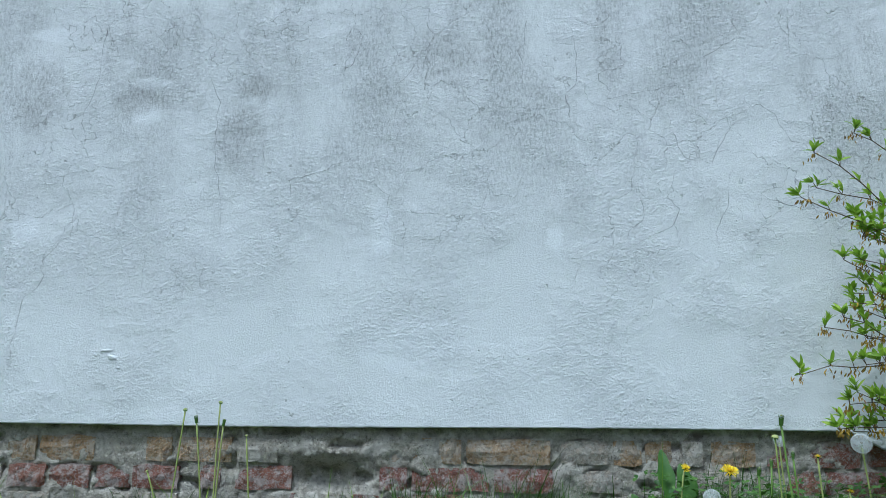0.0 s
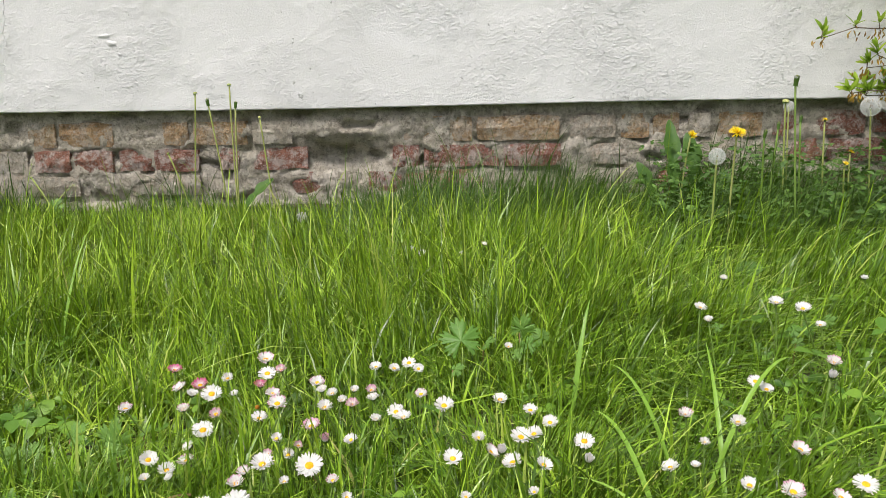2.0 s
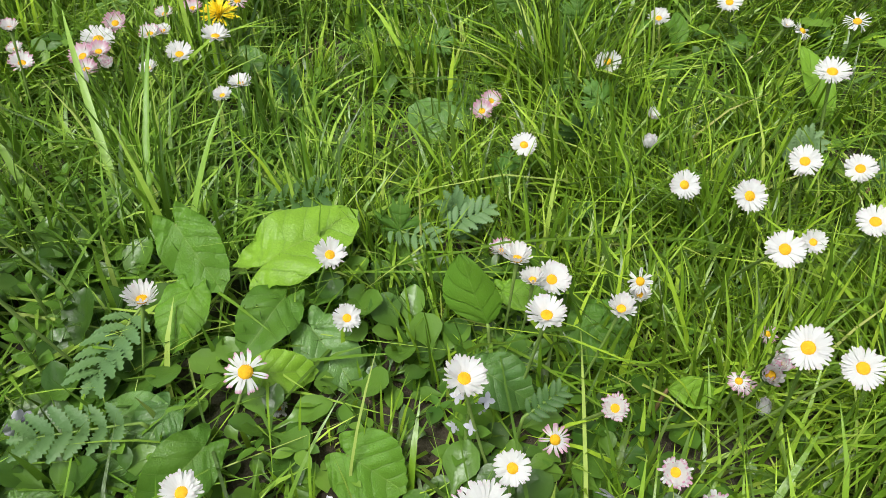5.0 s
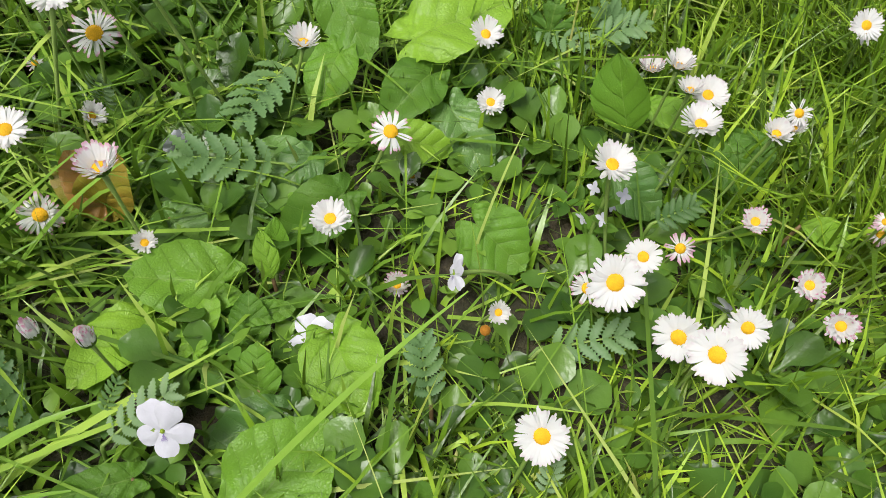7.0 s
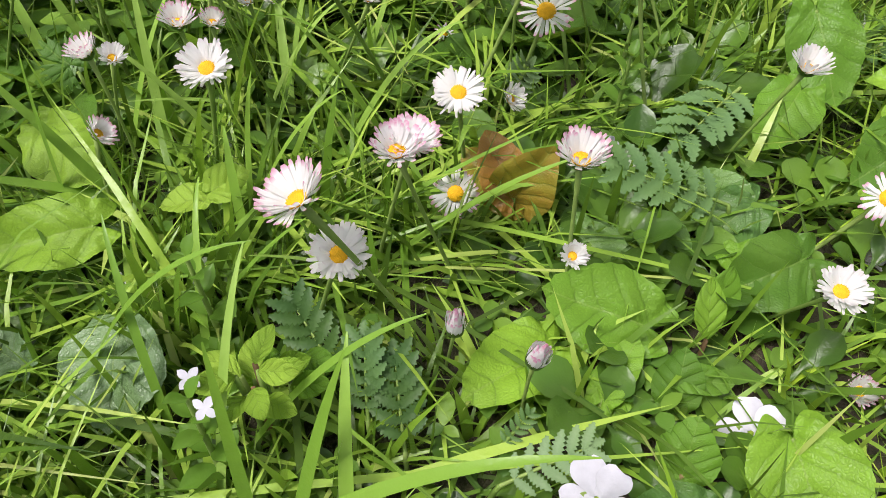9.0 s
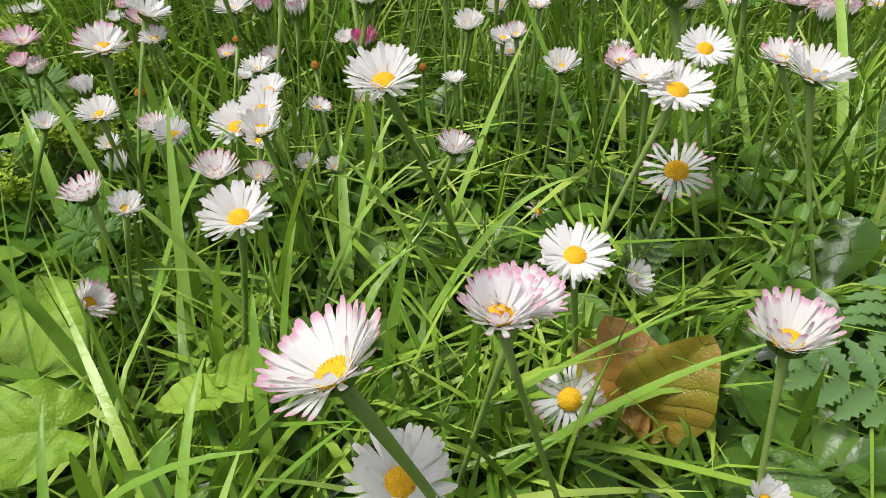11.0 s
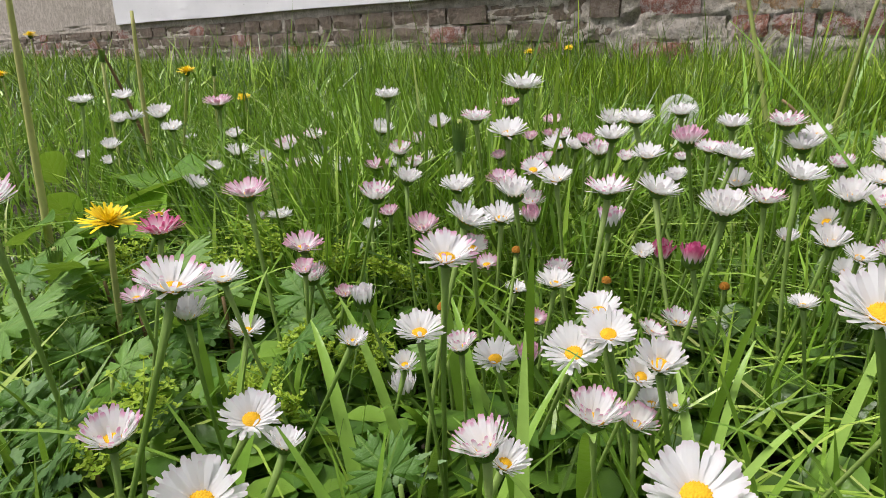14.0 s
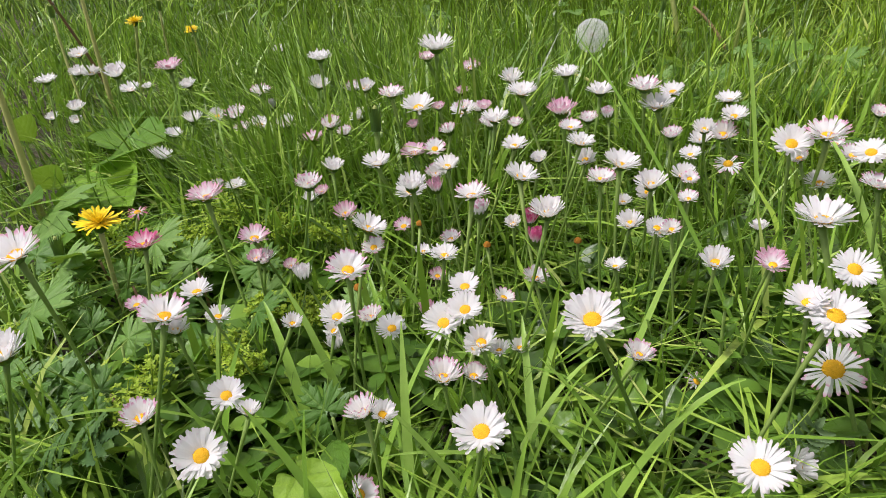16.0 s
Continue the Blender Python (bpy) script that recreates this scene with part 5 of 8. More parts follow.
daisy(-0.619, 0.206, 0.082, 7.5, "cup", "white", 20, 67)
daisy(-0.701, 0.266, 0.117, 10.3, "saucer", "pink", 0, 0)
daisy(-0.780, 0.256, 0.106, 9.3, "cup", "white", 16, -34)
daisy(-0.841, 0.258, 0.100, 8.7, "saucer", "white", 14, -19)
daisy(-0.838, 0.252, 0.118, 8.5, "saucer", "white", 14, -44)
daisy(-0.716, 0.184, 0.127, 7.9, "saucer", "white", 0, 0)
daisy(-0.787, 0.219, 0.087, 7.4, "cup", "white", 13, 5)
daisy(-0.544, 0.215, 0.075, 6.4, "saucer", "white", 0, 0)
daisy(-0.400, 0.288, 0.116, 7.6, "saucer", "white", 0, 0)
daisy(-0.416, 0.330, 0.116, 8.5, "saucer", "white", 6, -12)
daisy(-0.418, 0.305, 0.105, 6.5, "cup", "tipped", 0, 0)
daisy(-0.370, 0.266, 0.115, 6.0, "saucer", "white", 10, -58)
daisy(-0.389, 0.329, 0.109, 8.1, "cup", "pink", 0, 0)
daisy(-0.383, 0.357, 0.113, 7.9, "saucer", "white", 0, 0)
daisy(-0.368, 0.307, 0.111, 5.8, "saucer", "tipped", 10, -31)
daisy(-0.347, 0.285, 0.114, 6.6, "saucer", "white", 10, 26)
daisy(-0.367, 0.376, 0.112, 9.2, "saucer", "tipped", 0, 0)
daisy(-0.361, 0.397, 0.105, 6.9, "saucer", "white", 15, -91)
daisy(-0.360, 0.378, 0.102, 9.8, "saucer", "white", 2, -69)
daisy(-0.322, 0.278, 0.111, 8.2, "saucer", "white", 14, 21)
daisy(-0.349, 0.292, 0.103, 5.4, "cup", "white", 24, -65)
daisy(-0.333, 0.280, 0.101, 6.9, "saucer", "tipped", 6, 23)
daisy(-0.304, 0.272, 0.108, 6.5, "cup", "white", 14, -72)
daisy(-0.307, 0.306, 0.099, 5.4, "cup", "white", 14, -62)
daisy(-0.329, 0.336, 0.104, 5.2, "cup", "tipped", 4, -100)
daisy(-0.315, 0.341, 0.108, 5.3, "cup", "white", 22, -74)
daisy(-0.310, 0.318, 0.104, 5.1, "saucer", "white", 13, -85)
daisy(-0.302, 0.253, 0.099, 5.3, "cup", "white", 20, -71)
daisy(-0.318, 0.295, 0.093, 4.8, "cup", "white", 40, -98)
daisy(-0.299, 0.269, 0.091, 5.1, "saucer", "white", 17, -41)
daisy(-0.289, 0.262, 0.096, 4.1, "cup", "tipped", 20, -75)
daisy(-0.361, 0.251, 0.084, 4.1, "cup", "white", 20, -58)
daisy(-0.430, 0.244, 0.067, 5.4, "saucer", "pink", 13, -65)
daisy(-0.383, 0.232, 0.078, 4.8, "cup", "tipped", 14, -67)
daisy(-0.526, 0.409, 0.099, 7.6, "saucer", "pink", 11, -68)
daisy(-0.455, 0.323, 0.102, 7.8, "saucer", "white", 12, -63)
daisy(-0.370, 0.200, 0.060, 4.0, "closed", "pink", 9, -29)
daisy(-0.379, 0.157, 0.071, 4.0, "cup", "white", 20, -37)
daisy(-0.319, 0.189, 0.068, 4.0, "cup", "white", 14, -73)
daisy(-0.370, 0.177, 0.103, 4.7, "saucer", "tipped", 20, -45)
daisy(-0.419, 0.376, 0.114, 8.0, "saucer", "white", 0, 0)
daisy(-0.468, 0.294, 0.100, 4.1, "cup", "pink", 9, -67)
daisy(-0.460, 0.308, 0.108, 4.0, "cup", "pink", 12, -68)
daisy(-0.442, 0.310, 0.110, 4.5, "cup", "tipped", 17, -73)
daisy(-0.423, 0.265, 0.090, 5.9, "cup", "tipped", 14, -66)
daisy(-0.419, 0.260, 0.085, 4.0, "closed", "pink", 14, -58)
daisy(-0.457, 0.371, 0.108, 7.3, "cup", "white", 13, -32)
daisy(-0.362, 0.265, 0.080, 4.0, "closed", "rose", 24, -50)
daisy(-0.376, 0.335, 0.105, 5.3, "cup", "tipped", 3, -149)
daisy(-0.293, 0.283, 0.100, 4.5, "saucer", "tipped", 7, -93)
daisy(-0.416, 0.323, 0.100, 4.4, "cup", "tipped", 11, -70)
daisy(-0.442, 0.327, 0.105, 4.7, "cup", "pink", 11, -49)
daisy(-0.459, 0.218, 0.090, 4.0, "cup", "pink", 16, -76)
daisy(-0.509, 0.275, 0.095, 4.9, "cup", "tipped", 12, -58)
daisy(-0.540, 0.285, 0.090, 4.6, "cup", "white", 20, -32)
daisy(-0.478, 0.222, 0.080, 4.4, "cup", "white", 10, -48)
daisy(-0.650, 0.315, 0.080, 4.3, "closed", "white", 13, -81)
daisy(-0.820, 0.295, 0.080, 5.2, "cup", "white", 4, -125)
daisy(-0.743, 0.249, 0.100, 8.0, "saucer", "white", 12, -36)
daisy(-0.790, 0.260, 0.108, 8.6, "saucer", "white", 10, -52)
daisy(-0.809, 0.206, 0.080, 5.4, "cup", "white", 22, -51)
daisy(-0.797, 0.219, 0.075, 5.5, "cup", "white", 23, -30)
daisy(-0.879, 0.260, 0.095, 8.2, "cup", "white", 11, -51)
daisy(-0.569, 0.215, 0.070, 5.3, "saucer", "tipped", 7, -69)
daisy(-0.441, 0.180, 0.070, 4.0, "cup", "pink", 11, -28)
daisy(-0.384, 0.160, 0.060, 4.0, "closed", "white", 8, -97)
daisy(-0.388, 0.225, 0.060, 4.0, "cup", "pink", 26, -26)
daisy(-0.442, 0.297, 0.100, 5.7, "cup", "tipped", 18, -167)
daisy(-0.453, 0.335, 0.100, 5.1, "cup", "white", 12, -74)
daisy(-0.487, 0.356, 0.100, 4.7, "cup", "pink", 2, 24)
daisy(-0.408, 0.359, 0.095, 4.0, "cup", "tipped", 8, -100)
daisy(-0.330, 0.294, 0.085, 4.0, "cup", "white", 17, -49)
daisy(-0.302, 0.302, 0.100, 4.1, "saucer", "tipped", 19, -54)
daisy(-0.334, 0.410, 0.100, 7.2, "saucer", "white", 5, -111)
daisy(-0.320, 0.386, 0.100, 7.1, "saucer", "white", 12, -64)
daisy(-0.273, 0.336, 0.110, 8.6, "saucer", "white", 31, -60)
daisy(-0.260, 0.339, 0.115, 9.1, "saucer", "tipped", 9, -93)
daisy(-0.272, 0.346, 0.100, 4.3, "cup", "tipped", 30, -97)
daisy(-0.262, 0.346, 0.090, 6.6, "saucer", "white", 13, -82)
daisy(-0.240, 0.328, 0.115, 7.1, "open", "white", 23, -93)
daisy(-0.233, 0.320, 0.105, 7.7, "saucer", "tipped", 6, 109)
daisy(-0.305, 0.348, 0.090, 6.9, "ragged", "tipped", 14, -80)
daisy(-0.273, 0.310, 0.080, 4.2, "cup", "white", 2, 125)
daisy(-0.252, 0.268, 0.090, 5.5, "cup", "pink", 15, -71)
daisy(-0.268, 0.257, 0.090, 6.0, "cup", "white", 18, -67)
daisy(-0.324, 0.358, 0.095, 6.0, "cup", "white", 15, -95)
daisy(-0.261, 0.419, 0.100, 4.8, "cup", "tipped", 16, -51)
daisy(-0.307, 0.285, 0.080, 5.7, "saucer", "white", 14, -80)
daisy(-0.395, 0.384, 0.090, 4.0, "closed", "tipped", 10, -101)
daisy(-0.324, 0.383, 0.090, 7.5, "cup", "tipped", 27, -74)
daisy(-0.216, 0.221, 0.106, 8.8, "open", "white", 21, -43)
daisy(-0.224, 0.222, 0.107, 6.7, "saucer", "white", 9, -102)
daisy(-0.219, 0.245, 0.109, 7.1, "open", "white", 28, -53)
daisy(-0.233, 0.255, 0.118, 9.4, "saucer", "white", 0, 0)
daisy(-0.190, 0.238, 0.110, 8.2, "saucer", "white", 12, -23)
daisy(-0.211, 0.298, 0.110, 8.7, "saucer", "pink", 4, -79)
daisy(-0.205, 0.269, 0.102, 6.8, "saucer", "tipped", 8, -79)
daisy(-0.266, 0.244, 0.043, 4.4, "ragged", "tipped", 32, 10)
daisy(-0.246, 0.253, 0.098, 5.0, "saucer", "pink", 14, -67)
daisy(-0.164, 0.158, 0.058, 4.4, "cup", "white", 25, -40)
daisy(-0.177, 0.114, 0.065, 3.9, "bud", "tipped", 0, 0)
daisy(-0.098, 0.171, 0.078, 6.8, "saucer", "white", 13, -86)
daisy(-0.153, 0.112, 0.076, 4.2, "bud", "tipped", 12, -17)
daisy(-0.067, 0.271, 0.082, 6.6, "saucer", "white", 26, -57)
daisy(-0.060, 0.255, 0.062, 6.0, "saucer", "white", 24, -81)
daisy(-0.131, 0.240, 0.088, 6.4, "cup", "white", 8, -18)
daisy(-0.093, 0.224, 0.067, 8.5, "ragged", "tipped", 18, -70)
daisy(0.004, 0.304, 0.053, 5.9, "cup", "tipped", 6, 173)
daisy(0.021, 0.262, 0.080, 7.2, "saucer", "white", 21, -86)
daisy(0.017, 0.238, 0.087, 7.5, "saucer", "white", 4, -103)
daisy(0.046, 0.248, 0.080, 5.5, "cup", "white", 12, -109)
daisy(0.007, 0.263, 0.090, 5.8, "cup", "white", 0, -0)
daisy(0.110, 0.258, 0.055, 4.1, "ragged", "pink", 20, -122)
daisy(-0.018, 0.118, 0.072, 8.1, "open", "white", 40, -97)
daisy(0.004, 0.184, 0.076, 6.1, "open", "white", 32, -105)
daisy(-0.005, 0.167, 0.083, 9.1, "open", "white", 41, -89)
daisy(-0.010, 0.180, 0.057, 6.1, "ragged", "tipped", 40, -100)
daisy(0.021, 0.207, 0.055, 6.0, "ragged", "pink", 41, -79)
daisy(0.019, 0.162, 0.068, 8.2, "open", "white", 44, -113)
daisy(0.023, 0.144, 0.093, 8.1, "open", "white", 44, -119)
daisy(0.033, 0.158, 0.088, 6.3, "open", "white", 47, -107)
daisy(0.052, 0.179, 0.086, 4.8, "cup", "tipped", 32, -103)
daisy(0.065, 0.173, 0.077, 5.2, "cup", "tipped", 37, -111)
daisy(0.038, 0.204, 0.081, 4.7, "cup", "tipped", 26, -114)
daisy(-0.077, 0.174, 0.041, 4.8, "cup", "tipped", 20, -72)
daisy(-0.038, 0.161, 0.060, 4.0, "cup", "white", 32, -70)
daisy(-0.041, 0.156, 0.055, 4.0, "spent", "white", 20, -87)
daisy(0.057, 0.264, 0.070, 4.5, "cup", "white", 10, -111)
daisy(0.013, 0.257, 0.085, 4.7, "cup", "white", 9, -154)
daisy(0.094, 0.233, 0.055, 5.0, "ragged", "pink", 30, -122)
daisy(0.107, 0.239, 0.060, 4.0, "closed", "tipped", 24, -85)
daisy(0.101, 0.225, 0.050, 4.0, "bud", "white", 12, -172)
daisy(0.081, 0.315, 0.085, 6.6, "open", "white", 39, -81)
daisy(-0.086, 0.227, 0.040, 4.0, "closed", "white", 40, -72)
daisy(-0.006, 0.409, 0.058, 6.3, "saucer", "pink", 24, -91)
daisy(-0.001, 0.416, 0.060, 6.0, "saucer", "pink", 24, -91)
daisy(0.048, 0.463, 0.035, 5.4, "saucer", "white", 10, -99)
daisy(0.078, 0.370, 0.065, 4.0, "closed", "white", 0, -0)
daisy(0.143, 0.342, 0.078, 7.6, "open", "white", 30, -120)
daisy(0.163, 0.332, 0.082, 7.1, "open", "white", 30, -125)
daisy(0.106, 0.306, 0.087, 7.3, "open", "white", 39, -87)
daisy(0.087, 0.327, 0.075, 6.6, "ragged", "white", 26, -89)
daisy(0.101, 0.257, 0.104, 7.1, "open", "white", 32, -104)
daisy(0.088, 0.203, 0.117, 6.8, "open", "white", 34, -129)
daisy(0.117, 0.214, 0.093, 7.1, "open", "white", 32, -116)
daisy(-0.012, 0.207, 0.091, 7.4, "saucer", "white", 17, -53)
daisy(0.082, 0.392, 0.068, 4.2, "cup", "white", 31, -28)
daisy(0.127, 0.284, 0.082, 5.2, "saucer", "white", 32, -106)
daisy(0.056, 0.265, 0.077, 5.4, "ragged", "white", 36, -76)
daisy(0.094, 0.221, 0.078, 4.0, "closed", "tipped", 31, -112)
daisy(0.083, 0.219, 0.077, 4.0, "ragged", "pink", 20, -124)
daisy(0.158, 0.299, 0.080, 7.7, "open", "white", 26, -128)
daisy(0.020, 0.493, 0.055, 7.7, "open", "white", 28, -49)
daisy(0.180, 0.489, 0.069, 4.2, "cup", "white", 14, -70)
daisy(0.226, 0.497, 0.068, 7.9, "ragged", "white", 10, -120)
daisy(-0.273, 0.432, 0.071, 7.2, "saucer", "tipped", 22, -37)
daisy(-0.288, 0.453, 0.068, 5.1, "saucer", "tipped", 12, -84)
daisy(0.014, 0.354, 0.076, 6.5, "open", "white", 24, -95)
daisy(0.070, 0.463, 0.058, 8.0, "open", "white", 26, -101)
daisy(-0.286, 0.744, 0.085, 7.1, "saucer", "rose", 10, -4)
daisy(-0.269, 0.713, 0.081, 6.9, "saucer", "tipped", 21, -154)
daisy(-0.254, 0.723, 0.079, 7.5, "saucer", "rose", 16, -83)
daisy(-0.240, 0.713, 0.075, 9.5, "open", "white", 24, -68)
daisy(-0.256, 0.707, 0.077, 5.8, "cup", "white", 12, 15)
daisy(-0.235, 0.744, 0.076, 5.5, "cup", "white", 27, -78)
daisy(-0.220, 0.716, 0.073, 4.2, "cup", "white", 10, -116)
daisy(-0.306, 0.681, 0.076, 6.1, "cup", "tipped", 20, -62)
daisy(-0.257, 0.688, 0.072, 5.6, "cup", "tipped", 14, -84)
daisy(-0.227, 0.685, 0.069, 5.6, "cup", "pink", 28, -90)
daisy(-0.230, 0.660, 0.067, 9.4, "open", "white", 20, -68)
daisy(-0.212, 0.795, 0.074, 8.8, "saucer", "tipped", 14, -53)
daisy(-0.201, 0.760, 0.074, 9.0, "open", "white", 20, -73)
daisy(-0.189, 0.768, 0.074, 5.7, "cup", "pink", 21, -100)
daisy(-0.200, 0.732, 0.074, 6.0, "cup", "rose", 8, -62)
daisy(-0.185, 0.719, 0.072, 6.9, "saucer", "tipped", 18, -29)
daisy(-0.176, 0.701, 0.071, 8.8, "saucer", "tipped", 16, -74)
daisy(-0.193, 0.696, 0.070, 4.7, "spent", "white", 13, -81)
daisy(-0.186, 0.677, 0.069, 7.1, "saucer", "white", 11, -64)
daisy(-0.161, 0.640, 0.070, 4.8, "cup", "white", 24, -73)
daisy(-0.137, 0.663, 0.069, 7.9, "saucer", "pink", 10, -86)
daisy(-0.149, 0.747, 0.070, 7.7, "saucer", "tipped", 14, -54)
daisy(-0.141, 0.732, 0.069, 5.4, "cup", "white", 14, -131)
daisy(-0.131, 0.729, 0.067, 5.4, "cup", "white", 20, -111)
daisy(-0.133, 0.701, 0.067, 6.8, "cup", "white", 20, -77)
daisy(-0.120, 0.717, 0.066, 4.8, "cup", "white", 13, -83)
daisy(-0.110, 0.712, 0.064, 6.3, "cup", "pink", 13, -84)
daisy(-0.112, 0.740, 0.065, 4.9, "cup", "white", 8, -86)
daisy(-0.096, 0.742, 0.064, 5.5, "cup", "pink", 16, -80)
daisy(-0.092, 0.726, 0.063, 5.9, "cup", "white", 10, -165)
daisy(-0.085, 0.686, 0.063, 5.1, "cup", "white", 12, -70)
daisy(-0.098, 0.795, 0.065, 6.5, "saucer", "white", 16, -113)
daisy(-0.079, 0.791, 0.065, 5.8, "saucer", "white", 21, -52)
daisy(-0.065, 0.805, 0.065, 7.7, "open", "white", 20, -85)
daisy(-0.054, 0.790, 0.065, 5.8, "saucer", "white", 30, -75)
daisy(-0.069, 0.706, 0.060, 7.9, "saucer", "white", 21, -104)
daisy(-0.061, 0.694, 0.061, 7.2, "saucer", "white", 8, -132)
daisy(-0.048, 0.736, 0.063, 6.0, "saucer", "tipped", 16, -86)
daisy(-0.025, 0.704, 0.067, 8.8, "saucer", "white", 18, -88)
daisy(-0.099, 0.638, 0.070, 5.7, "saucer", "white", 20, -118)
daisy(-0.140, 0.627, 0.071, 4.0, "cup", "pink", 23, -46)
daisy(-0.120, 0.638, 0.070, 4.0, "closed", "pink", 10, -90)
daisy(-0.162, 0.616, 0.070, 4.0, "cup", "pink", 17, -68)
daisy(-0.144, 0.611, 0.072, 5.0, "cup", "white", 24, -74)
daisy(-0.162, 0.601, 0.070, 9.0, "saucer", "white", 14, -72)
daisy(-0.123, 0.591, 0.075, 10.5, "open", "white", 26, -76)
daisy(-0.138, 0.574, 0.072, 4.0, "cup", "white", 13, -80)
daisy(-0.102, 0.574, 0.073, 4.7, "cup", "tipped", 20, -106)
daisy(-0.089, 0.556, 0.071, 4.0, "cup", "white", 23, -62)
daisy(-0.174, 0.592, 0.068, 5.3, "cup", "tipped", 8, -108)
daisy(-0.176, 0.579, 0.067, 6.5, "cup", "tipped", 10, -78)
daisy(-0.169, 0.557, 0.065, 10.9, "open", "white", 26, -70)
daisy(-0.157, 0.545, 0.066, 7.4, "open", "white", 26, -70)
daisy(-0.147, 0.540, 0.067, 6.9, "saucer", "white", 28, -35)
daisy(-0.191, 0.549, 0.066, 9.5, "open", "white", 22, -67)
daisy(-0.255, 0.609, 0.069, 7.3, "saucer", "white", 30, -48)
daisy(-0.235, 0.596, 0.068, 6.7, "saucer", "white", 13, -82)
daisy(-0.228, 0.585, 0.068, 4.0, "cup", "white", 30, -157)
daisy(-0.225, 0.609, 0.068, 6.4, "saucer", "tipped", 10, -146)
daisy(-0.230, 0.629, 0.068, 5.2, "cup", "white", 28, -157)
daisy(-0.247, 0.584, 0.068, 4.0, "cup", "white", 7, -70)
daisy(-0.169, 0.520, 0.067, 6.6, "ragged", "pink", 10, -68)
daisy(-0.196, 0.509, 0.067, 6.5, "saucer", "pink", 13, -77)
daisy(-0.212, 0.501, 0.067, 6.1, "saucer", "tipped", 10, -96)
daisy(-0.241, 0.490, 0.066, 7.4, "saucer", "pink", 31, -66)
daisy(-0.245, 0.471, 0.065, 10.4, "open", "white", 16, -56)
daisy(-0.236, 0.451, 0.068, 7.2, "saucer", "pink", 17, -40)
daisy(-0.212, 0.473, 0.068, 6.8, "saucer", "tipped", 14, -66)
daisy(-0.205, 0.477, 0.068, 5.1, "saucer", "white", 13, -72)
daisy(-0.169, 0.467, 0.070, 8.5, "saucer", "white", 10, -32)
daisy(-0.183, 0.442, 0.072, 8.0, "saucer", "white", 15, -58)
daisy(-0.193, 0.421, 0.075, 5.4, "saucer", "white", 14, -137)
daisy(-0.237, 0.435, 0.074, 7.9, "saucer", "pink", 23, -100)
daisy(-0.226, 0.416, 0.077, 6.6, "saucer", "pink", 13, -17)
daisy(-0.216, 0.421, 0.077, 4.0, "closed", "tipped", 17, -73)
daisy(-0.222, 0.403, 0.077, 4.0, "closed", "white", 2, -169)
daisy(-0.140, 0.413, 0.071, 6.6, "saucer", "white", 1, -105)
daisy(-0.147, 0.401, 0.071, 5.2, "saucer", "white", 11, -79)
daisy(0.005, 0.637, 0.072, 5.6, "cup", "white", 16, -91)
daisy(-0.015, 0.604, 0.073, 8.0, "saucer", "white", 16, -88)
daisy(0.014, 0.609, 0.076, 6.7, "saucer", "tipped", 40, -10)
daisy(0.023, 0.610, 0.076, 4.0, "closed", "white", 11, -92)
daisy(0.030, 0.590, 0.078, 7.8, "saucer", "white", 21, -159)
daisy(0.039, 0.633, 0.075, 8.4, "saucer", "white", 18, -94)
daisy(0.050, 0.638, 0.075, 7.0, "saucer", "white", 20, -126)
daisy(0.065, 0.657, 0.075, 6.7, "saucer", "white", 18, -97)
daisy(0.051, 0.685, 0.072, 6.5, "saucer", "white", 13, -84)
daisy(0.026, 0.714, 0.068, 6.8, "saucer", "white", 16, -92)
daisy(0.053, 0.590, 0.076, 6.5, "saucer", "white", 22, -33)
daisy(0.043, 0.558, 0.074, 4.0, "cup", "white", 21, -121)
daisy(-0.005, 0.555, 0.072, 4.0, "cup", "white", 21, -96)
daisy(0.026, 0.541, 0.069, 8.0, "open", "white", 22, -93)
daisy(0.088, 0.623, 0.077, 8.2, "open", "white", 20, -100)
daisy(0.087, 0.597, 0.076, 4.0, "closed", "white", 19, -70)
daisy(0.106, 0.505, 0.065, 6.7, "saucer", "white", 22, -105)
daisy(0.147, 0.593, 0.072, 6.5, "saucer", "white", 15, -174)
daisy(0.166, 0.595, 0.072, 4.0, "cup", "white", 2, 5)
daisy(0.174, 0.650, 0.085, 6.1, "cup", "tipped", 11, -105)
daisy(0.180, 0.619, 0.078, 4.0, "cup", "white", 16, -93)
daisy(0.198, 0.604, 0.103, 5.6, "cup", "white", 21, -106)
daisy(0.237, 0.673, 0.104, 6.7, "open", "white", 20, -113)
daisy(0.241, 0.660, 0.103, 5.6, "saucer", "white", 16, -99)
daisy(0.268, 0.917, 0.084, 7.3, "saucer", "white", 17, -76)
daisy(0.263, 0.872, 0.085, 5.0, "cup", "white", 20, -127)
daisy(0.359, 0.927, 0.086, 8.6, "saucer", "white", 14, -117)
daisy(0.380, 0.904, 0.086, 9.1, "saucer", "white", 17, -118)
daisy(0.320, 0.713, 0.103, 6.6, "cup", "tipped", 19, -93)
daisy(0.308, 0.689, 0.101, 4.0, "closed", "white", 15, -99)
daisy(0.374, 0.849, 0.087, 5.5, "saucer", "white", 14, -104)
daisy(0.336, 1.038, 0.082, 5.2, "cup", "white", 15, -102)
daisy(0.242, 0.596, 0.085, 6.9, "saucer", "tipped", 20, -47)
daisy(0.199, 0.576, 0.068, 6.8, "saucer", "white", 13, -103)
daisy(0.228, 0.571, 0.066, 8.4, "saucer", "tipped", 15, -97)
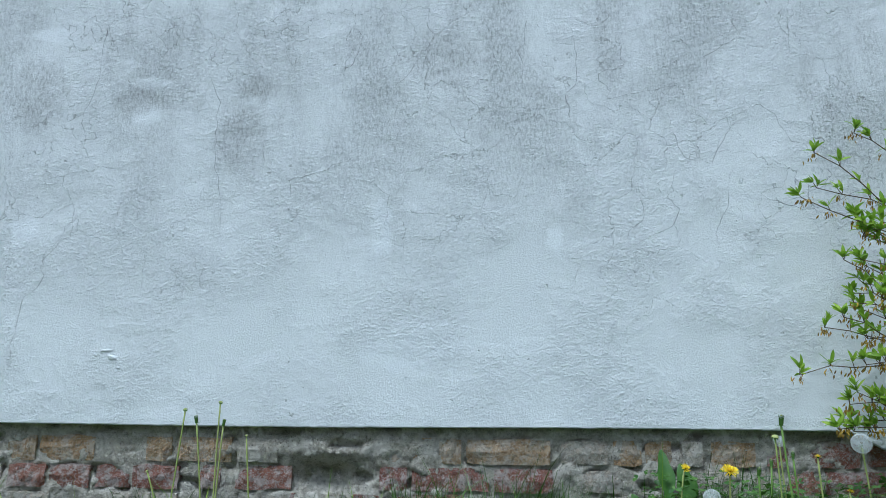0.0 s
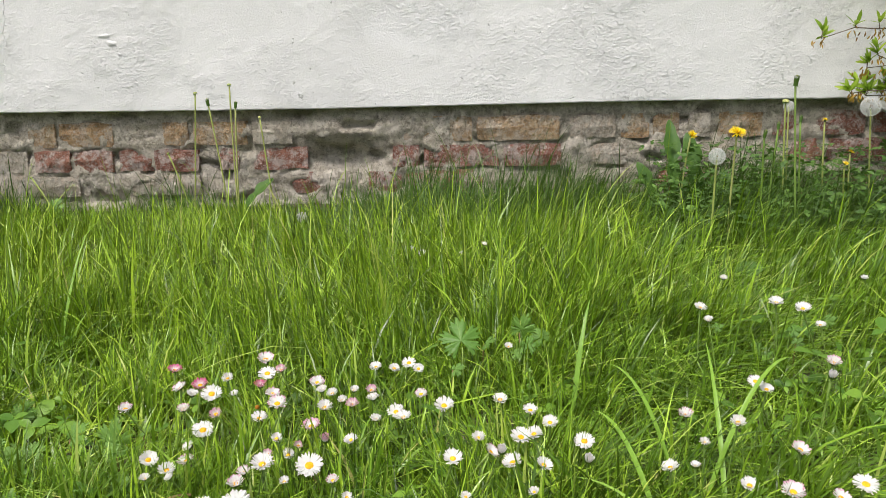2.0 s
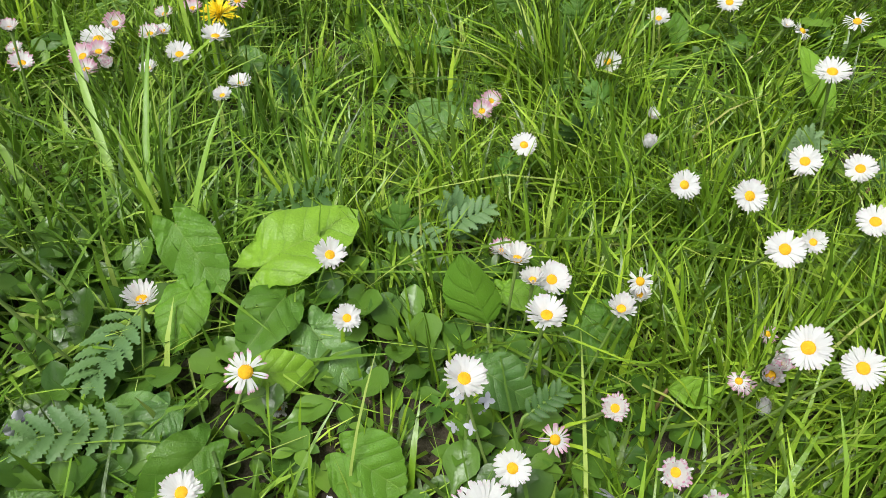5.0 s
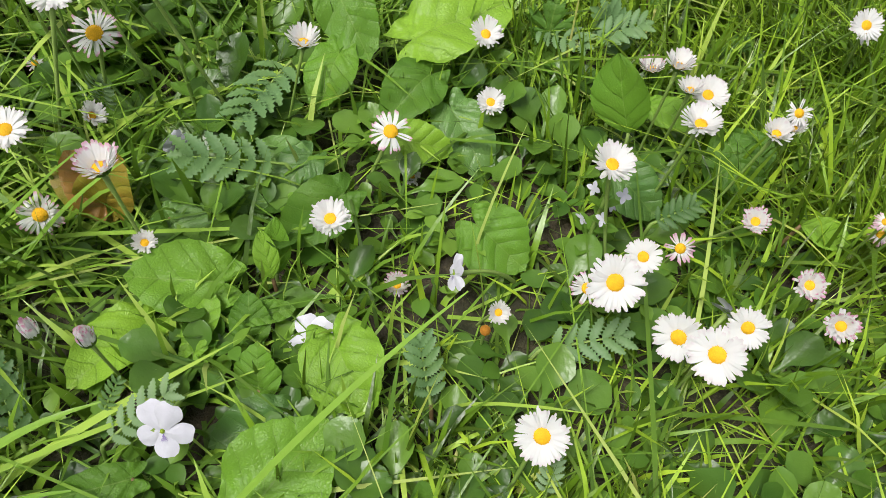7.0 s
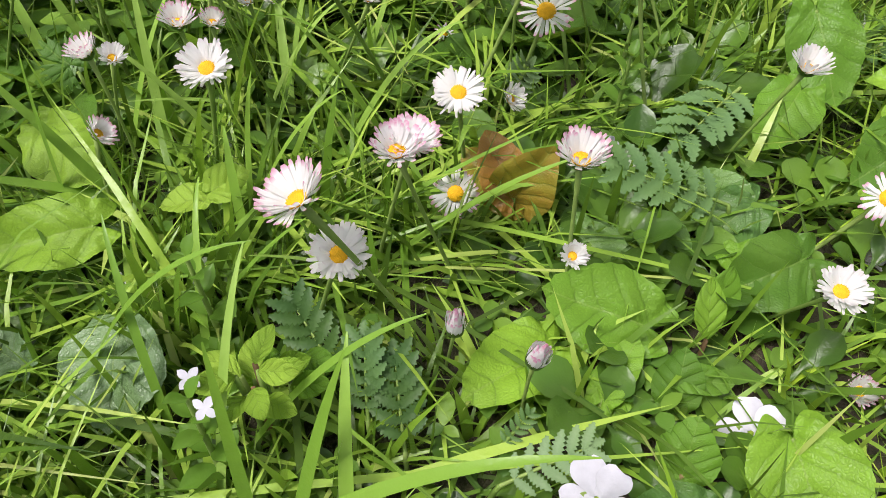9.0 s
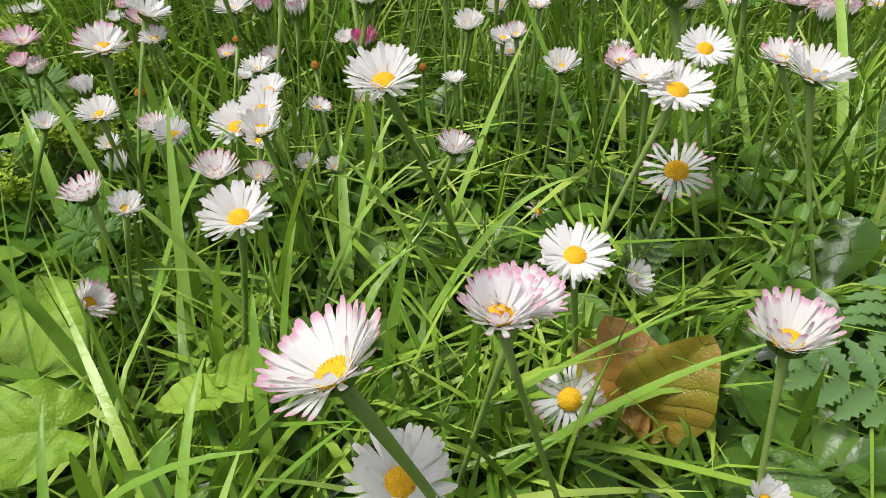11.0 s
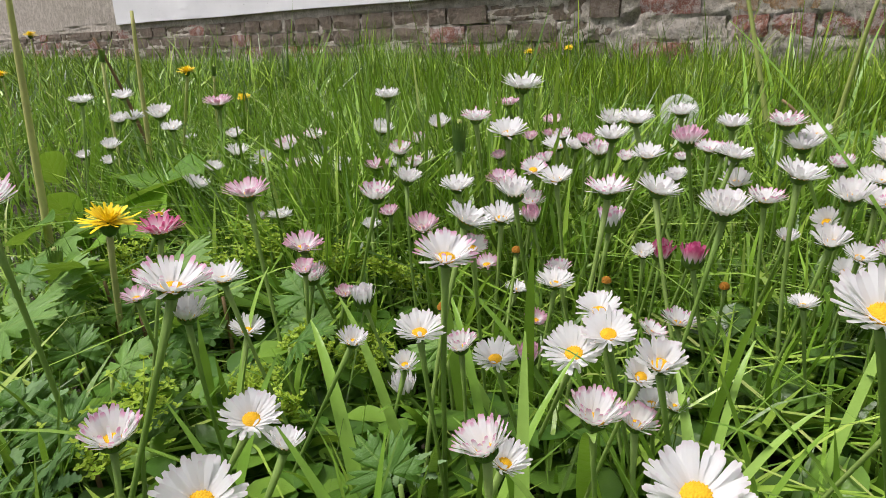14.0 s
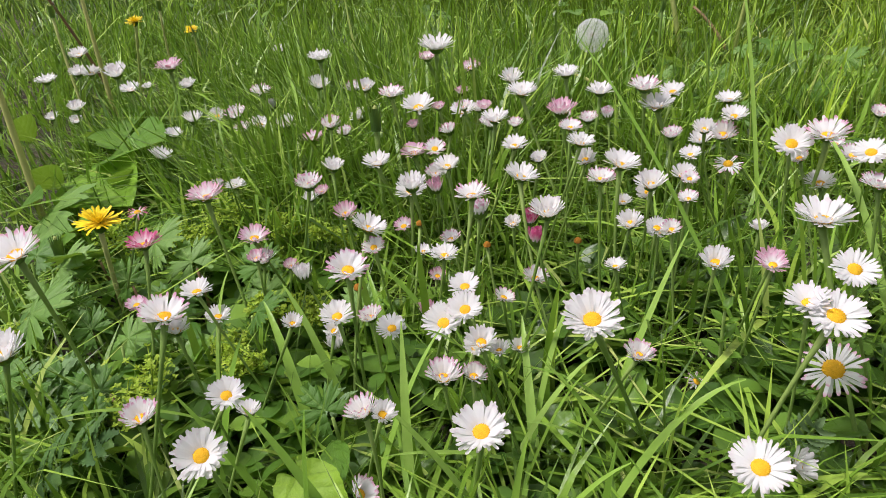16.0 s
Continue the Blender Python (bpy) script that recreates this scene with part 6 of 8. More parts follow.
daisy(0.258, 0.564, 0.066, 6.6, "saucer", "tipped", 20, -57)
daisy(0.281, 0.576, 0.069, 8.8, "open", "white", 16, -121)
daisy(0.249, 0.546, 0.064, 8.0, "saucer", "tipped", 19, -107)
daisy(0.156, 0.528, 0.065, 8.2, "open", "white", 28, -110)
daisy(0.178, 0.414, 0.082, 9.1, "open", "white", 16, -120)
daisy(0.235, 0.444, 0.075, 4.9, "ragged", "white", 15, -85)
daisy(0.186, 0.479, 0.071, 6.0, "ragged", "white", 30, -26)
daisy(0.322, 0.597, 0.079, 5.6, "saucer", "white", 5, -80)
daisy(-0.105, 1.394, 0.034, 9.2, "saucer", "white", 8, -56)
daisy(-0.083, 1.289, 0.054, 8.5, "saucer", "white", 17, -101)
daisy(-0.012, 1.262, 0.061, 5.5, "saucer", "white", 12, -94)
daisy(0.024, 1.318, 0.062, 6.2, "saucer", "white", 14, -31)
daisy(-0.420, 1.863, -0.010, 15.0, "closed", "white", 18, -85)
daisy(0.040, 0.837, 0.069, 4.9, "cup", "white", 19, -74)
daisy(0.518, 1.035, 0.081, 5.2, "cup", "white", 8, -152)
daisy(-0.446, 0.075, 0.124, 10.5, "saucer", "tipped", 14, -60)
daisy(-0.414, 0.054, 0.106, 8.0, "cup", "white", 10, -40)
daisy(-0.339, 0.079, 0.088, 8.0, "saucer", "white", 32, -30)


# single leaves: kind, foot, tip, width over length
leaf("heart", (-0.137, 0.156, 0.046), (-0.165, 0.146, 0.054), 0.95)
leaf("heart", (-0.157, 0.136, 0.042), (-0.168, 0.108, 0.048), 0.80)
leaf("heart", (-0.090, 0.143, 0.050), (-0.073, 0.122, 0.046), 1.10)
leaf("heart", (-0.096, 0.085, 0.046), (-0.083, 0.110, 0.058), 1.15)
leaf("heart", (-0.053, 0.199, 0.054), (-0.033, 0.190, 0.046), 1.25)
leaf("heart", (-0.138, 0.293, 0.076), (-0.118, 0.273, 0.058), 0.80)
leaf("heart", (-0.099, 0.282, 0.064), (-0.065, 0.308, 0.076), 0.85)
leaf("heart", (-0.089, 0.268, 0.058), (-0.100, 0.243, 0.058), 0.95)
leaf("heart", (-0.094, 0.234, 0.052), (-0.072, 0.238, 0.050), 0.85)
leaf("heart", (-0.106, 0.201, 0.052), (-0.121, 0.177, 0.050), 0.85)
leaf("heart", (-0.130, 0.271, 0.058), (-0.132, 0.246, 0.050), 0.90)
leaf("oval", (-0.003, 0.259, 0.056), (-0.016, 0.266, 0.086), 0.75)
leaf("heart", (0.038, 0.266, 0.054), (0.050, 0.250, 0.048), 1.40)
leaf("oval", (0.066, 0.232, 0.052), (0.087, 0.231, 0.050), 0.60)
leaf("heart", (-0.120, 0.140, 0.042), (-0.123, 0.149, 0.054), 1.00)
leaf("heart", (-0.110, 0.122, 0.042), (-0.113, 0.131, 0.054), 1.10)
leaf("oval", (-0.122, 0.168, 0.040), (-0.122, 0.176, 0.062), 0.50)
leaf("heart", (-0.135, 0.140, 0.042), (-0.137, 0.123, 0.042), 0.80)
leaf("dull", (-0.126, 0.219, 0.048), (-0.135, 0.200, 0.042), 0.95)
leaf("dull", (-0.077, 0.259, 0.050), (-0.056, 0.238, 0.040), 0.85)
leaf("heart", (0.004, 0.277, 0.056), (0.026, 0.271, 0.056), 0.60)
leaf("dull", (-0.005, 0.238, 0.052), (0.015, 0.231, 0.044), 1.00)
leaf("dull", (-0.078, 0.112, 0.042), (-0.064, 0.100, 0.042), 0.80)
leaf("dull", (-0.101, 0.116, 0.040), (-0.118, 0.101, 0.040), 0.90)
leaf("heart", (-0.135, 0.084, 0.046), (-0.154, 0.072, 0.048), 0.60)
leaf("dull", (-0.170, 0.180, 0.042), (-0.147, 0.173, 0.040), 0.80)
leaf("dull", (-0.254, 0.065, 0.056), (-0.243, 0.045, 0.050), 1.35)
leaf("heart", (-0.291, 0.087, 0.056), (-0.309, 0.062, 0.058), 0.80)
leaf("heart", (-0.338, 0.106, 0.056), (-0.312, 0.101, 0.052), 0.95)
leaf("heart", (-0.270, 0.117, 0.058), (-0.264, 0.127, 0.062), 1.10)
leaf("heart", (-0.271, 0.115, 0.056), (-0.281, 0.105, 0.056), 0.85)
leaf("oval", (-0.349, 0.128, 0.051), (-0.328, 0.114, 0.056), 0.50)
leaf("heart", (-0.124, 0.196, 0.046), (-0.105, 0.193, 0.050), 0.85)
leaf("dull", (-0.144, 0.217, 0.046), (-0.122, 0.214, 0.044), 1.00)
leaf("dull", (-0.277, 0.046, 0.046), (-0.294, 0.044, 0.048), 0.80)
leaf("dull", (-0.151, 0.197, 0.042), (-0.136, 0.192, 0.040), 0.90)
leaf("dull", (-0.153, 0.188, 0.040), (-0.164, 0.190, 0.040), 0.70)
leaf("oval", (-0.120, 0.162, 0.046), (-0.126, 0.171, 0.061), 0.50)
leaf("heart", (-0.141, 0.159, 0.042), (-0.147, 0.142, 0.048), 0.70)
leaf("heart", (-0.137, 0.130, 0.042), (-0.137, 0.148, 0.050), 0.50)
leaf("heart", (-0.123, 0.145, 0.046), (-0.109, 0.152, 0.048), 0.60)
leaf("oval", (0.199, 0.433, 0.036), (0.182, 0.458, 0.074), 0.42)
leaf("oval", (0.123, 0.505, 0.041), (0.122, 0.520, 0.063), 0.55)
leaf("dull", (-0.012, 0.439, 0.036), (-0.014, 0.466, 0.040), 1.00)
leaf("dull", (-0.023, 0.423, 0.036), (-0.050, 0.442, 0.040), 0.80)
leaf("heart", (0.064, 0.303, 0.036), (0.066, 0.306, 0.046), 1.00)
leaf("dull", (-0.193, 0.485, 0.036), (-0.171, 0.497, 0.046), 0.60)
leaf("oval", (-0.209, 0.512, 0.041), (-0.213, 0.523, 0.058), 0.55)
leaf("dull", (-0.146, 0.485, 0.036), (-0.167, 0.497, 0.046), 0.60)
leaf("lobed", (0.058, 0.532, 0.048), (0.058, 0.536, 0.072), 1.30)
leaf("lobed", (-0.010, 0.876, 0.053), (-0.018, 0.907, 0.083), 1.60)
leaf("lobed", (0.058, 0.919, 0.053), (0.068, 0.918, 0.077), 2.00)
leaf("lobed", (-0.308, 0.654, 0.053), (-0.302, 0.655, 0.083), 1.40)
leaf("lobed", (-0.333, 0.549, 0.053), (-0.328, 0.551, 0.077), 1.80)
leaf("lobed", (-0.265, 0.534, 0.053), (-0.263, 0.540, 0.077), 1.80)
leaf("lobed", (-0.044, 0.315, 0.050), (-0.044, 0.316, 0.072), 2.00)
leaf("lobed", (0.012, 0.547, 0.050), (0.010, 0.550, 0.072), 1.40)
leaf("lobed", (-1.143, 2.014, -0.002), (-1.128, 2.030, 0.032), 2.00)
leaf("lobed", (-0.503, 1.680, -0.030), (-0.503, 1.691, -0.005), 1.80)
leaf("lobed", (-0.480, 1.814, -0.030), (-0.476, 1.823, -0.010), 2.00)
leaf("lobed", (0.146, 1.447, -0.020), (0.146, 1.458, 0.005), 1.80)
leaf("lobed", (0.237, 1.295, -0.020), (0.234, 1.304, 0.000), 1.80)
leaf("lobed", (0.215, 1.443, -0.020), (0.215, 1.449, -0.005), 1.80)
leaf("lobed", (0.464, 1.205, -0.010), (0.469, 1.216, 0.014), 2.20)
leaf("lobed", (0.657, 2.018, -0.030), (0.672, 2.030, 0.085), 2.00)
leaf("lobed", (0.761, 2.015, -0.030), (0.775, 2.030, 0.057), 2.00)
leaf("lobed", (-0.445, 0.739, 0.032), (-0.442, 0.749, 0.057), 1.60)
leaf("lobed", (-0.353, 0.573, 0.042), (-0.350, 0.581, 0.062), 1.80)
leaf("lobed", (-0.302, 0.580, 0.042), (-0.296, 0.587, 0.059), 1.80)
leaf("lobed", (-0.272, 0.596, 0.042), (-0.274, 0.604, 0.063), 1.50)
leaf("yellow", (0.040, 0.489, 0.041), (0.061, 0.475, 0.044), 0.75)
leaf("yellow", (0.017, 0.483, 0.038), (0.038, 0.480, 0.036), 0.40)
leaf("yellow", (0.066, 0.636, 0.030), (0.085, 0.638, 0.034), 0.70)
leaf("russet", (-0.195, 0.178, 0.046), (-0.210, 0.185, 0.064), 0.80)
leaf("russet", (-0.194, 0.178, 0.046), (-0.186, 0.179, 0.068), 1.00)
leaf("russet", (-0.196, 0.179, 0.042), (-0.214, 0.178, 0.058), 0.70)
leaf("lobed", (-0.540, 0.127, 0.068), (-0.530, 0.103, 0.092), 1.20)
leaf("lobed", (-0.517, 0.105, 0.058), (-0.529, 0.101, 0.071), 1.20)
leaf("lobed", (-0.533, 0.151, 0.068), (-0.502, 0.158, 0.081), 1.00)
leaf("lobed", (-0.481, 0.136, 0.058), (-0.474, 0.125, 0.076), 1.20)
leaf("lobed", (-0.676, 0.145, 0.056), (-0.601, 0.117, 0.066), 1.20)
leaf("lobed", (-0.546, 0.105, 0.068), (-0.526, 0.123, 0.086), 1.20)
leaf("lobed", (-0.523, 0.081, 0.063), (-0.489, 0.095, 0.082), 1.20)
leaf("dand", (-0.836, 0.295, 0.051), (-0.734, 0.215, 0.091), 0.45)
leaf("dand", (-0.801, 0.241, 0.051), (-0.779, 0.211, 0.076), 0.40)
leaf("dand", (-0.722, 0.297, 0.051), (-0.740, 0.272, 0.066), 0.35)
leaf("dand", (-0.598, 0.117, 0.051), (-0.576, 0.124, 0.076), 0.50)
leaf("dand", (-0.460, 0.624, 0.036), (-0.462, 0.578, 0.086), 0.30)
leaf("dand", (0.537, 1.995, -0.030), (0.539, 2.030, 0.215), 0.22)
leaf("dand", (0.514, 2.015, -0.030), (0.454, 2.030, 0.103), 0.30)
leaf("dand", (0.614, 2.006, -0.030), (0.578, 2.030, 0.178), 0.30)
leaf("dand", (-0.629, 2.016, -0.030), (-0.551, 2.030, 0.084), 0.40)
leaf("dull", (0.485, 1.371, -0.010), (0.526, 1.378, 0.003), 1.00)
leaf("dull", (0.677, 1.398, -0.010), (0.749, 1.406, 0.002), 0.60)
leaf("dull", (0.569, 1.405, -0.010), (0.600, 1.416, 0.013), 0.80)
leaf("silver", (-0.149, 0.262, 0.057), (-0.157, 0.227, 0.059), 0.55)
leaf("silver", (-0.133, 0.211, 0.051), (-0.168, 0.197, 0.063), 0.42)
leaf("silver", (-0.053, 0.130, 0.045), (-0.061, 0.146, 0.057), 0.50)
leaf("silver", (-0.021, 0.159, 0.045), (0.005, 0.166, 0.055), 0.42)
leaf("silver", (0.010, 0.217, 0.053), (0.024, 0.224, 0.061), 0.50)
leaf("silver", (-0.025, 0.319, 0.051), (-0.003, 0.326, 0.061), 0.50)
leaf("silver", (-0.052, 0.320, 0.051), (-0.028, 0.305, 0.061), 0.40)
leaf("silver", (-0.148, 0.091, 0.047), (-0.133, 0.110, 0.057), 0.40)
leaf("silver", (-0.012, 0.110, 0.045), (-0.012, 0.119, 0.055), 0.50)
leaf("silver", (-0.200, 0.092, 0.047), (-0.221, 0.098, 0.061), 0.50)
leaf("silver", (-0.187, 0.087, 0.045), (-0.199, 0.101, 0.059), 0.50)
leaf("silver", (-0.174, 0.086, 0.043), (-0.189, 0.102, 0.057), 0.50)
leaf("silver", (-0.153, 0.100, 0.047), (-0.150, 0.109, 0.055), 0.40)
leaf("silver", (-0.008, 0.323, 0.041), (-0.020, 0.329, 0.061), 0.60)
leaf("silver", (-0.116, 0.436, 0.041), (-0.124, 0.439, 0.061), 0.60)
leaf("silver", (0.053, 0.397, 0.041), (0.045, 0.388, 0.061), 0.80)
leaf("silver", (0.154, 0.381, 0.046), (0.165, 0.383, 0.061), 0.80)
leaf("silver", (0.193, 0.363, 0.046), (0.210, 0.368, 0.061), 0.60)
leaf("silver", (-0.122, 0.333, 0.041), (-0.084, 0.330, 0.066), 0.40)
leaf("silver", (-0.433, 0.047, 0.041), (-0.408, 0.067, 0.066), 0.50)
leaf("silver", (-0.501, 0.060, 0.041), (-0.452, 0.072, 0.061), 0.50)
leaf("silver", (-0.224, 0.230, 0.041), (-0.217, 0.223, 0.061), 0.50)
leaf("silver", (-0.439, 0.107, 0.046), (-0.427, 0.106, 0.061), 0.80)
leaf("silver", (-0.382, 0.145, 0.041), (-0.357, 0.142, 0.056), 0.40)
leaf("lobed", (-0.551, 0.110, 0.060), (-0.549, 0.130, 0.076), 1.30)
leaf("lobed", (-0.582, 0.105, 0.063), (-0.591, 0.126, 0.076), 1.30)
leaf("lobed", (-0.512, 0.130, 0.060), (-0.531, 0.126, 0.073), 1.30)
leaf("lobed", (-0.517, 0.072, 0.058), (-0.516, 0.091, 0.071), 1.30)
leaf("lobed", (-0.486, 0.100, 0.058), (-0.500, 0.096, 0.071), 1.30)
leaf("lobed", (-0.467, 0.103, 0.058), (-0.466, 0.121, 0.071), 1.20)
leaf("lobed", (-0.460, 0.078, 0.056), (-0.478, 0.072, 0.067), 1.30)
leaf("lobed", (-0.482, 0.054, 0.058), (-0.483, 0.071, 0.069), 1.30)
leaf("lobed", (-0.471, 0.133, 0.058), (-0.492, 0.131, 0.071), 1.20)
leaf("lobed", (-0.523, 0.095, 0.062), (-0.545, 0.091, 0.073), 1.20)
leaf("lobed", (-0.494, 0.157, 0.063), (-0.517, 0.158, 0.076), 1.20)
leaf("lobed", (-0.458, 0.175, 0.063), (-0.479, 0.176, 0.076), 1.20)
leaf("lobed", (-0.354, 0.133, 0.056), (-0.370, 0.130, 0.067), 1.20)
leaf("lobed", (-0.392, 0.185, 0.060), (-0.408, 0.183, 0.071), 1.20)
leaf("oval", (-0.732, 0.210, 0.056), (-0.647, 0.217, 0.094), 0.60)
leaf("oval", (-0.720, 0.169, 0.051), (-0.701, 0.151, 0.081), 0.55)
leaf("oval", (-0.733, 0.191, 0.051), (-0.624, 0.174, 0.071), 0.55)
leaf("oval", (-0.664, 0.202, 0.051), (-0.649, 0.183, 0.076), 0.60)
leaf("oval", (-0.654, 0.155, 0.051), (-0.658, 0.144, 0.071), 0.60)
leaf("oval", (-0.851, 0.196, 0.056), (-0.819, 0.180, 0.091), 0.50)
leaf("oval", (-0.628, 0.138, 0.051), (-0.588, 0.141, 0.076), 0.60)
leaf("oval", (-0.701, 0.131, 0.051), (-0.657, 0.136, 0.076), 0.60)
leaf("heart", (-0.209, 0.025, 0.056), (-0.224, 0.025, 0.061), 0.95)
leaf("heart", (-0.203, 0.028, 0.054), (-0.195, 0.040, 0.058), 0.80)
leaf("oval", (-0.211, 0.076, 0.056), (-0.217, 0.074, 0.062), 0.62)
leaf("oval", (-0.212, 0.080, 0.056), (-0.204, 0.086, 0.064), 0.62)
leaf("oval", (-0.206, 0.080, 0.056), (-0.196, 0.084, 0.062), 0.62)
leaf("oval", (-0.218, 0.078, 0.058), (-0.211, 0.082, 0.066), 0.62)
leaf("oval", (-0.209, 0.089, 0.056), (-0.198, 0.089, 0.061), 0.60)
leaf("oval", (-0.212, 0.073, 0.054), (-0.203, 0.071, 0.058), 0.60)
for k in range(9):
    turn, rise = 2.4 * k, 0.062 + 0.0016 * k
    leaf("nettle", (-0.209 + 0.003 * math.cos(turn), 0.072 + 0.003 * math.sin(turn), rise), (-0.209 + 0.013 * math.cos(turn), 0.072 + 0.013 * math.sin(turn), rise + 0.004), 0.62)

# buttercup leaves that stand in loose patches: stretch of the lawn, how many, height
for x0, x1, y0, y1, count, low, high in ((-0.46, -0.28, 0.50, 0.70, 20, 0.026, 0.050), (-0.06, 0.10, 0.84, 0.96, 6, 0.050, 0.070), (0.30, 0.50, 0.92, 1.20, 14, 0.040, 0.070), (-0.06, 0.16, 0.32, 0.56, 8, 0.018, 0.032),
                                         (0.45, 1.10, 1.60, 1.95, 22, 0.06, 0.13), (-0.62, -0.40, 0.06, 0.20, 12, 0.020, 0.045)):
    for _ in range(count):
        x, y, rise = sown.uniform(x0, x1), sown.uniform(y0, y1), sown.uniform(low, high)
        size, turn = sown.uniform(0.014, 0.024), sown.uniform(0, 2 * math.pi)
        z = ground_z(x, y) + rise
        leaf("lobed", (x, y, z - 0.006), (x + 0.8 * size * math.cos(turn), y + 0.8 * size * math.sin(turn), z + sown.uniform(0.0, 0.012)), 1.3)


# ---- violets, dandelions, herbs, blades and stalks, each at its place ----
violet(-0.126, 0.096, 0.061, 0.0168, 46, -75, 6)
violet(-0.099, 0.143, 0.043, 0.0162, 30, -70, -14)
violet(-0.056, 0.174, 0.057, 0.012, 62, -150, 20)
violet(-0.163, 0.073, 0.040, 0.016, 70, 120, 10)
violet(-0.176, 0.207, 0.055, 0.010, 80, -40, 90)
violet(0.040, 0.187, 0.052, 0.013, 60, 60, 0)

dandelion(-0.179, 0.508, 0.064, 0.0125, 10, -60, "flower", (0.0, 0.02))
dandelion(-0.512, 0.125, 0.098, 0.0115, 12, 20, "flower", (0.01, 0.0))
dandelion(-0.848, 0.312, 0.133, 0.0085, 6, 0, "flower", (0.03, 0.01))
dandelion(-0.959, 0.420, 0.095, 0.0085, 20, -40, "flower", (-0.01, 0.0))
dandelion(-1.883, 0.458, 0.175, 0.014, 10, 0, "flower")
dandelion(-1.35, 1.35, 0.085, 0.013, 20, -90, "flower")
dandelion(-1.20, 1.30, 0.095, 0.011, 20, -90, "flower")
dandelion(-1.45, 0.30, 0.12, 0.010, 10, -40, "flower")
dandelion(-0.461, 0.261, 0.116, 0.0075, 4, 60, "bud", (0.0, 0.005), STEM)
dandelion(-0.56, 0.115, 0.075, 0.007, 8, 30, "bud", (0.0, 0.0), STEM)
dandelion(-0.90, 0.262, 0.150, 0.006, 10, 30, "bud", (-0.03, 0.01), PALE_STEM)
dandelion(-0.98, 0.40, 0.125, 0.006, 10, 30, "bud", (0.01, 0.0), PALE_STEM)
dandelion(-0.532, 0.575, 0.085, 0.0148, 10, -60, "clock", (0.005, 0.0))
dandelion(-0.500, 0.640, 0.100, 0.006, 10, 30, "bud", (0.0, 0.0), STEM)

# at the foot of the wall
dandelion(0.565, 1.657, 0.212, 0.0190, 25, -90, "flower", (0.0, -0.01))
dandelion(0.545, 1.90, 0.185, 0.0130, 40, -60, "flower", (0.02, 0.0))
dandelion(0.493, 1.560, 0.176, 0.0165, 10, -90, "clock")
dandelion(0.991, 1.95, 0.242, 0.0240, 10, -90, "clock", (-0.03, 0.0))
dandelion(0.779, 1.92, 0.248, 0.0130, 10, -60, "clock", (-0.02, 0.0))
dandelion(0.745, 1.86, 0.263, 0.0120, 10, -60, "bald", (-0.02, 0.0))
dandelion(0.665, 1.632, 0.318, 0.0120, 6, -60, "bud", (-0.03, 0.01), STEM)
dandelion(0.660, 1.75, 0.20, 0.0100, 10, -60, "bud", (-0.01, 0.0), STEM)
dandelion(0.700, 1.78, 0.215, 0.0090, 10, 60, "bud", (0.01, 0.0), STEM)
dandelion(0.775, 1.84, 0.225, 0.0090, 10, 60, "bud", (-0.02, 0.0), STEM)
dandelion(-0.728, 2.05, 0.302, 0.0085, 8, 200, "bald", (0.03, 0.02))
dandelion(-0.634, 2.05, 0.322, 0.0085, 8, 20, "bald", (0.0, 0.02))
dandelion(-0.697, 2.05, 0.278, 0.0110, 8, 200, "bud", (-0.04, 0.02))
dandelion(-0.622, 2.05, 0.270, 0.0100, 8, 20, "bud", (0.01, 0.02))
dandelion(-0.560, 2.05, 0.236, 0.0065, 14, -60, "bald", (-0.03, 0.02))
dandelion(-0.82, 2.05, 0.143, 0.0060, 30, 200, "bald", (-0.06, 0.02))
dandelion(-1.18, 2.0, 0.09, 0.0060, 30, 200, "bald", (-0.08, 0.02))
dandelion(0.86, 1.9, 0.215, 0.0085, 12, -60, "flower", (-0.02, 0.0))
dandelion(0.92, 1.88, 0.14, 0.0080, 30, -60, "flower", (-0.02, 0.0))
dandelion(0.90, 1.86, 0.115, 0.0080, 30, -60, "flower", (-0.02, 0.0))

speedwell(-0.238, 0.084, 0.084, 0)
speedwell(-0.209, 0.054, 0.082, 2, 4, 120)
speedwell(-0.012, 0.208, 0.070, 5, 6, 60)
speedwell(-0.262, 0.255, 0.072, 0)
speedwell(-0.184, 0.236, 0.072, 0)
speedwell(-0.195, 0.266, 0.066, 0)
speedwell(-0.185, 0.258, 0.062, 0, 8, 40)
speedwell(-0.208, 0.335, 0.068, 0)
speedwell(-0.235, 0.320, 0.060, 0)
speedwell(-0.226, 0.080, 0.052, 0, 12, 200)
speedwell(-0.246, 0.085, 0.050, 0, 12, 20)
speedwell(0.05, 0.76, 0.05, 0)
speedwell(0.06, 0.80, 0.055, 0)
speedwell(-0.40, 0.74, 0.06, 0)
speedwell(-0.35, 0.60, 0.06, 0)
speedwell(0.10, 0.36, 0.055, 0)
speedwell(0.045, 0.41, 0.05, 0)
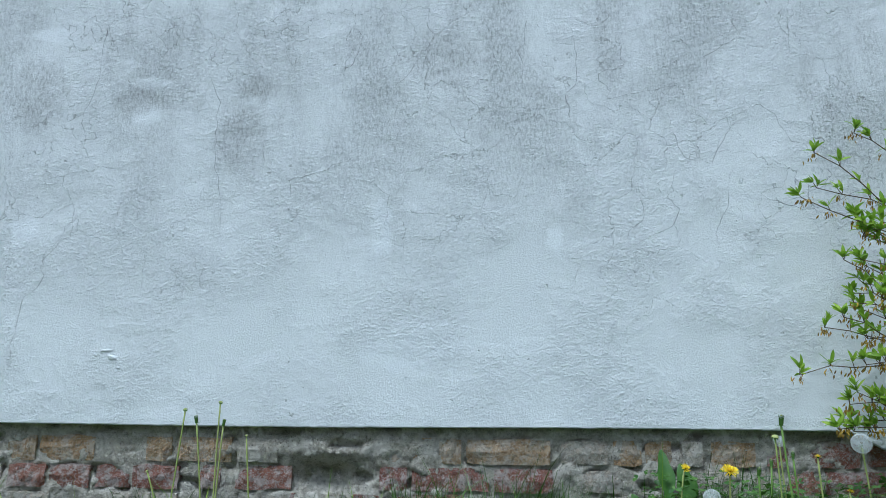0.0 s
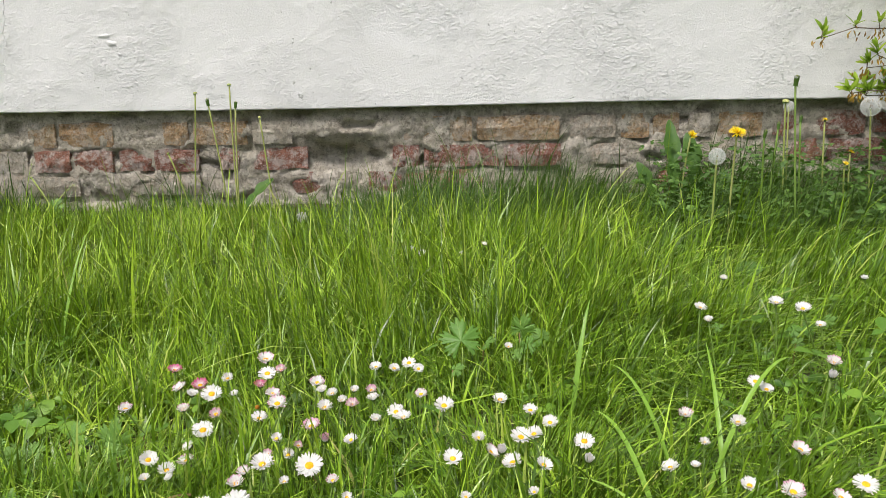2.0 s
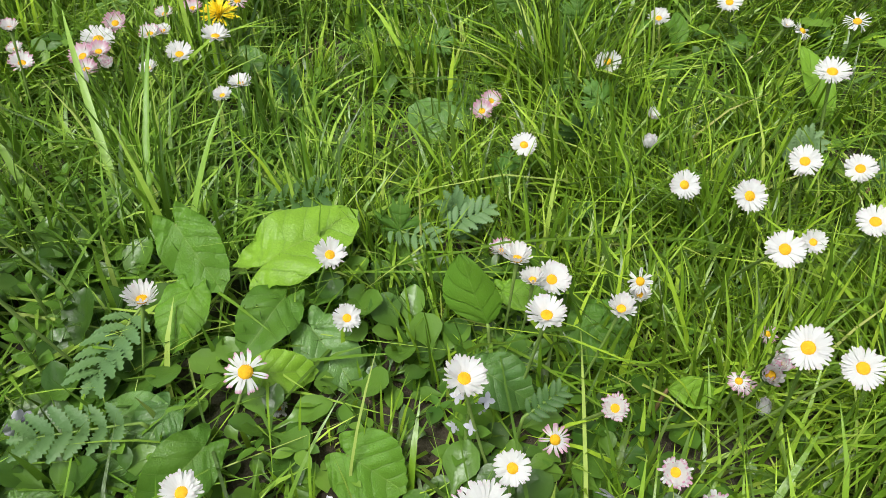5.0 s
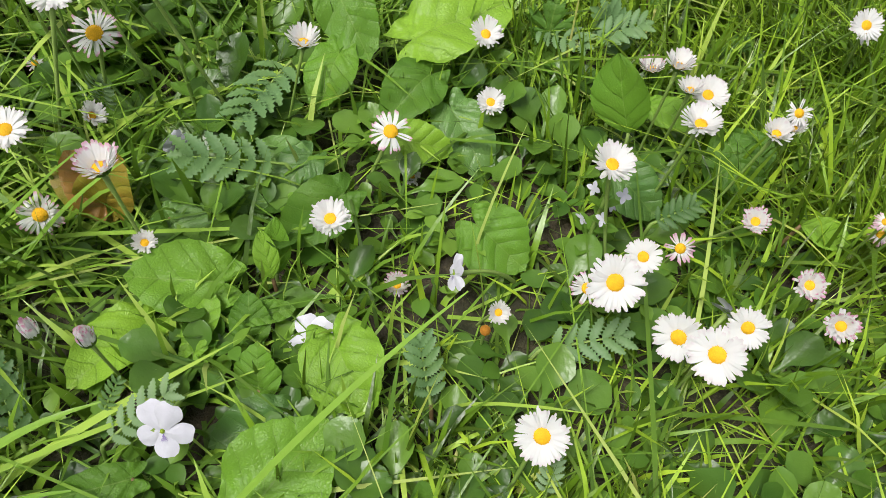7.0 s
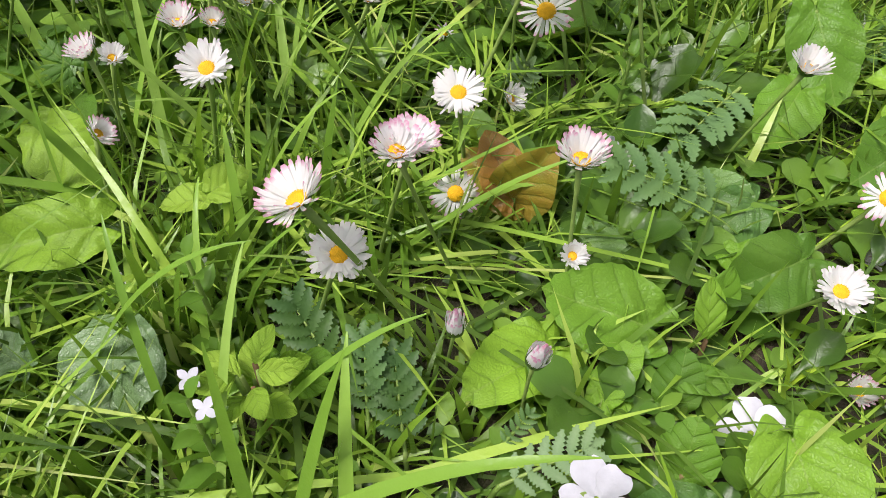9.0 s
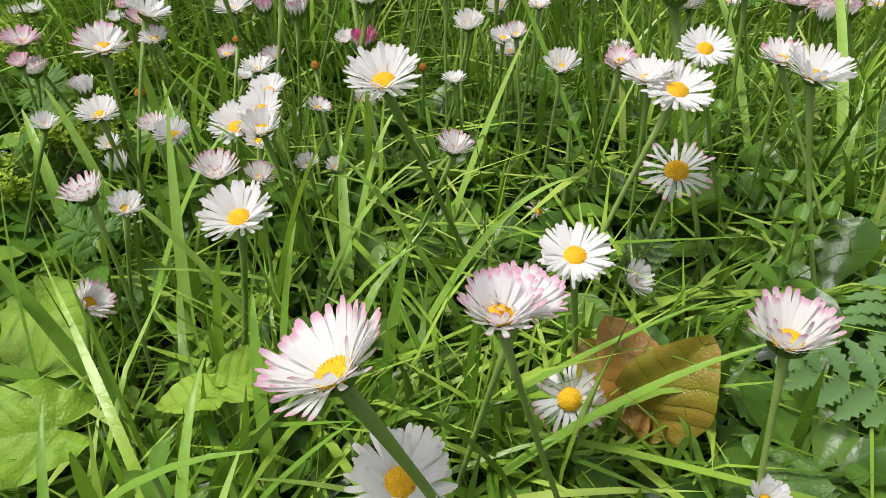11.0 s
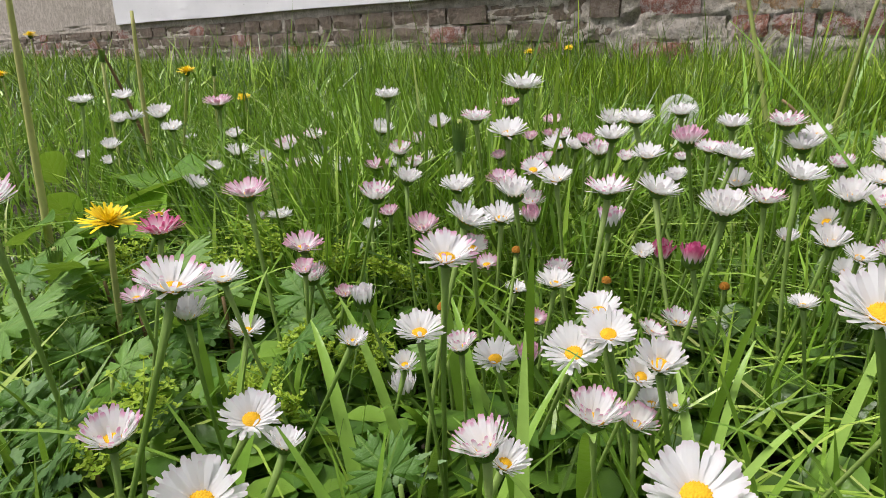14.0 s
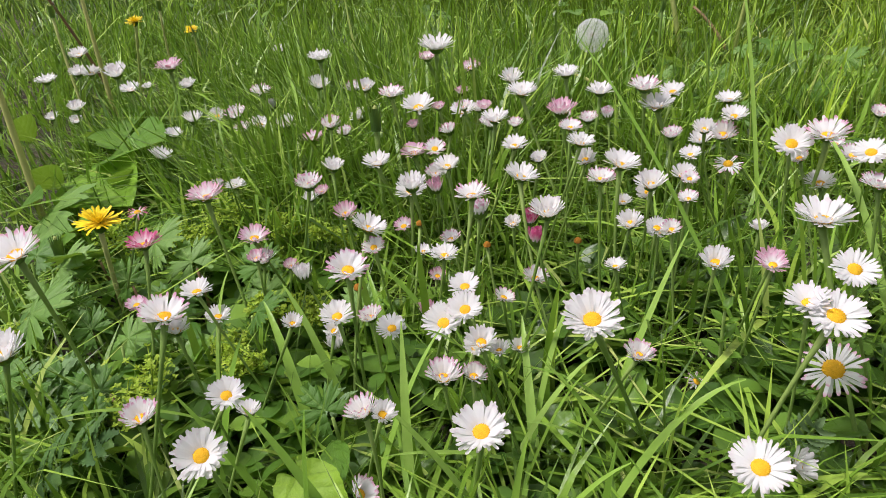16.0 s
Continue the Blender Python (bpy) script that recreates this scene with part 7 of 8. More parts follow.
for x, y, z, size in ((-0.408, 0.087, 0.078, 0.026), (-0.429, 0.134, 0.062, 0.020), (-0.426, 0.176, 0.062, 0.022), (-0.533, 0.177, 0.072, 0.030), (-0.561, 0.149, 0.070, 0.026), (-0.493, 0.212, 0.066, 0.028),
                      (-0.463, 0.221, 0.066, 0.022), (-0.441, 0.163, 0.060, 0.018), (-0.533, 0.199, 0.070, 0.026), (-0.520, 0.073, 0.060, 0.018), (-0.413, 0.132, 0.056, 0.016), (-0.57, 0.21, 0.068, 0.026)):
    frothy(x, y, z - 0.004, 0.62 * size)

broad_blade((-0.365, 0.150, 0.03), (-0.402, 0.152, 0.088), 0.0032, 0.25)
broad_blade((-0.350, 0.165, 0.03), (-0.395, 0.190, 0.080), 0.0028, 0.25)
broad_blade((-0.330, 0.100, 0.03), (-0.365, 0.085, 0.095), 0.0028, 0.15)
broad_blade((-0.255, 0.195, 0.03), (-0.275, 0.150, 0.085), 0.0026, 0.25)
broad_blade((-0.245, 0.185, 0.03), (-0.285, 0.170, 0.092), 0.0030, 0.2)
broad_blade((-0.262, 0.215, 0.03), (-0.300, 0.180, 0.075), 0.0025, 0.3)
broad_blade((-0.225, 0.205, 0.03), (-0.200, 0.150, 0.088), 0.0025, 0.3)
broad_blade((-0.270, 0.120, 0.03), (-0.240, 0.150, 0.090), 0.0025, 0.3)
broad_blade((-0.290, 0.150, 0.03), (-0.330, 0.130, 0.086), 0.0026, 0.2)
broad_blade((-0.215, 0.060, 0.03), (-0.175, 0.098, 0.095), 0.0024, 0.3)
broad_blade((-0.205, 0.045, 0.03), (-0.218, 0.088, 0.100), 0.0025, 0.25)
broad_blade((-0.185, 0.050, 0.03), (-0.130, 0.070, 0.085), 0.0022, 0.35)
broad_blade((-0.225, 0.052, 0.03), (-0.262, 0.080, 0.088), 0.0022, 0.3)
for k in range(20):
    x, y = sown.uniform(-0.33, -0.215), sown.uniform(0.02, 0.20)
    broad_blade((x, y, 0.03), (x + sown.gauss(0.01, 0.035), y + sown.gauss(0.02, 0.035), sown.uniform(0.068, 0.10)), sown.uniform(0.0020, 0.0034), sown.uniform(0.1, 0.4))
broad_blade((-0.196, 0.045, 0.03), (-0.129, 0.090, 0.095), 0.0034, 0.35)
broad_blade((-0.189, 0.045, 0.03), (-0.204, 0.063, 0.105), 0.0032, 0.1)
broad_blade((-0.167, 0.052, 0.03), (-0.191, 0.089, 0.085), 0.0034, 0.3)
broad_blade((-0.184, 0.047, 0.03), (-0.182, 0.079, 0.100), 0.0036, 0.15)
for k in range(30):
    x, y = sown.uniform(-0.42, -0.29), sown.uniform(0.09, 0.22)
    broad_blade((x, y, 0.03), (x + sown.gauss(0.0, 0.03), y + sown.gauss(0.0, 0.03), sown.uniform(0.065, 0.105)), sown.uniform(0.0024, 0.0042), sown.uniform(0.1, 0.35))
broad_blade((-0.115, 0.070, 0.03), (-0.045, 0.130, 0.120), 0.0020, 0.12)
broad_blade((-0.240, 0.260, 0.03), (-0.360, 0.300, 0.160), 0.0019, 0.15)
broad_blade((-0.280, 0.340, 0.03), (-0.330, 0.400, 0.175), 0.0017, 0.2)
broad_blade((0.10, 0.78, 0.02), (0.13, 0.86, 0.115), 0.0050, 0.3)
broad_blade((0.17, 0.60, 0.02), (0.285, 0.70, 0.11), 0.0037, 0.55)
broad_blade((0.17, 0.62, 0.02), (0.12, 0.72, 0.10), 0.0037, 0.5)
broad_blade((0.14, 0.55, 0.02), (0.10, 0.66, 0.085), 0.0043, 0.45)
broad_blade((0.19, 0.58, 0.02), (0.21, 0.72, 0.12), 0.0037, 0.2)
broad_blade((0.16, 0.52, 0.02), (0.07, 0.60, 0.06), 0.0034, 0.4)
broad_blade((-0.185, 0.330, 0.02), (-0.235, 0.430, 0.105), 0.0040, 0.2)
broad_blade((-0.165, 0.300, 0.02), (-0.175, 0.400, 0.110), 0.0034, 0.15)
broad_blade((-0.150, 0.300, 0.02), (-0.130, 0.360, 0.095), 0.0031, 0.2)
broad_blade((-0.210, 0.310, 0.02), (-0.280, 0.390, 0.100), 0.0031, 0.3)
broad_blade((-0.62, 1.00, -0.02), (-0.72, 1.10, 0.13), 0.0043, 0.25)
broad_blade((-0.60, 0.95, -0.02), (-0.70, 0.93, 0.09), 0.0040, 0.4)
broad_blade((-0.55, 0.98, -0.02), (-0.55, 1.10, 0.14), 0.0037, 0.2)
broad_blade((-0.53, 0.70, 0.0), (-0.60, 0.82, 0.12), 0.0037, 0.2)

stalk((-0.505, 0.700, 0.02), (-0.550, 0.700, 0.200), 0.0028, PALE_STEM, "tall pale green leafless stalk in the lawn")
stalk((-0.473, 0.720, 0.02), (-0.440, 0.720, 0.175), 0.0026, PALE_STEM, "tall pale green leafless stalk in the lawn")
stalk((-0.880, 0.280, 0.02), (-0.880, 0.286, 0.185), 0.0026, STRAW, "cut straw-coloured hollow stalk")
stalk((-0.688, 0.142, 0.02), (-0.692, 0.152, 0.215), 0.0026, STRAW, "straw-coloured slanting dry stalk")
stalk((-0.995, 0.330, 0.02), (-1.00, 0.290, 0.165), 0.0022, RED_STEM, "straw-coloured slanting dry stalk")
stalk((-0.462, 0.740, 0.00), (-0.520, 0.740, 0.078), 0.0024, RED_STEM, "pinkish slanting stalk in the lawn")
stalk((-0.420, 0.500, 0.03), (-0.500, 0.500, 0.074), 0.0018, STRAW, "straw-coloured stalk lying in the grass")
stalk((-0.275, 0.594, 0.03), (-0.216, 0.591, 0.050), 0.0020, RED_STEM, "reddish stalk lying in the grass")
stalk((-0.125, 0.620, 0.02), (-0.127, 0.63, 0.060), 0.0040, WITHERED, "short withered brown stump of a stem")


# ---- the lawn ----
def grass(name, count, x0, x1, y0, y1, tall, wide, seed, skip=None, lean=0.5, levels=4, flat=1.0, short=None, stuff=None, wild=0.62):
    """Blades of grass over a stretch of the lawn; tall and wide are (mean, spread) in metres."""
    g = np.random.default_rng(seed)
    x, y = g.uniform(x0, x1, count), g.uniform(y0, y1, count)
    tuft = np.sin(9.1 * x + 3 * np.sin(4.7 * y)) * np.cos(8.3 * y + 2 * np.sin(5.9 * x))
    fine = np.sin(31 * x + 4 * np.sin(17 * y)) * np.cos(29 * y + 3 * np.sin(19 * x))
    clump = np.sin(83 * x + 5 * np.sin(37 * y)) * np.cos(79 * y + 4 * np.sin(41 * x))
    keep = g.random(count) < np.clip(0.52 + 0.30 * tuft + 0.36 * fine + 0.34 * clump, 0.12, 1)
    if skip is not None:
        keep &= ~skip(x, y, g.random(count))
    x, y, tuft, fine, clump = x[keep], y[keep], tuft[keep], fine[keep], clump[keep]
    n = len(x)
    s = np.clip((y - 0.35) / 0.95, 0, 1)
    z = 0.028 - 0.07 * s * s * (3 - 2 * s) + 0.006 * np.sin(5.1 * x + 1.3) * np.cos(4.3 * y) + 0.003 * np.sin(17 * x) * np.sin(15 * y + 2) - 0.004
    h = np.clip(g.normal(tall[0], tall[1], n), tall[0] * 0.35, tall[0] * 2.0) * (1 + 0.30 * tuft + 0.30 * fine + 0.22 * clump)
    if short is not None:
        h *= short(x, y)
    w = np.clip(g.normal(wide[0], wide[1], n), wide[0] * 0.45, wide[0] * 2.5)
    a = np.where(g.random(n) < wild, g.uniform(0, 2 * np.pi, n), 2.2 * np.sin(3.1 * x + 1.7 * y) + 1.9 * fine + g.normal(0, 0.5, n))
    a = np.where((x > 0.05) & (y > 0.45) & (g.random(n) < 0.6), g.normal(-0.35, 0.55, n), a)
    bow = np.abs(g.normal(0, lean, n)) + 0.12
    face = a + np.pi / 2 + g.normal(0, 0.5, n)
    pts = np.empty((n, 2 * levels - 1, 3))
    for k in range(levels):
        t = k / (levels - 1)
        out = h * bow * t ** 1.8 * 0.75
        up = h * t * flat * (1 - 0.38 * np.minimum(bow, 1.7) * t)
        c = np.stack([x + out * np.cos(a), y + out * np.sin(a), z + up], 1)
        if k < levels - 1:
            d = (w * (0.5 - 0.28 * t ** 1.5))[:, None] * np.stack([np.cos(face), np.sin(face), np.zeros(n)], 1)
            pts[:, 2 * k], pts[:, 2 * k + 1] = c - d, c + d
        else:
            pts[:, 2 * k] = c
    m = 2 * levels - 1
    base = (np.arange(n) * m)[:, None]
    quads = np.concatenate([base + np.array([2 * k, 2 * k + 1, 2 * k + 3, 2 * k + 2]) for k in range(levels - 2)])
    tris = base + np.array([2 * levels - 4, 2 * levels - 3, 2 * levels - 2])
    me = bpy.data.meshes.new(name)
    me.vertices.add(n * m)
    me.vertices.foreach_set("co", pts.ravel())
    loops = np.concatenate([quads.ravel(), tris.ravel()])
    me.loops.add(len(loops))
    me.loops.foreach_set("vertex_index", loops.astype(np.int32))
    starts = np.concatenate([np.arange(len(quads)) * 4, len(quads) * 4 + np.arange(len(tris)) * 3])
    me.polygons.add(len(starts))
    me.polygons.foreach_set("loop_start", starts.astype(np.int32))
    me.polygons.foreach_set("use_smooth", np.ones(len(starts), bool))
    me.materials.append(stuff or GRASS)
    me.update(calc_edges=True)
    ob = new(name, me)
    return tagged(ob, "fresh green unmown grass blades of the lawn", "grass", kind="stuff")


def rosette_corner(x, y):
    """Where daisy rosettes cover the soil."""
    return 0.92 * np.exp(-((x + 0.262) / 0.088) ** 4 - ((y - 0.258) / 0.085) ** 4)


def herb_bed(x, y, chance):
    """The corners where violets and rosettes crowd the grass out."""
    inside = np.exp(-((x + 0.08) / 0.15) ** 4 - ((y - 0.16) / 0.14) ** 4) * (1 - 0.75 * np.clip((x + 0.075) / 0.03, 0, 1) * np.clip((0.14 - y) / 0.02, 0, 1)) + 0.8 * np.exp(-((x + 0.43) / 0.12) ** 4 - ((y - 0.13) / 0.09) ** 4)
    inside = np.maximum(inside, rosette_corner(x, y))
    return chance < 0.84 * inside


def in_bed(x, y):
    """Under the herbs it stays low."""
    return (1.0 - 0.5 * np.exp(-((x + 0.08) / 0.14) ** 4 - ((y - 0.15) / 0.13) ** 4)) * (1 + 0.55 * np.clip((-0.40 - x) / 0.1, 0, 1) * np.clip((y - 0.16) / 0.1, 0, 1) * np.clip((0.48 - y) / 0.08, 0, 1))


def by_wall(x, y):
    """Grass stays lower in the dry strip at the foot of the wall."""
    return 1.0 - 0.62 * np.clip((y - 1.55) / 0.5, 0, 1)


def by_flowers(x, y):
    """It is lower again among the daisies."""
    return (0.66 + 0.34 * np.clip((y - 0.75) / 0.3, 0, 1)) * (1 - 0.35 * np.exp(-((x + 0.48) / 0.16) ** 2 - ((y - 0.52) / 0.12) ** 2))


def wall_shade(x, y, chance):
    """The bright grass thins out towards the wall, sooner where the weeds grow."""
    return chance < np.clip((y - np.where(x > -0.35, 1.52, 1.95)) / 0.22, 0, 0.85)


def fringe_gap(x, y, chance):
    """The fine grass coloured dark for the wall's shade: a wide strip beside the weeds, few tufts elsewhere."""
    return np.where(x > -0.35, y < 1.62 + 0.12 * np.sin(7 * x), (y < 1.93) | (chance < 0.45 + 0.4 * np.sin(11 * x)))


def fringe_height(x, y):
    return np.where(x > -0.35, 1.25 + 0.3 * np.sin(9 * x + 1), 0.7 + 0.3 * np.sin(13 * x))


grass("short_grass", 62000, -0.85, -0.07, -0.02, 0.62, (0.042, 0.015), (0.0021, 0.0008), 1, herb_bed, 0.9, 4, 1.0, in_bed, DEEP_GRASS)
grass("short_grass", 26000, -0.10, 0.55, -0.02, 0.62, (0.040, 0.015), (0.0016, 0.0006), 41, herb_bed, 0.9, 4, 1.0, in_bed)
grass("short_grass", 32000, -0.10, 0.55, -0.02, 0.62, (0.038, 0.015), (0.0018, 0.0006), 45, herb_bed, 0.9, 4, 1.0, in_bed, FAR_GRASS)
grass("flowing_grass", 2600, -0.46, -0.15, 0.0, 0.34, (0.072, 0.02), (0.0026, 0.0008), 21, lambda x, y, c: (x + 0.35 * (y - 0.1) > -0.225 + 0.05 * c) | (c < rosette_corner(x, y)), 1.5, 6, 0.55, None, DEEP_GRASS, 0.25)
grass("flowing_grass", 300, -0.22, 0.20, 0.0, 0.40, (0.070, 0.02), (0.0016, 0.0005), 22, None, 1.5, 6, 0.5, None, DEEP_GRASS)
grass("flattened_grass", 2600, -0.40, -0.05, 0.0, 0.36, (0.046, 0.016), (0.0016, 0.0006), 11, lambda x, y, c: herb_bed(x, y, c + 0.25), 1.6, 5, 0.26, None, DEEP_GRASS)
grass("flattened_grass", 3000, -0.05, 0.20, 0.0, 0.36, (0.046, 0.016), (0.0014, 0.0005), 42, lambda x, y, c: herb_bed(x, y, c + 0.25), 1.6, 5, 0.26)
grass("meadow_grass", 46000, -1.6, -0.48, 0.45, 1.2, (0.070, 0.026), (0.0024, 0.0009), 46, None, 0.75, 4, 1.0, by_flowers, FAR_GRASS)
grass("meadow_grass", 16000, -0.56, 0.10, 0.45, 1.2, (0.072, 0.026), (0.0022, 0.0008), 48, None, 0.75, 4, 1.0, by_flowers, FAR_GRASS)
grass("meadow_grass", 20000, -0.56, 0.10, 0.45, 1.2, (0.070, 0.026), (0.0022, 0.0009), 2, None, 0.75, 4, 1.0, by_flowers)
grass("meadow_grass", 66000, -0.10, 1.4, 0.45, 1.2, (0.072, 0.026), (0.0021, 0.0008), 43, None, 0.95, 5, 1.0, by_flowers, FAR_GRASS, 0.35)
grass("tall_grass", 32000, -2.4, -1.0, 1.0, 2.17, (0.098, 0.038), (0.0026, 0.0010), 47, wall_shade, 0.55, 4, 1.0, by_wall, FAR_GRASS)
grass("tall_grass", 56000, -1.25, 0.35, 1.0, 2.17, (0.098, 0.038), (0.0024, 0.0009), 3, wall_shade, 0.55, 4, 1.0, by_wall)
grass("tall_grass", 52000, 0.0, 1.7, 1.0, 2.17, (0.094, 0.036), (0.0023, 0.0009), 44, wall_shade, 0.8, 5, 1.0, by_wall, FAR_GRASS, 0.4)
grass("lawn_beyond", 75000, -9.2, -1.5, -0.9, 2.17, (0.095, 0.032), (0.0040, 0.0014), 4, None, 0.7, 4, 1.0, by_wall, FAR_GRASS)
grass("lawn_side", 14000, -1.6, -0.8, -0.3, 0.6, (0.058, 0.02), (0.0024, 0.0009), 5, None, 0.8, 4, 1.0, None, DEEP_GRASS)
grass("seed_grass", 1500, -3.2, 1.2, 0.9, 2.0, (0.15, 0.04), (0.0024, 0.0007), 6, None, 1.0, 6)
grass("wall_fringe", 60000, -2.4, 1.6, 1.58, 2.19, (0.085, 0.036), (0.0022, 0.0008), 15, fringe_gap, 1.0, 5, 1.0, fringe_height, SHADED_GRASS)
grass("lawn_behind", 42000, -3.5, 3.2, -3.0, -0.02, (0.080, 0.03), (0.0050, 0.0016), 31, None, 0.7)
grass("lawn_right", 24000, 0.52, 3.2, -0.02, 2.17, (0.080, 0.03), (0.0040, 0.0014), 32, lambda x, y, c: (x < 1.4) & (y > 0.45), 0.7)


# ---- low leaves between the grass, and the shrub ----
def rosettes(name, count, x0, x1, y0, y1, seed, size, m, label):
    """Flat rosettes of spoon-shaped leaves pressed to the soil."""
    rnd = random.Random(seed)
    s = Sheet()
    for _ in range(count):
        cx, cy = rnd.uniform(x0, x1), rnd.uniform(y0, y1)
        n = rnd.randrange(4, 8)
        for i in range(n):
            long = size * rnd.uniform(0.6, 1.25)
            base = Matrix.Translation((cx, cy, ground_z(cx, cy) + rnd.uniform(-0.001, 0.006))) @ Matrix.Rotation(2 * math.pi * (i + rnd.random() * 0.7) / n, 4, "Z") @ Matrix.Rotation(radians(-rnd.uniform(4, 34)), 4, "Y")
            blade_leaf(s, base, long, long * rnd.uniform(0.42, 0.6), spoon, 10, 4, rnd.uniform(0.1, 0.4), rnd.uniform(-0.1, 0.35), 0.0, 0.03, rnd.randrange(999))
    ob = new(name, s.mesh(name, m))
    tagged(ob, label, "leaves", kind="stuff")


def clover(name, count, x0, x1, y0, y1, seed, low, high, size, m, label):
    """Loose small leaves held up at all heights among the grass."""
    rnd = random.Random(seed)
    s = Sheet()
    for _ in range(count):
        cx, cy = rnd.uniform(x0, x1), rnd.uniform(y0, y1)
        z = ground_z(cx, cy) + rnd.uniform(low, high)
        a0 = rnd.uniform(0, 360)
        tilt = axis_turn(abs(rnd.gauss(0, 22)), rnd.uniform(0, 360))
        for q in range(rnd.choice((1, 2, 3, 3))):
            long = size * rnd.uniform(0.6, 1.3)
            blade_leaf(s, Matrix.Translation((cx, cy, z)) @ tilt @ Matrix.Rotation(radians(a0 + 120 * q), 4, "Z") @ Matrix.Rotation(radians(-12), 4, "Y"), long, long * rnd.uniform(0.5, 0.8), oval, 4, 2, 0.25, 0.2, 0.0, 0.02, rnd.randrange(999))
    ob = new(name, s.mesh(name, m))
    tagged(ob, label, "leaves", kind="stuff")


def rosette(seed, size):
    """One rosette of spoon-shaped daisy leaves, each leaf a part."""
    rnd = random.Random(seed)
    ob = thing("daisy_rosette", 0, 0, 0, "flat rosette of glossy dark green spoon-shaped daisy leaves", "leaves", "daisy rosettes on the soil")
    n = rnd.randrange(5, 8)
    for i in range(n):
        long = size * rnd.uniform(0.7, 1.3)
        base = Matrix.Translation((0, 0, rnd.uniform(0.0, 0.004))) @ Matrix.Rotation(2 * math.pi * (i + rnd.random() * 0.7) / n, 4, "Z") @ Matrix.Rotation(radians(-rnd.uniform(14, 58)), 4, "Y")
        blade = blade_leaf(Sheet(), base, long, long * rnd.uniform(0.48, 0.66), spoon, 10, 4, rnd.uniform(0.1, 0.4), rnd.uniform(0.0, 0.4), 0.0, 0.03, rnd.randrange(999))
        part("leaf_blade", blade.mesh("leaf_blade", ROSETTE_LEAF), ob)
    return ob


def rosette_bed(count, x0, x1, y0, y1, seed, first):
    """Copies of a few rosettes, turned and scaled by chance."""
    rnd = random.Random(seed)
    for k in range(count):
        x, y = rnd.uniform(x0, x1), rnd.uniform(y0, y1)
        m = Matrix.Translation((x, y, ground_z(x, y) + rnd.uniform(-0.002, 0.008))) @ axis_turn(rnd.uniform(0, 14), rnd.uniform(0, 360), rnd.uniform(0, 360))
        if k < len(first):
            first[k].matrix_basis = m
        else:
            copy_thing(first[k % len(first)], m)


rosette_bed(54, -0.35, -0.16, 0.17, 0.35, 51, [rosette(60 + i, 0.027) for i in range(6)])
rosette_bed(48, -0.20, 0.08, 0.06, 0.30, 52, [rosette(70 + i, 0.021) for i in range(5)])
rosettes("daisy_rosettes", 220, -0.62, 0.30, 0.02, 0.46, 5, 0.018, ROSETTE, "dark green spoon-shaped daisy leaves close to the soil")
rosettes("daisy_rosettes", 110, -0.20, 0.10, 0.02, 0.32, 6, 0.016, ROSETTE, "dark green spoon-shaped daisy leaves close to the soil")
rosettes("daisy_rosettes", 160, -0.50, -0.26, 0.03, 0.24, 9, 0.021, ROSETTE, "dark green spoon-shaped daisy leaves close to the soil")
clover("low_herbs", 950, -0.62, 0.35, 0.03, 0.55, 7, 0.002, 0.016, 0.008, HERB, "small green herb leaves among the grass")
clover("low_herbs", 700, -0.80, 0.50, 0.45, 1.0, 8, 0.006, 0.035, 0.013, HERB, "small green herb leaves among the grass")
clover("low_herbs", 300, -0.62, -0.34, 0.04, 0.22, 10, 0.004, 0.026, 0.015, HERB, "small green herb leaves among the grass")
clover("low_herbs", 300, 0.35, 1.3, 0.7, 1.6, 12, 0.01, 0.07, 0.020, HERB, "small green herb leaves among the grass")
clover("wall_weeds", 1700, 0.42, 1.35, 1.55, 2.14, 14, 0.005, 0.11, 0.017, WEED, "dark weeds with rounded leaves at the wall's foot")
clover("wall_weeds", 900, 0.48, 1.25, 1.75, 2.14, 16, 0.06, 0.19, 0.015, WEED, "dark weeds with rounded leaves at the wall's foot")
clover("low_herbs", 260, -1.6, -0.2, 0.6, 1.4, 13, 0.01, 0.06, 0.018, HERB, "small green herb leaves among the grass")


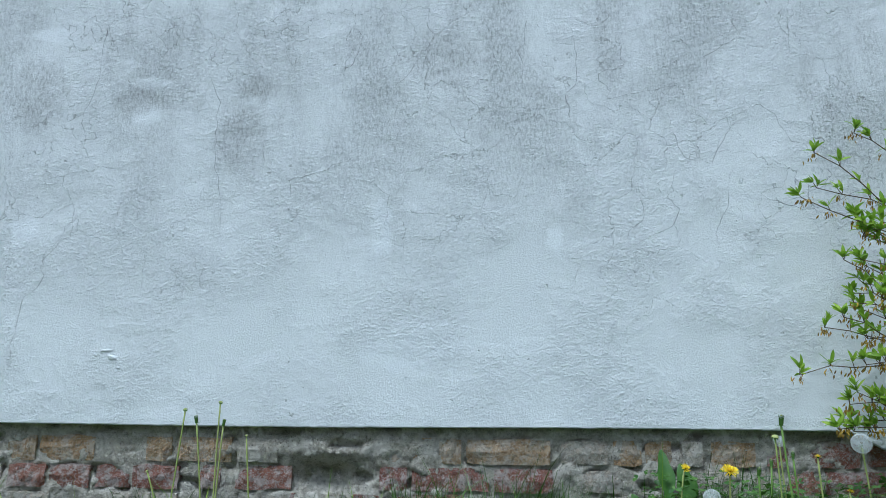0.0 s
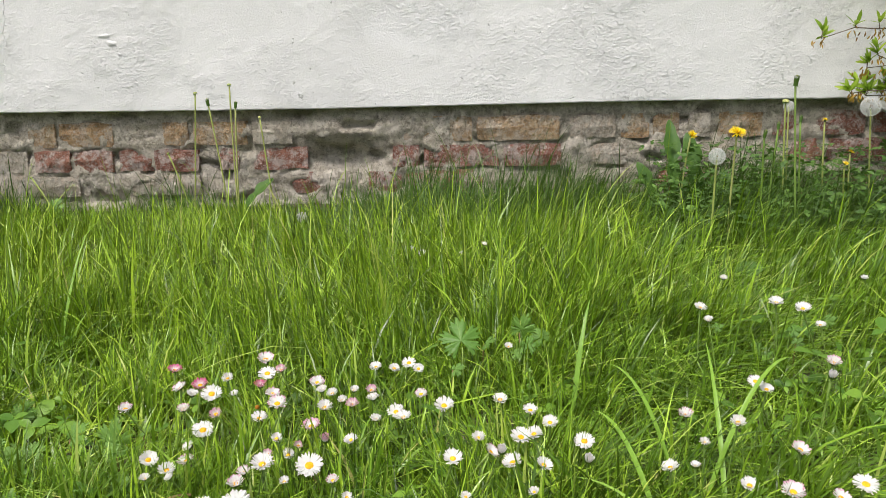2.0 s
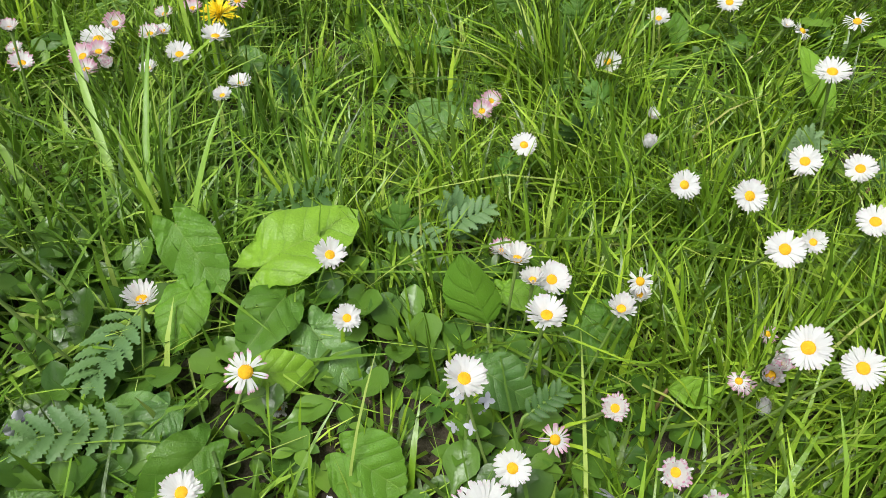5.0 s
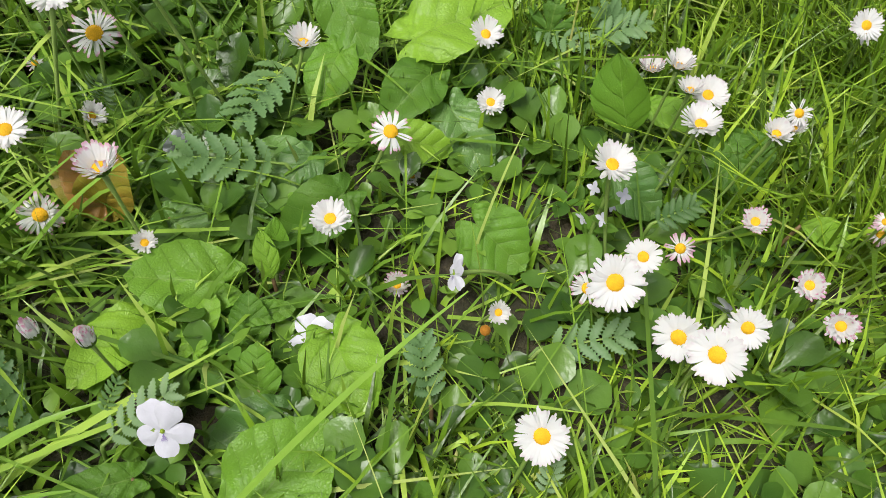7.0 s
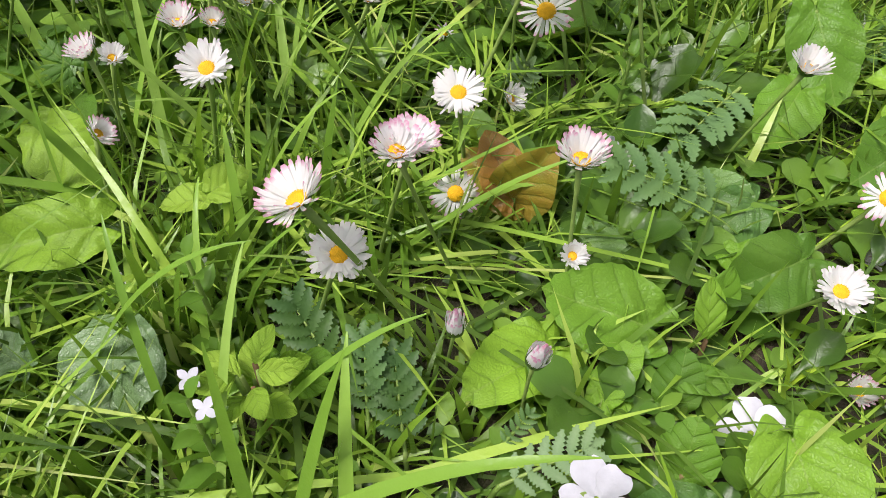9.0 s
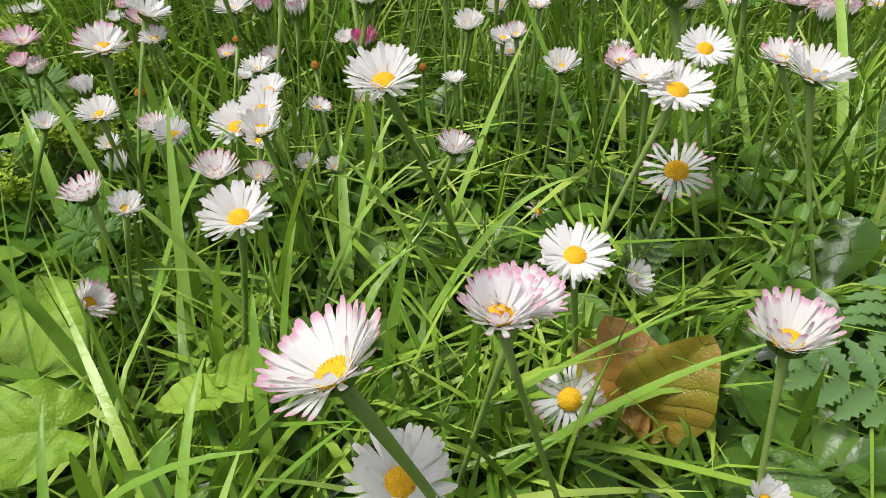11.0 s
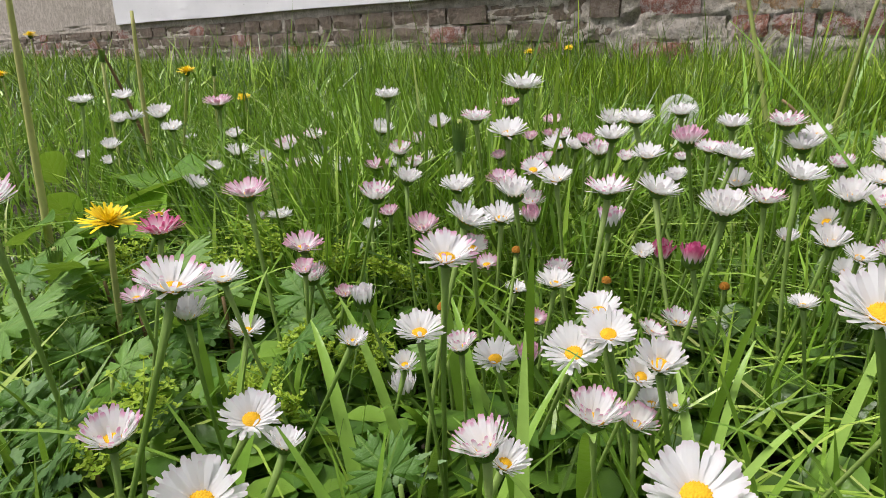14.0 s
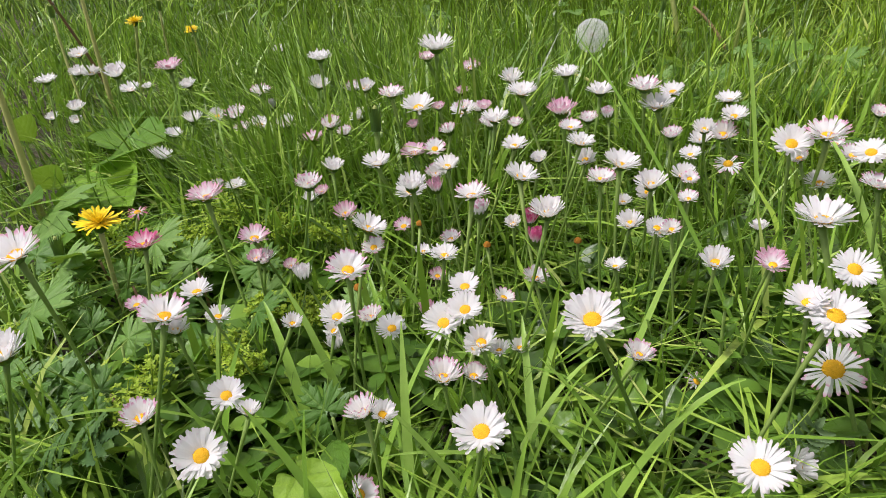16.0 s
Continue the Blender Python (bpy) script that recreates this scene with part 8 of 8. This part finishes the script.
def shrub():
    """The twigs of a shrub that lean in before the wall, in young leaf with last withered blossoms."""
    ob = thing("shrub", 1.30, 2.05, ground_z(1.3, 2.05), "leafing shrub with thin brown twigs and withered yellow blossom", "shrub")
    rnd = random.Random(12)
    base = Vector((1.30, 2.05, ground_z(1.3, 2.05)))
    limbs = (((1.36, 2.02, 0.62), (0.94, 1.98, 0.99)), ((1.34, 2.00, 0.60), (0.905, 1.98, 0.86)), ((1.34, 2.02, 0.80), (1.08, 2.02, 1.05)), ((1.30, 2.00, 0.40), (1.005, 1.98, 0.70)), ((1.32, 1.98, 0.42), (0.86, 1.96, 0.41)),
             ((1.30, 1.99, 0.34), (0.98, 1.97, 0.56)), ((1.30, 2.02, 0.26), (0.945, 1.97, 0.27)), ((1.32, 2.03, 0.5), (1.03, 2.0, 0.62)), ((1.4, 2.03, 0.7), (1.12, 2.0, 0.80)), ((1.3, 2.0, 0.3), (1.06, 1.97, 0.44)),
             ((1.42, 2.0, 0.5), (1.15, 1.96, 0.70)), ((1.40, 2.0, 0.62), (1.10, 1.97, 0.52)), ((1.4, 2.0, 0.9), (1.20, 1.98, 1.12)), ((1.3, 2.0, 0.2), (1.0, 1.96, 0.36)), ((1.42, 1.99, 0.3), (1.16, 1.96, 0.36)), ((1.44, 1.99, 0.7), (1.18, 1.97, 0.60)), ((1.36, 2.0, 0.45), (1.04, 1.97, 0.50)), ((1.40, 2.0, 0.36), (1.09, 1.96, 0.29)), ((1.40, 2.02, 0.8), (1.06, 1.98, 0.76)), ((1.38, 1.98, 0.5), (1.08, 1.95, 0.60)), ((1.34, 1.98, 0.38), (1.02, 1.95, 0.44)))
    more = []
    for _ in range(18):
        tip = (rnd.uniform(0.96, 1.2), rnd.uniform(1.93, 2.06), rnd.uniform(0.24, 0.92))
        more.append(((rnd.uniform(1.28, 1.40), 2.0, tip[2] * 0.7 + rnd.uniform(0.0, 0.1)), tip))
    # The shrub goes on out of view: limbs added to shade the wall's right.
    for _ in range(16):
        tip = (rnd.uniform(1.16, 1.55), rnd.uniform(1.90, 2.08), rnd.uniform(0.25, 1.25))
        more.append(((rnd.uniform(1.30, 1.42), 2.0, tip[2] * 0.7 + rnd.uniform(0.0, 0.1)), tip))
    for _ in range(12):
        tip = (rnd.uniform(1.40, 2.05), rnd.uniform(1.62, 2.08), rnd.uniform(0.5, 1.9))
        more.append(((rnd.uniform(1.36, 1.70), 1.95, tip[2] * 0.7 + rnd.uniform(0.0, 0.1)), tip))
    for mid, tip in limbs + tuple(more):
        mid, tip = Vector(mid), Vector(tip)
        path = [base * (1 - t) ** 2 + (mid * 2 - base * 0.5 - tip * 0.5) * 2 * t * (1 - t) * 0.5 + mid * t * (1 - t) + tip * t * t for t in (i / 15 for i in range(16))]
        path = [p + Vector((rnd.gauss(0, 0.004), rnd.gauss(0, 0.004), rnd.gauss(0, 0.004))) - base for p in path]
        limb = part("twig", tube(Sheet(), path, [0.0042 - 0.00021 * i for i in range(16)], 6).mesh("twig", TWIG), ob)
        leaves, husks = Sheet(), Sheet()
        for i in [5 + k // 2 for k in range(2, 21)] + [15]:
            if i < 15 and rnd.random() < 0.28:
                continue
            d = Vector((rnd.gauss(-0.30, 0.35), rnd.gauss(-0.35, 0.35), rnd.uniform(0.5, 1.0))).normalized()
            spur = path[i] + d * rnd.uniform(0.004, 0.022)
            tube(leaves, [path[i], spur], [0.0012, 0.0009], 4, 1)
            for _ in range(rnd.choice((4, 5, 6, 8)) if i < 15 else 8):
                e = (d + Vector((rnd.gauss(0, 0.55), rnd.gauss(0, 0.5), rnd.gauss(0, 0.35)))).normalized()
                long = rnd.uniform(0.016, 0.038)
                blade_leaf(leaves, frame_of(spur, spur + e * long, rnd.uniform(-0.8, 0.8)), long, long * 0.29, oval, 6, 2, 0.35, rnd.uniform(0, 0.45), 0, 0, rnd.randrange(99))
            if rnd.random() < 0.6:
                for _ in range(10):
                    p = path[i] + Vector((rnd.gauss(0, 0.010), rnd.gauss(0, 0.008), rnd.gauss(-0.007, 0.006)))
                    blade_leaf(husks, frame_of(p, p + Vector((rnd.gauss(0, 0.5), rnd.gauss(0, 0.5), -0.7)).normalized() * 0.013), 0.013, 0.004, oval, 3, 2, 0.3, 0.3)
        part("foliage", leaves.mesh("foliage", SHRUB_LEAF, TWIG), ob)
        if husks.points:
            part("withered_blossom", husks.mesh("withered_blossom", HUSK), ob)


shrub()


# ---- the bricks of the plinth ----
def brick_mesh(name, m, seed):
    """A worn brick of unit size, its edges rounded and its face uneven; it stands out towards -y."""
    rnd = random.Random(seed)
    nx, nz = 5, 3
    pts = []
    for k in range(nz):
        for i in range(nx):
            u, v = i / (nx - 1) - 0.5, k / (nz - 1) - 0.5
            rim = abs(u) > 0.49 or abs(v) > 0.49
            corner = abs(u) > 0.49 and abs(v) > 0.49
            pts.append((u * (0.985 - (0.015 if corner else 0)) + rnd.uniform(-0.008, 0.008), (0.10 if rim else 0.0) + (rnd.choice((0.0, 0.0, 0.05, 0.25)) if corner else 0) + rnd.uniform(-0.10, 0.10), v * (1.0 - (0.03 if corner else 0)) + rnd.uniform(-0.05, 0.05)))
    rim = [i for i in range(nx)] + [nx * k + nx - 1 for k in range(1, nz)] + [nx * (nz - 1) + i for i in range(nx - 2, -1, -1)] + [nx * k for k in range(nz - 2, 0, -1)]
    faces = [(k * nx + i, k * nx + i + 1, (k + 1) * nx + i + 1, (k + 1) * nx + i) for k in range(nz - 1) for i in range(nx - 1)]
    n = len(pts)
    pts += [(pts[i][0], 1.0, pts[i][2]) for i in rim]
    faces += [(rim[a], n + a, n + (a + 1) % len(rim), rim[(a + 1) % len(rim)]) for a in range(len(rim))]
    return Sheet().add(pts, faces).mesh(name, m, smooth=False)


BRICKS = {k: [brick_mesh("brick", m, 31 * i + len(k)) for i in range(9)] for k, m in BRICK.items()}
laid = random.Random(17)


def lay(x0, x1, z0, z1, kind, depth=0.03, parent=BASE):
    ob = new("brick", laid.choice(BRICKS[kind]))
    ob.parent = parent
    ob.matrix_basis = Matrix.Translation(((x0 + x1) / 2, HOUSE_Y + 0.019 + laid.uniform(-0.005, 0.006) + (0.06 if parent is FAR_WALL else 0.0), (z0 + z1) / 2)) @ Matrix.Rotation(laid.gauss(0, 0.014), 4, "Y") @ Matrix.Diagonal((x1 - x0, depth, z1 - z0, 1))


# the courses that can be made out: ends along the wall, and the kind of each brick
for x0, x1, kind in ((-1.62, -1.40, "red"), (-1.31, -1.225, "tan"), (-1.215, -1.05, "tan"), (-1.035, -0.92, "grey"), (-0.90, -0.825, "tan"), (-0.81, -0.65, "tan"), (-0.635, -0.515, "grey"),
                     (-0.225, -0.065, "tan"), (-0.055, 0.01, "tan"), (0.022, 0.265, "tan"), (0.292, 0.425, "grey"), (0.44, 0.52, "tan"), (0.53, 0.605, "tan"), (0.63, 0.69, "grey"), (0.715, 0.84, "tan"), (0.87, 0.975, "red"), (0.99, 1.13, "red"), (1.15, 1.38, "red")):
    lay(x0, x1, 0.148, 0.215, kind)
for x0, x1, kind in ((-1.60, -1.32, "grey"), (-1.30, -1.19, "red"), (-1.18, -1.06, "red"), (-1.045, -0.945, "red"), (-0.935, -0.80, "red"), (-0.74, -0.68, "red"), (-0.64, -0.475, "red"),
                     (-0.225, -0.145, "red"), (-0.135, 0.09, "red"), (0.10, 0.27, "red"), (0.33, 0.46, "grey"), (0.64, 0.76, "grey"), (0.77, 0.90, "grey"), (0.92, 1.02, "red"), (1.03, 1.28, "red")):
    lay(x0, x1, 0.072, 0.134, kind)
for x0, x1, kind in ((-1.65, -1.42, "red"), (-1.40, -1.17, "grey"), (-1.02, -0.94, "grey"), (-0.92, -0.80, "grey"), (-0.53, -0.44, "red"), (-0.40, -0.32, "grey"), (-0.30, -0.20, "red"), (-0.19, 0.04, "red"), (0.06, 0.28, "grey"), (0.30, 0.52, "grey"), (0.55, 0.78, "red"), (0.80, 1.02, "grey"), (1.04, 1.30, "red")):
    lay(x0, x1, 0.0, 0.060, kind)
# the rest of the wall's foot, mostly in bricks coloured for shade
for row, z in enumerate((0.0, 0.072, 0.146)):
    for a, b in ((-9.5, -1.68), (1.42, 3.1)):
        x = a + 0.11 * (row % 2)
        while x < b - 0.1:
            w = laid.choice((0.24, 0.24, 0.24, 0.12))
            w = min(w, b - x)
            lay(x, x + w - 0.014, z, z + 0.064, laid.choice(("sooty", "sooty", "sooty", "red")))
            x += w
for row in range(4):
    x = -9.5 + 0.12 * (row % 2)
    while x < -6.5:
        lay(x, x + 0.235, 0.285 + 0.075 * row, 0.35 + 0.075 * row, laid.choice(("tan", "grey", "grey", "red")), 0.03, FAR_WALL)
        x += 0.25
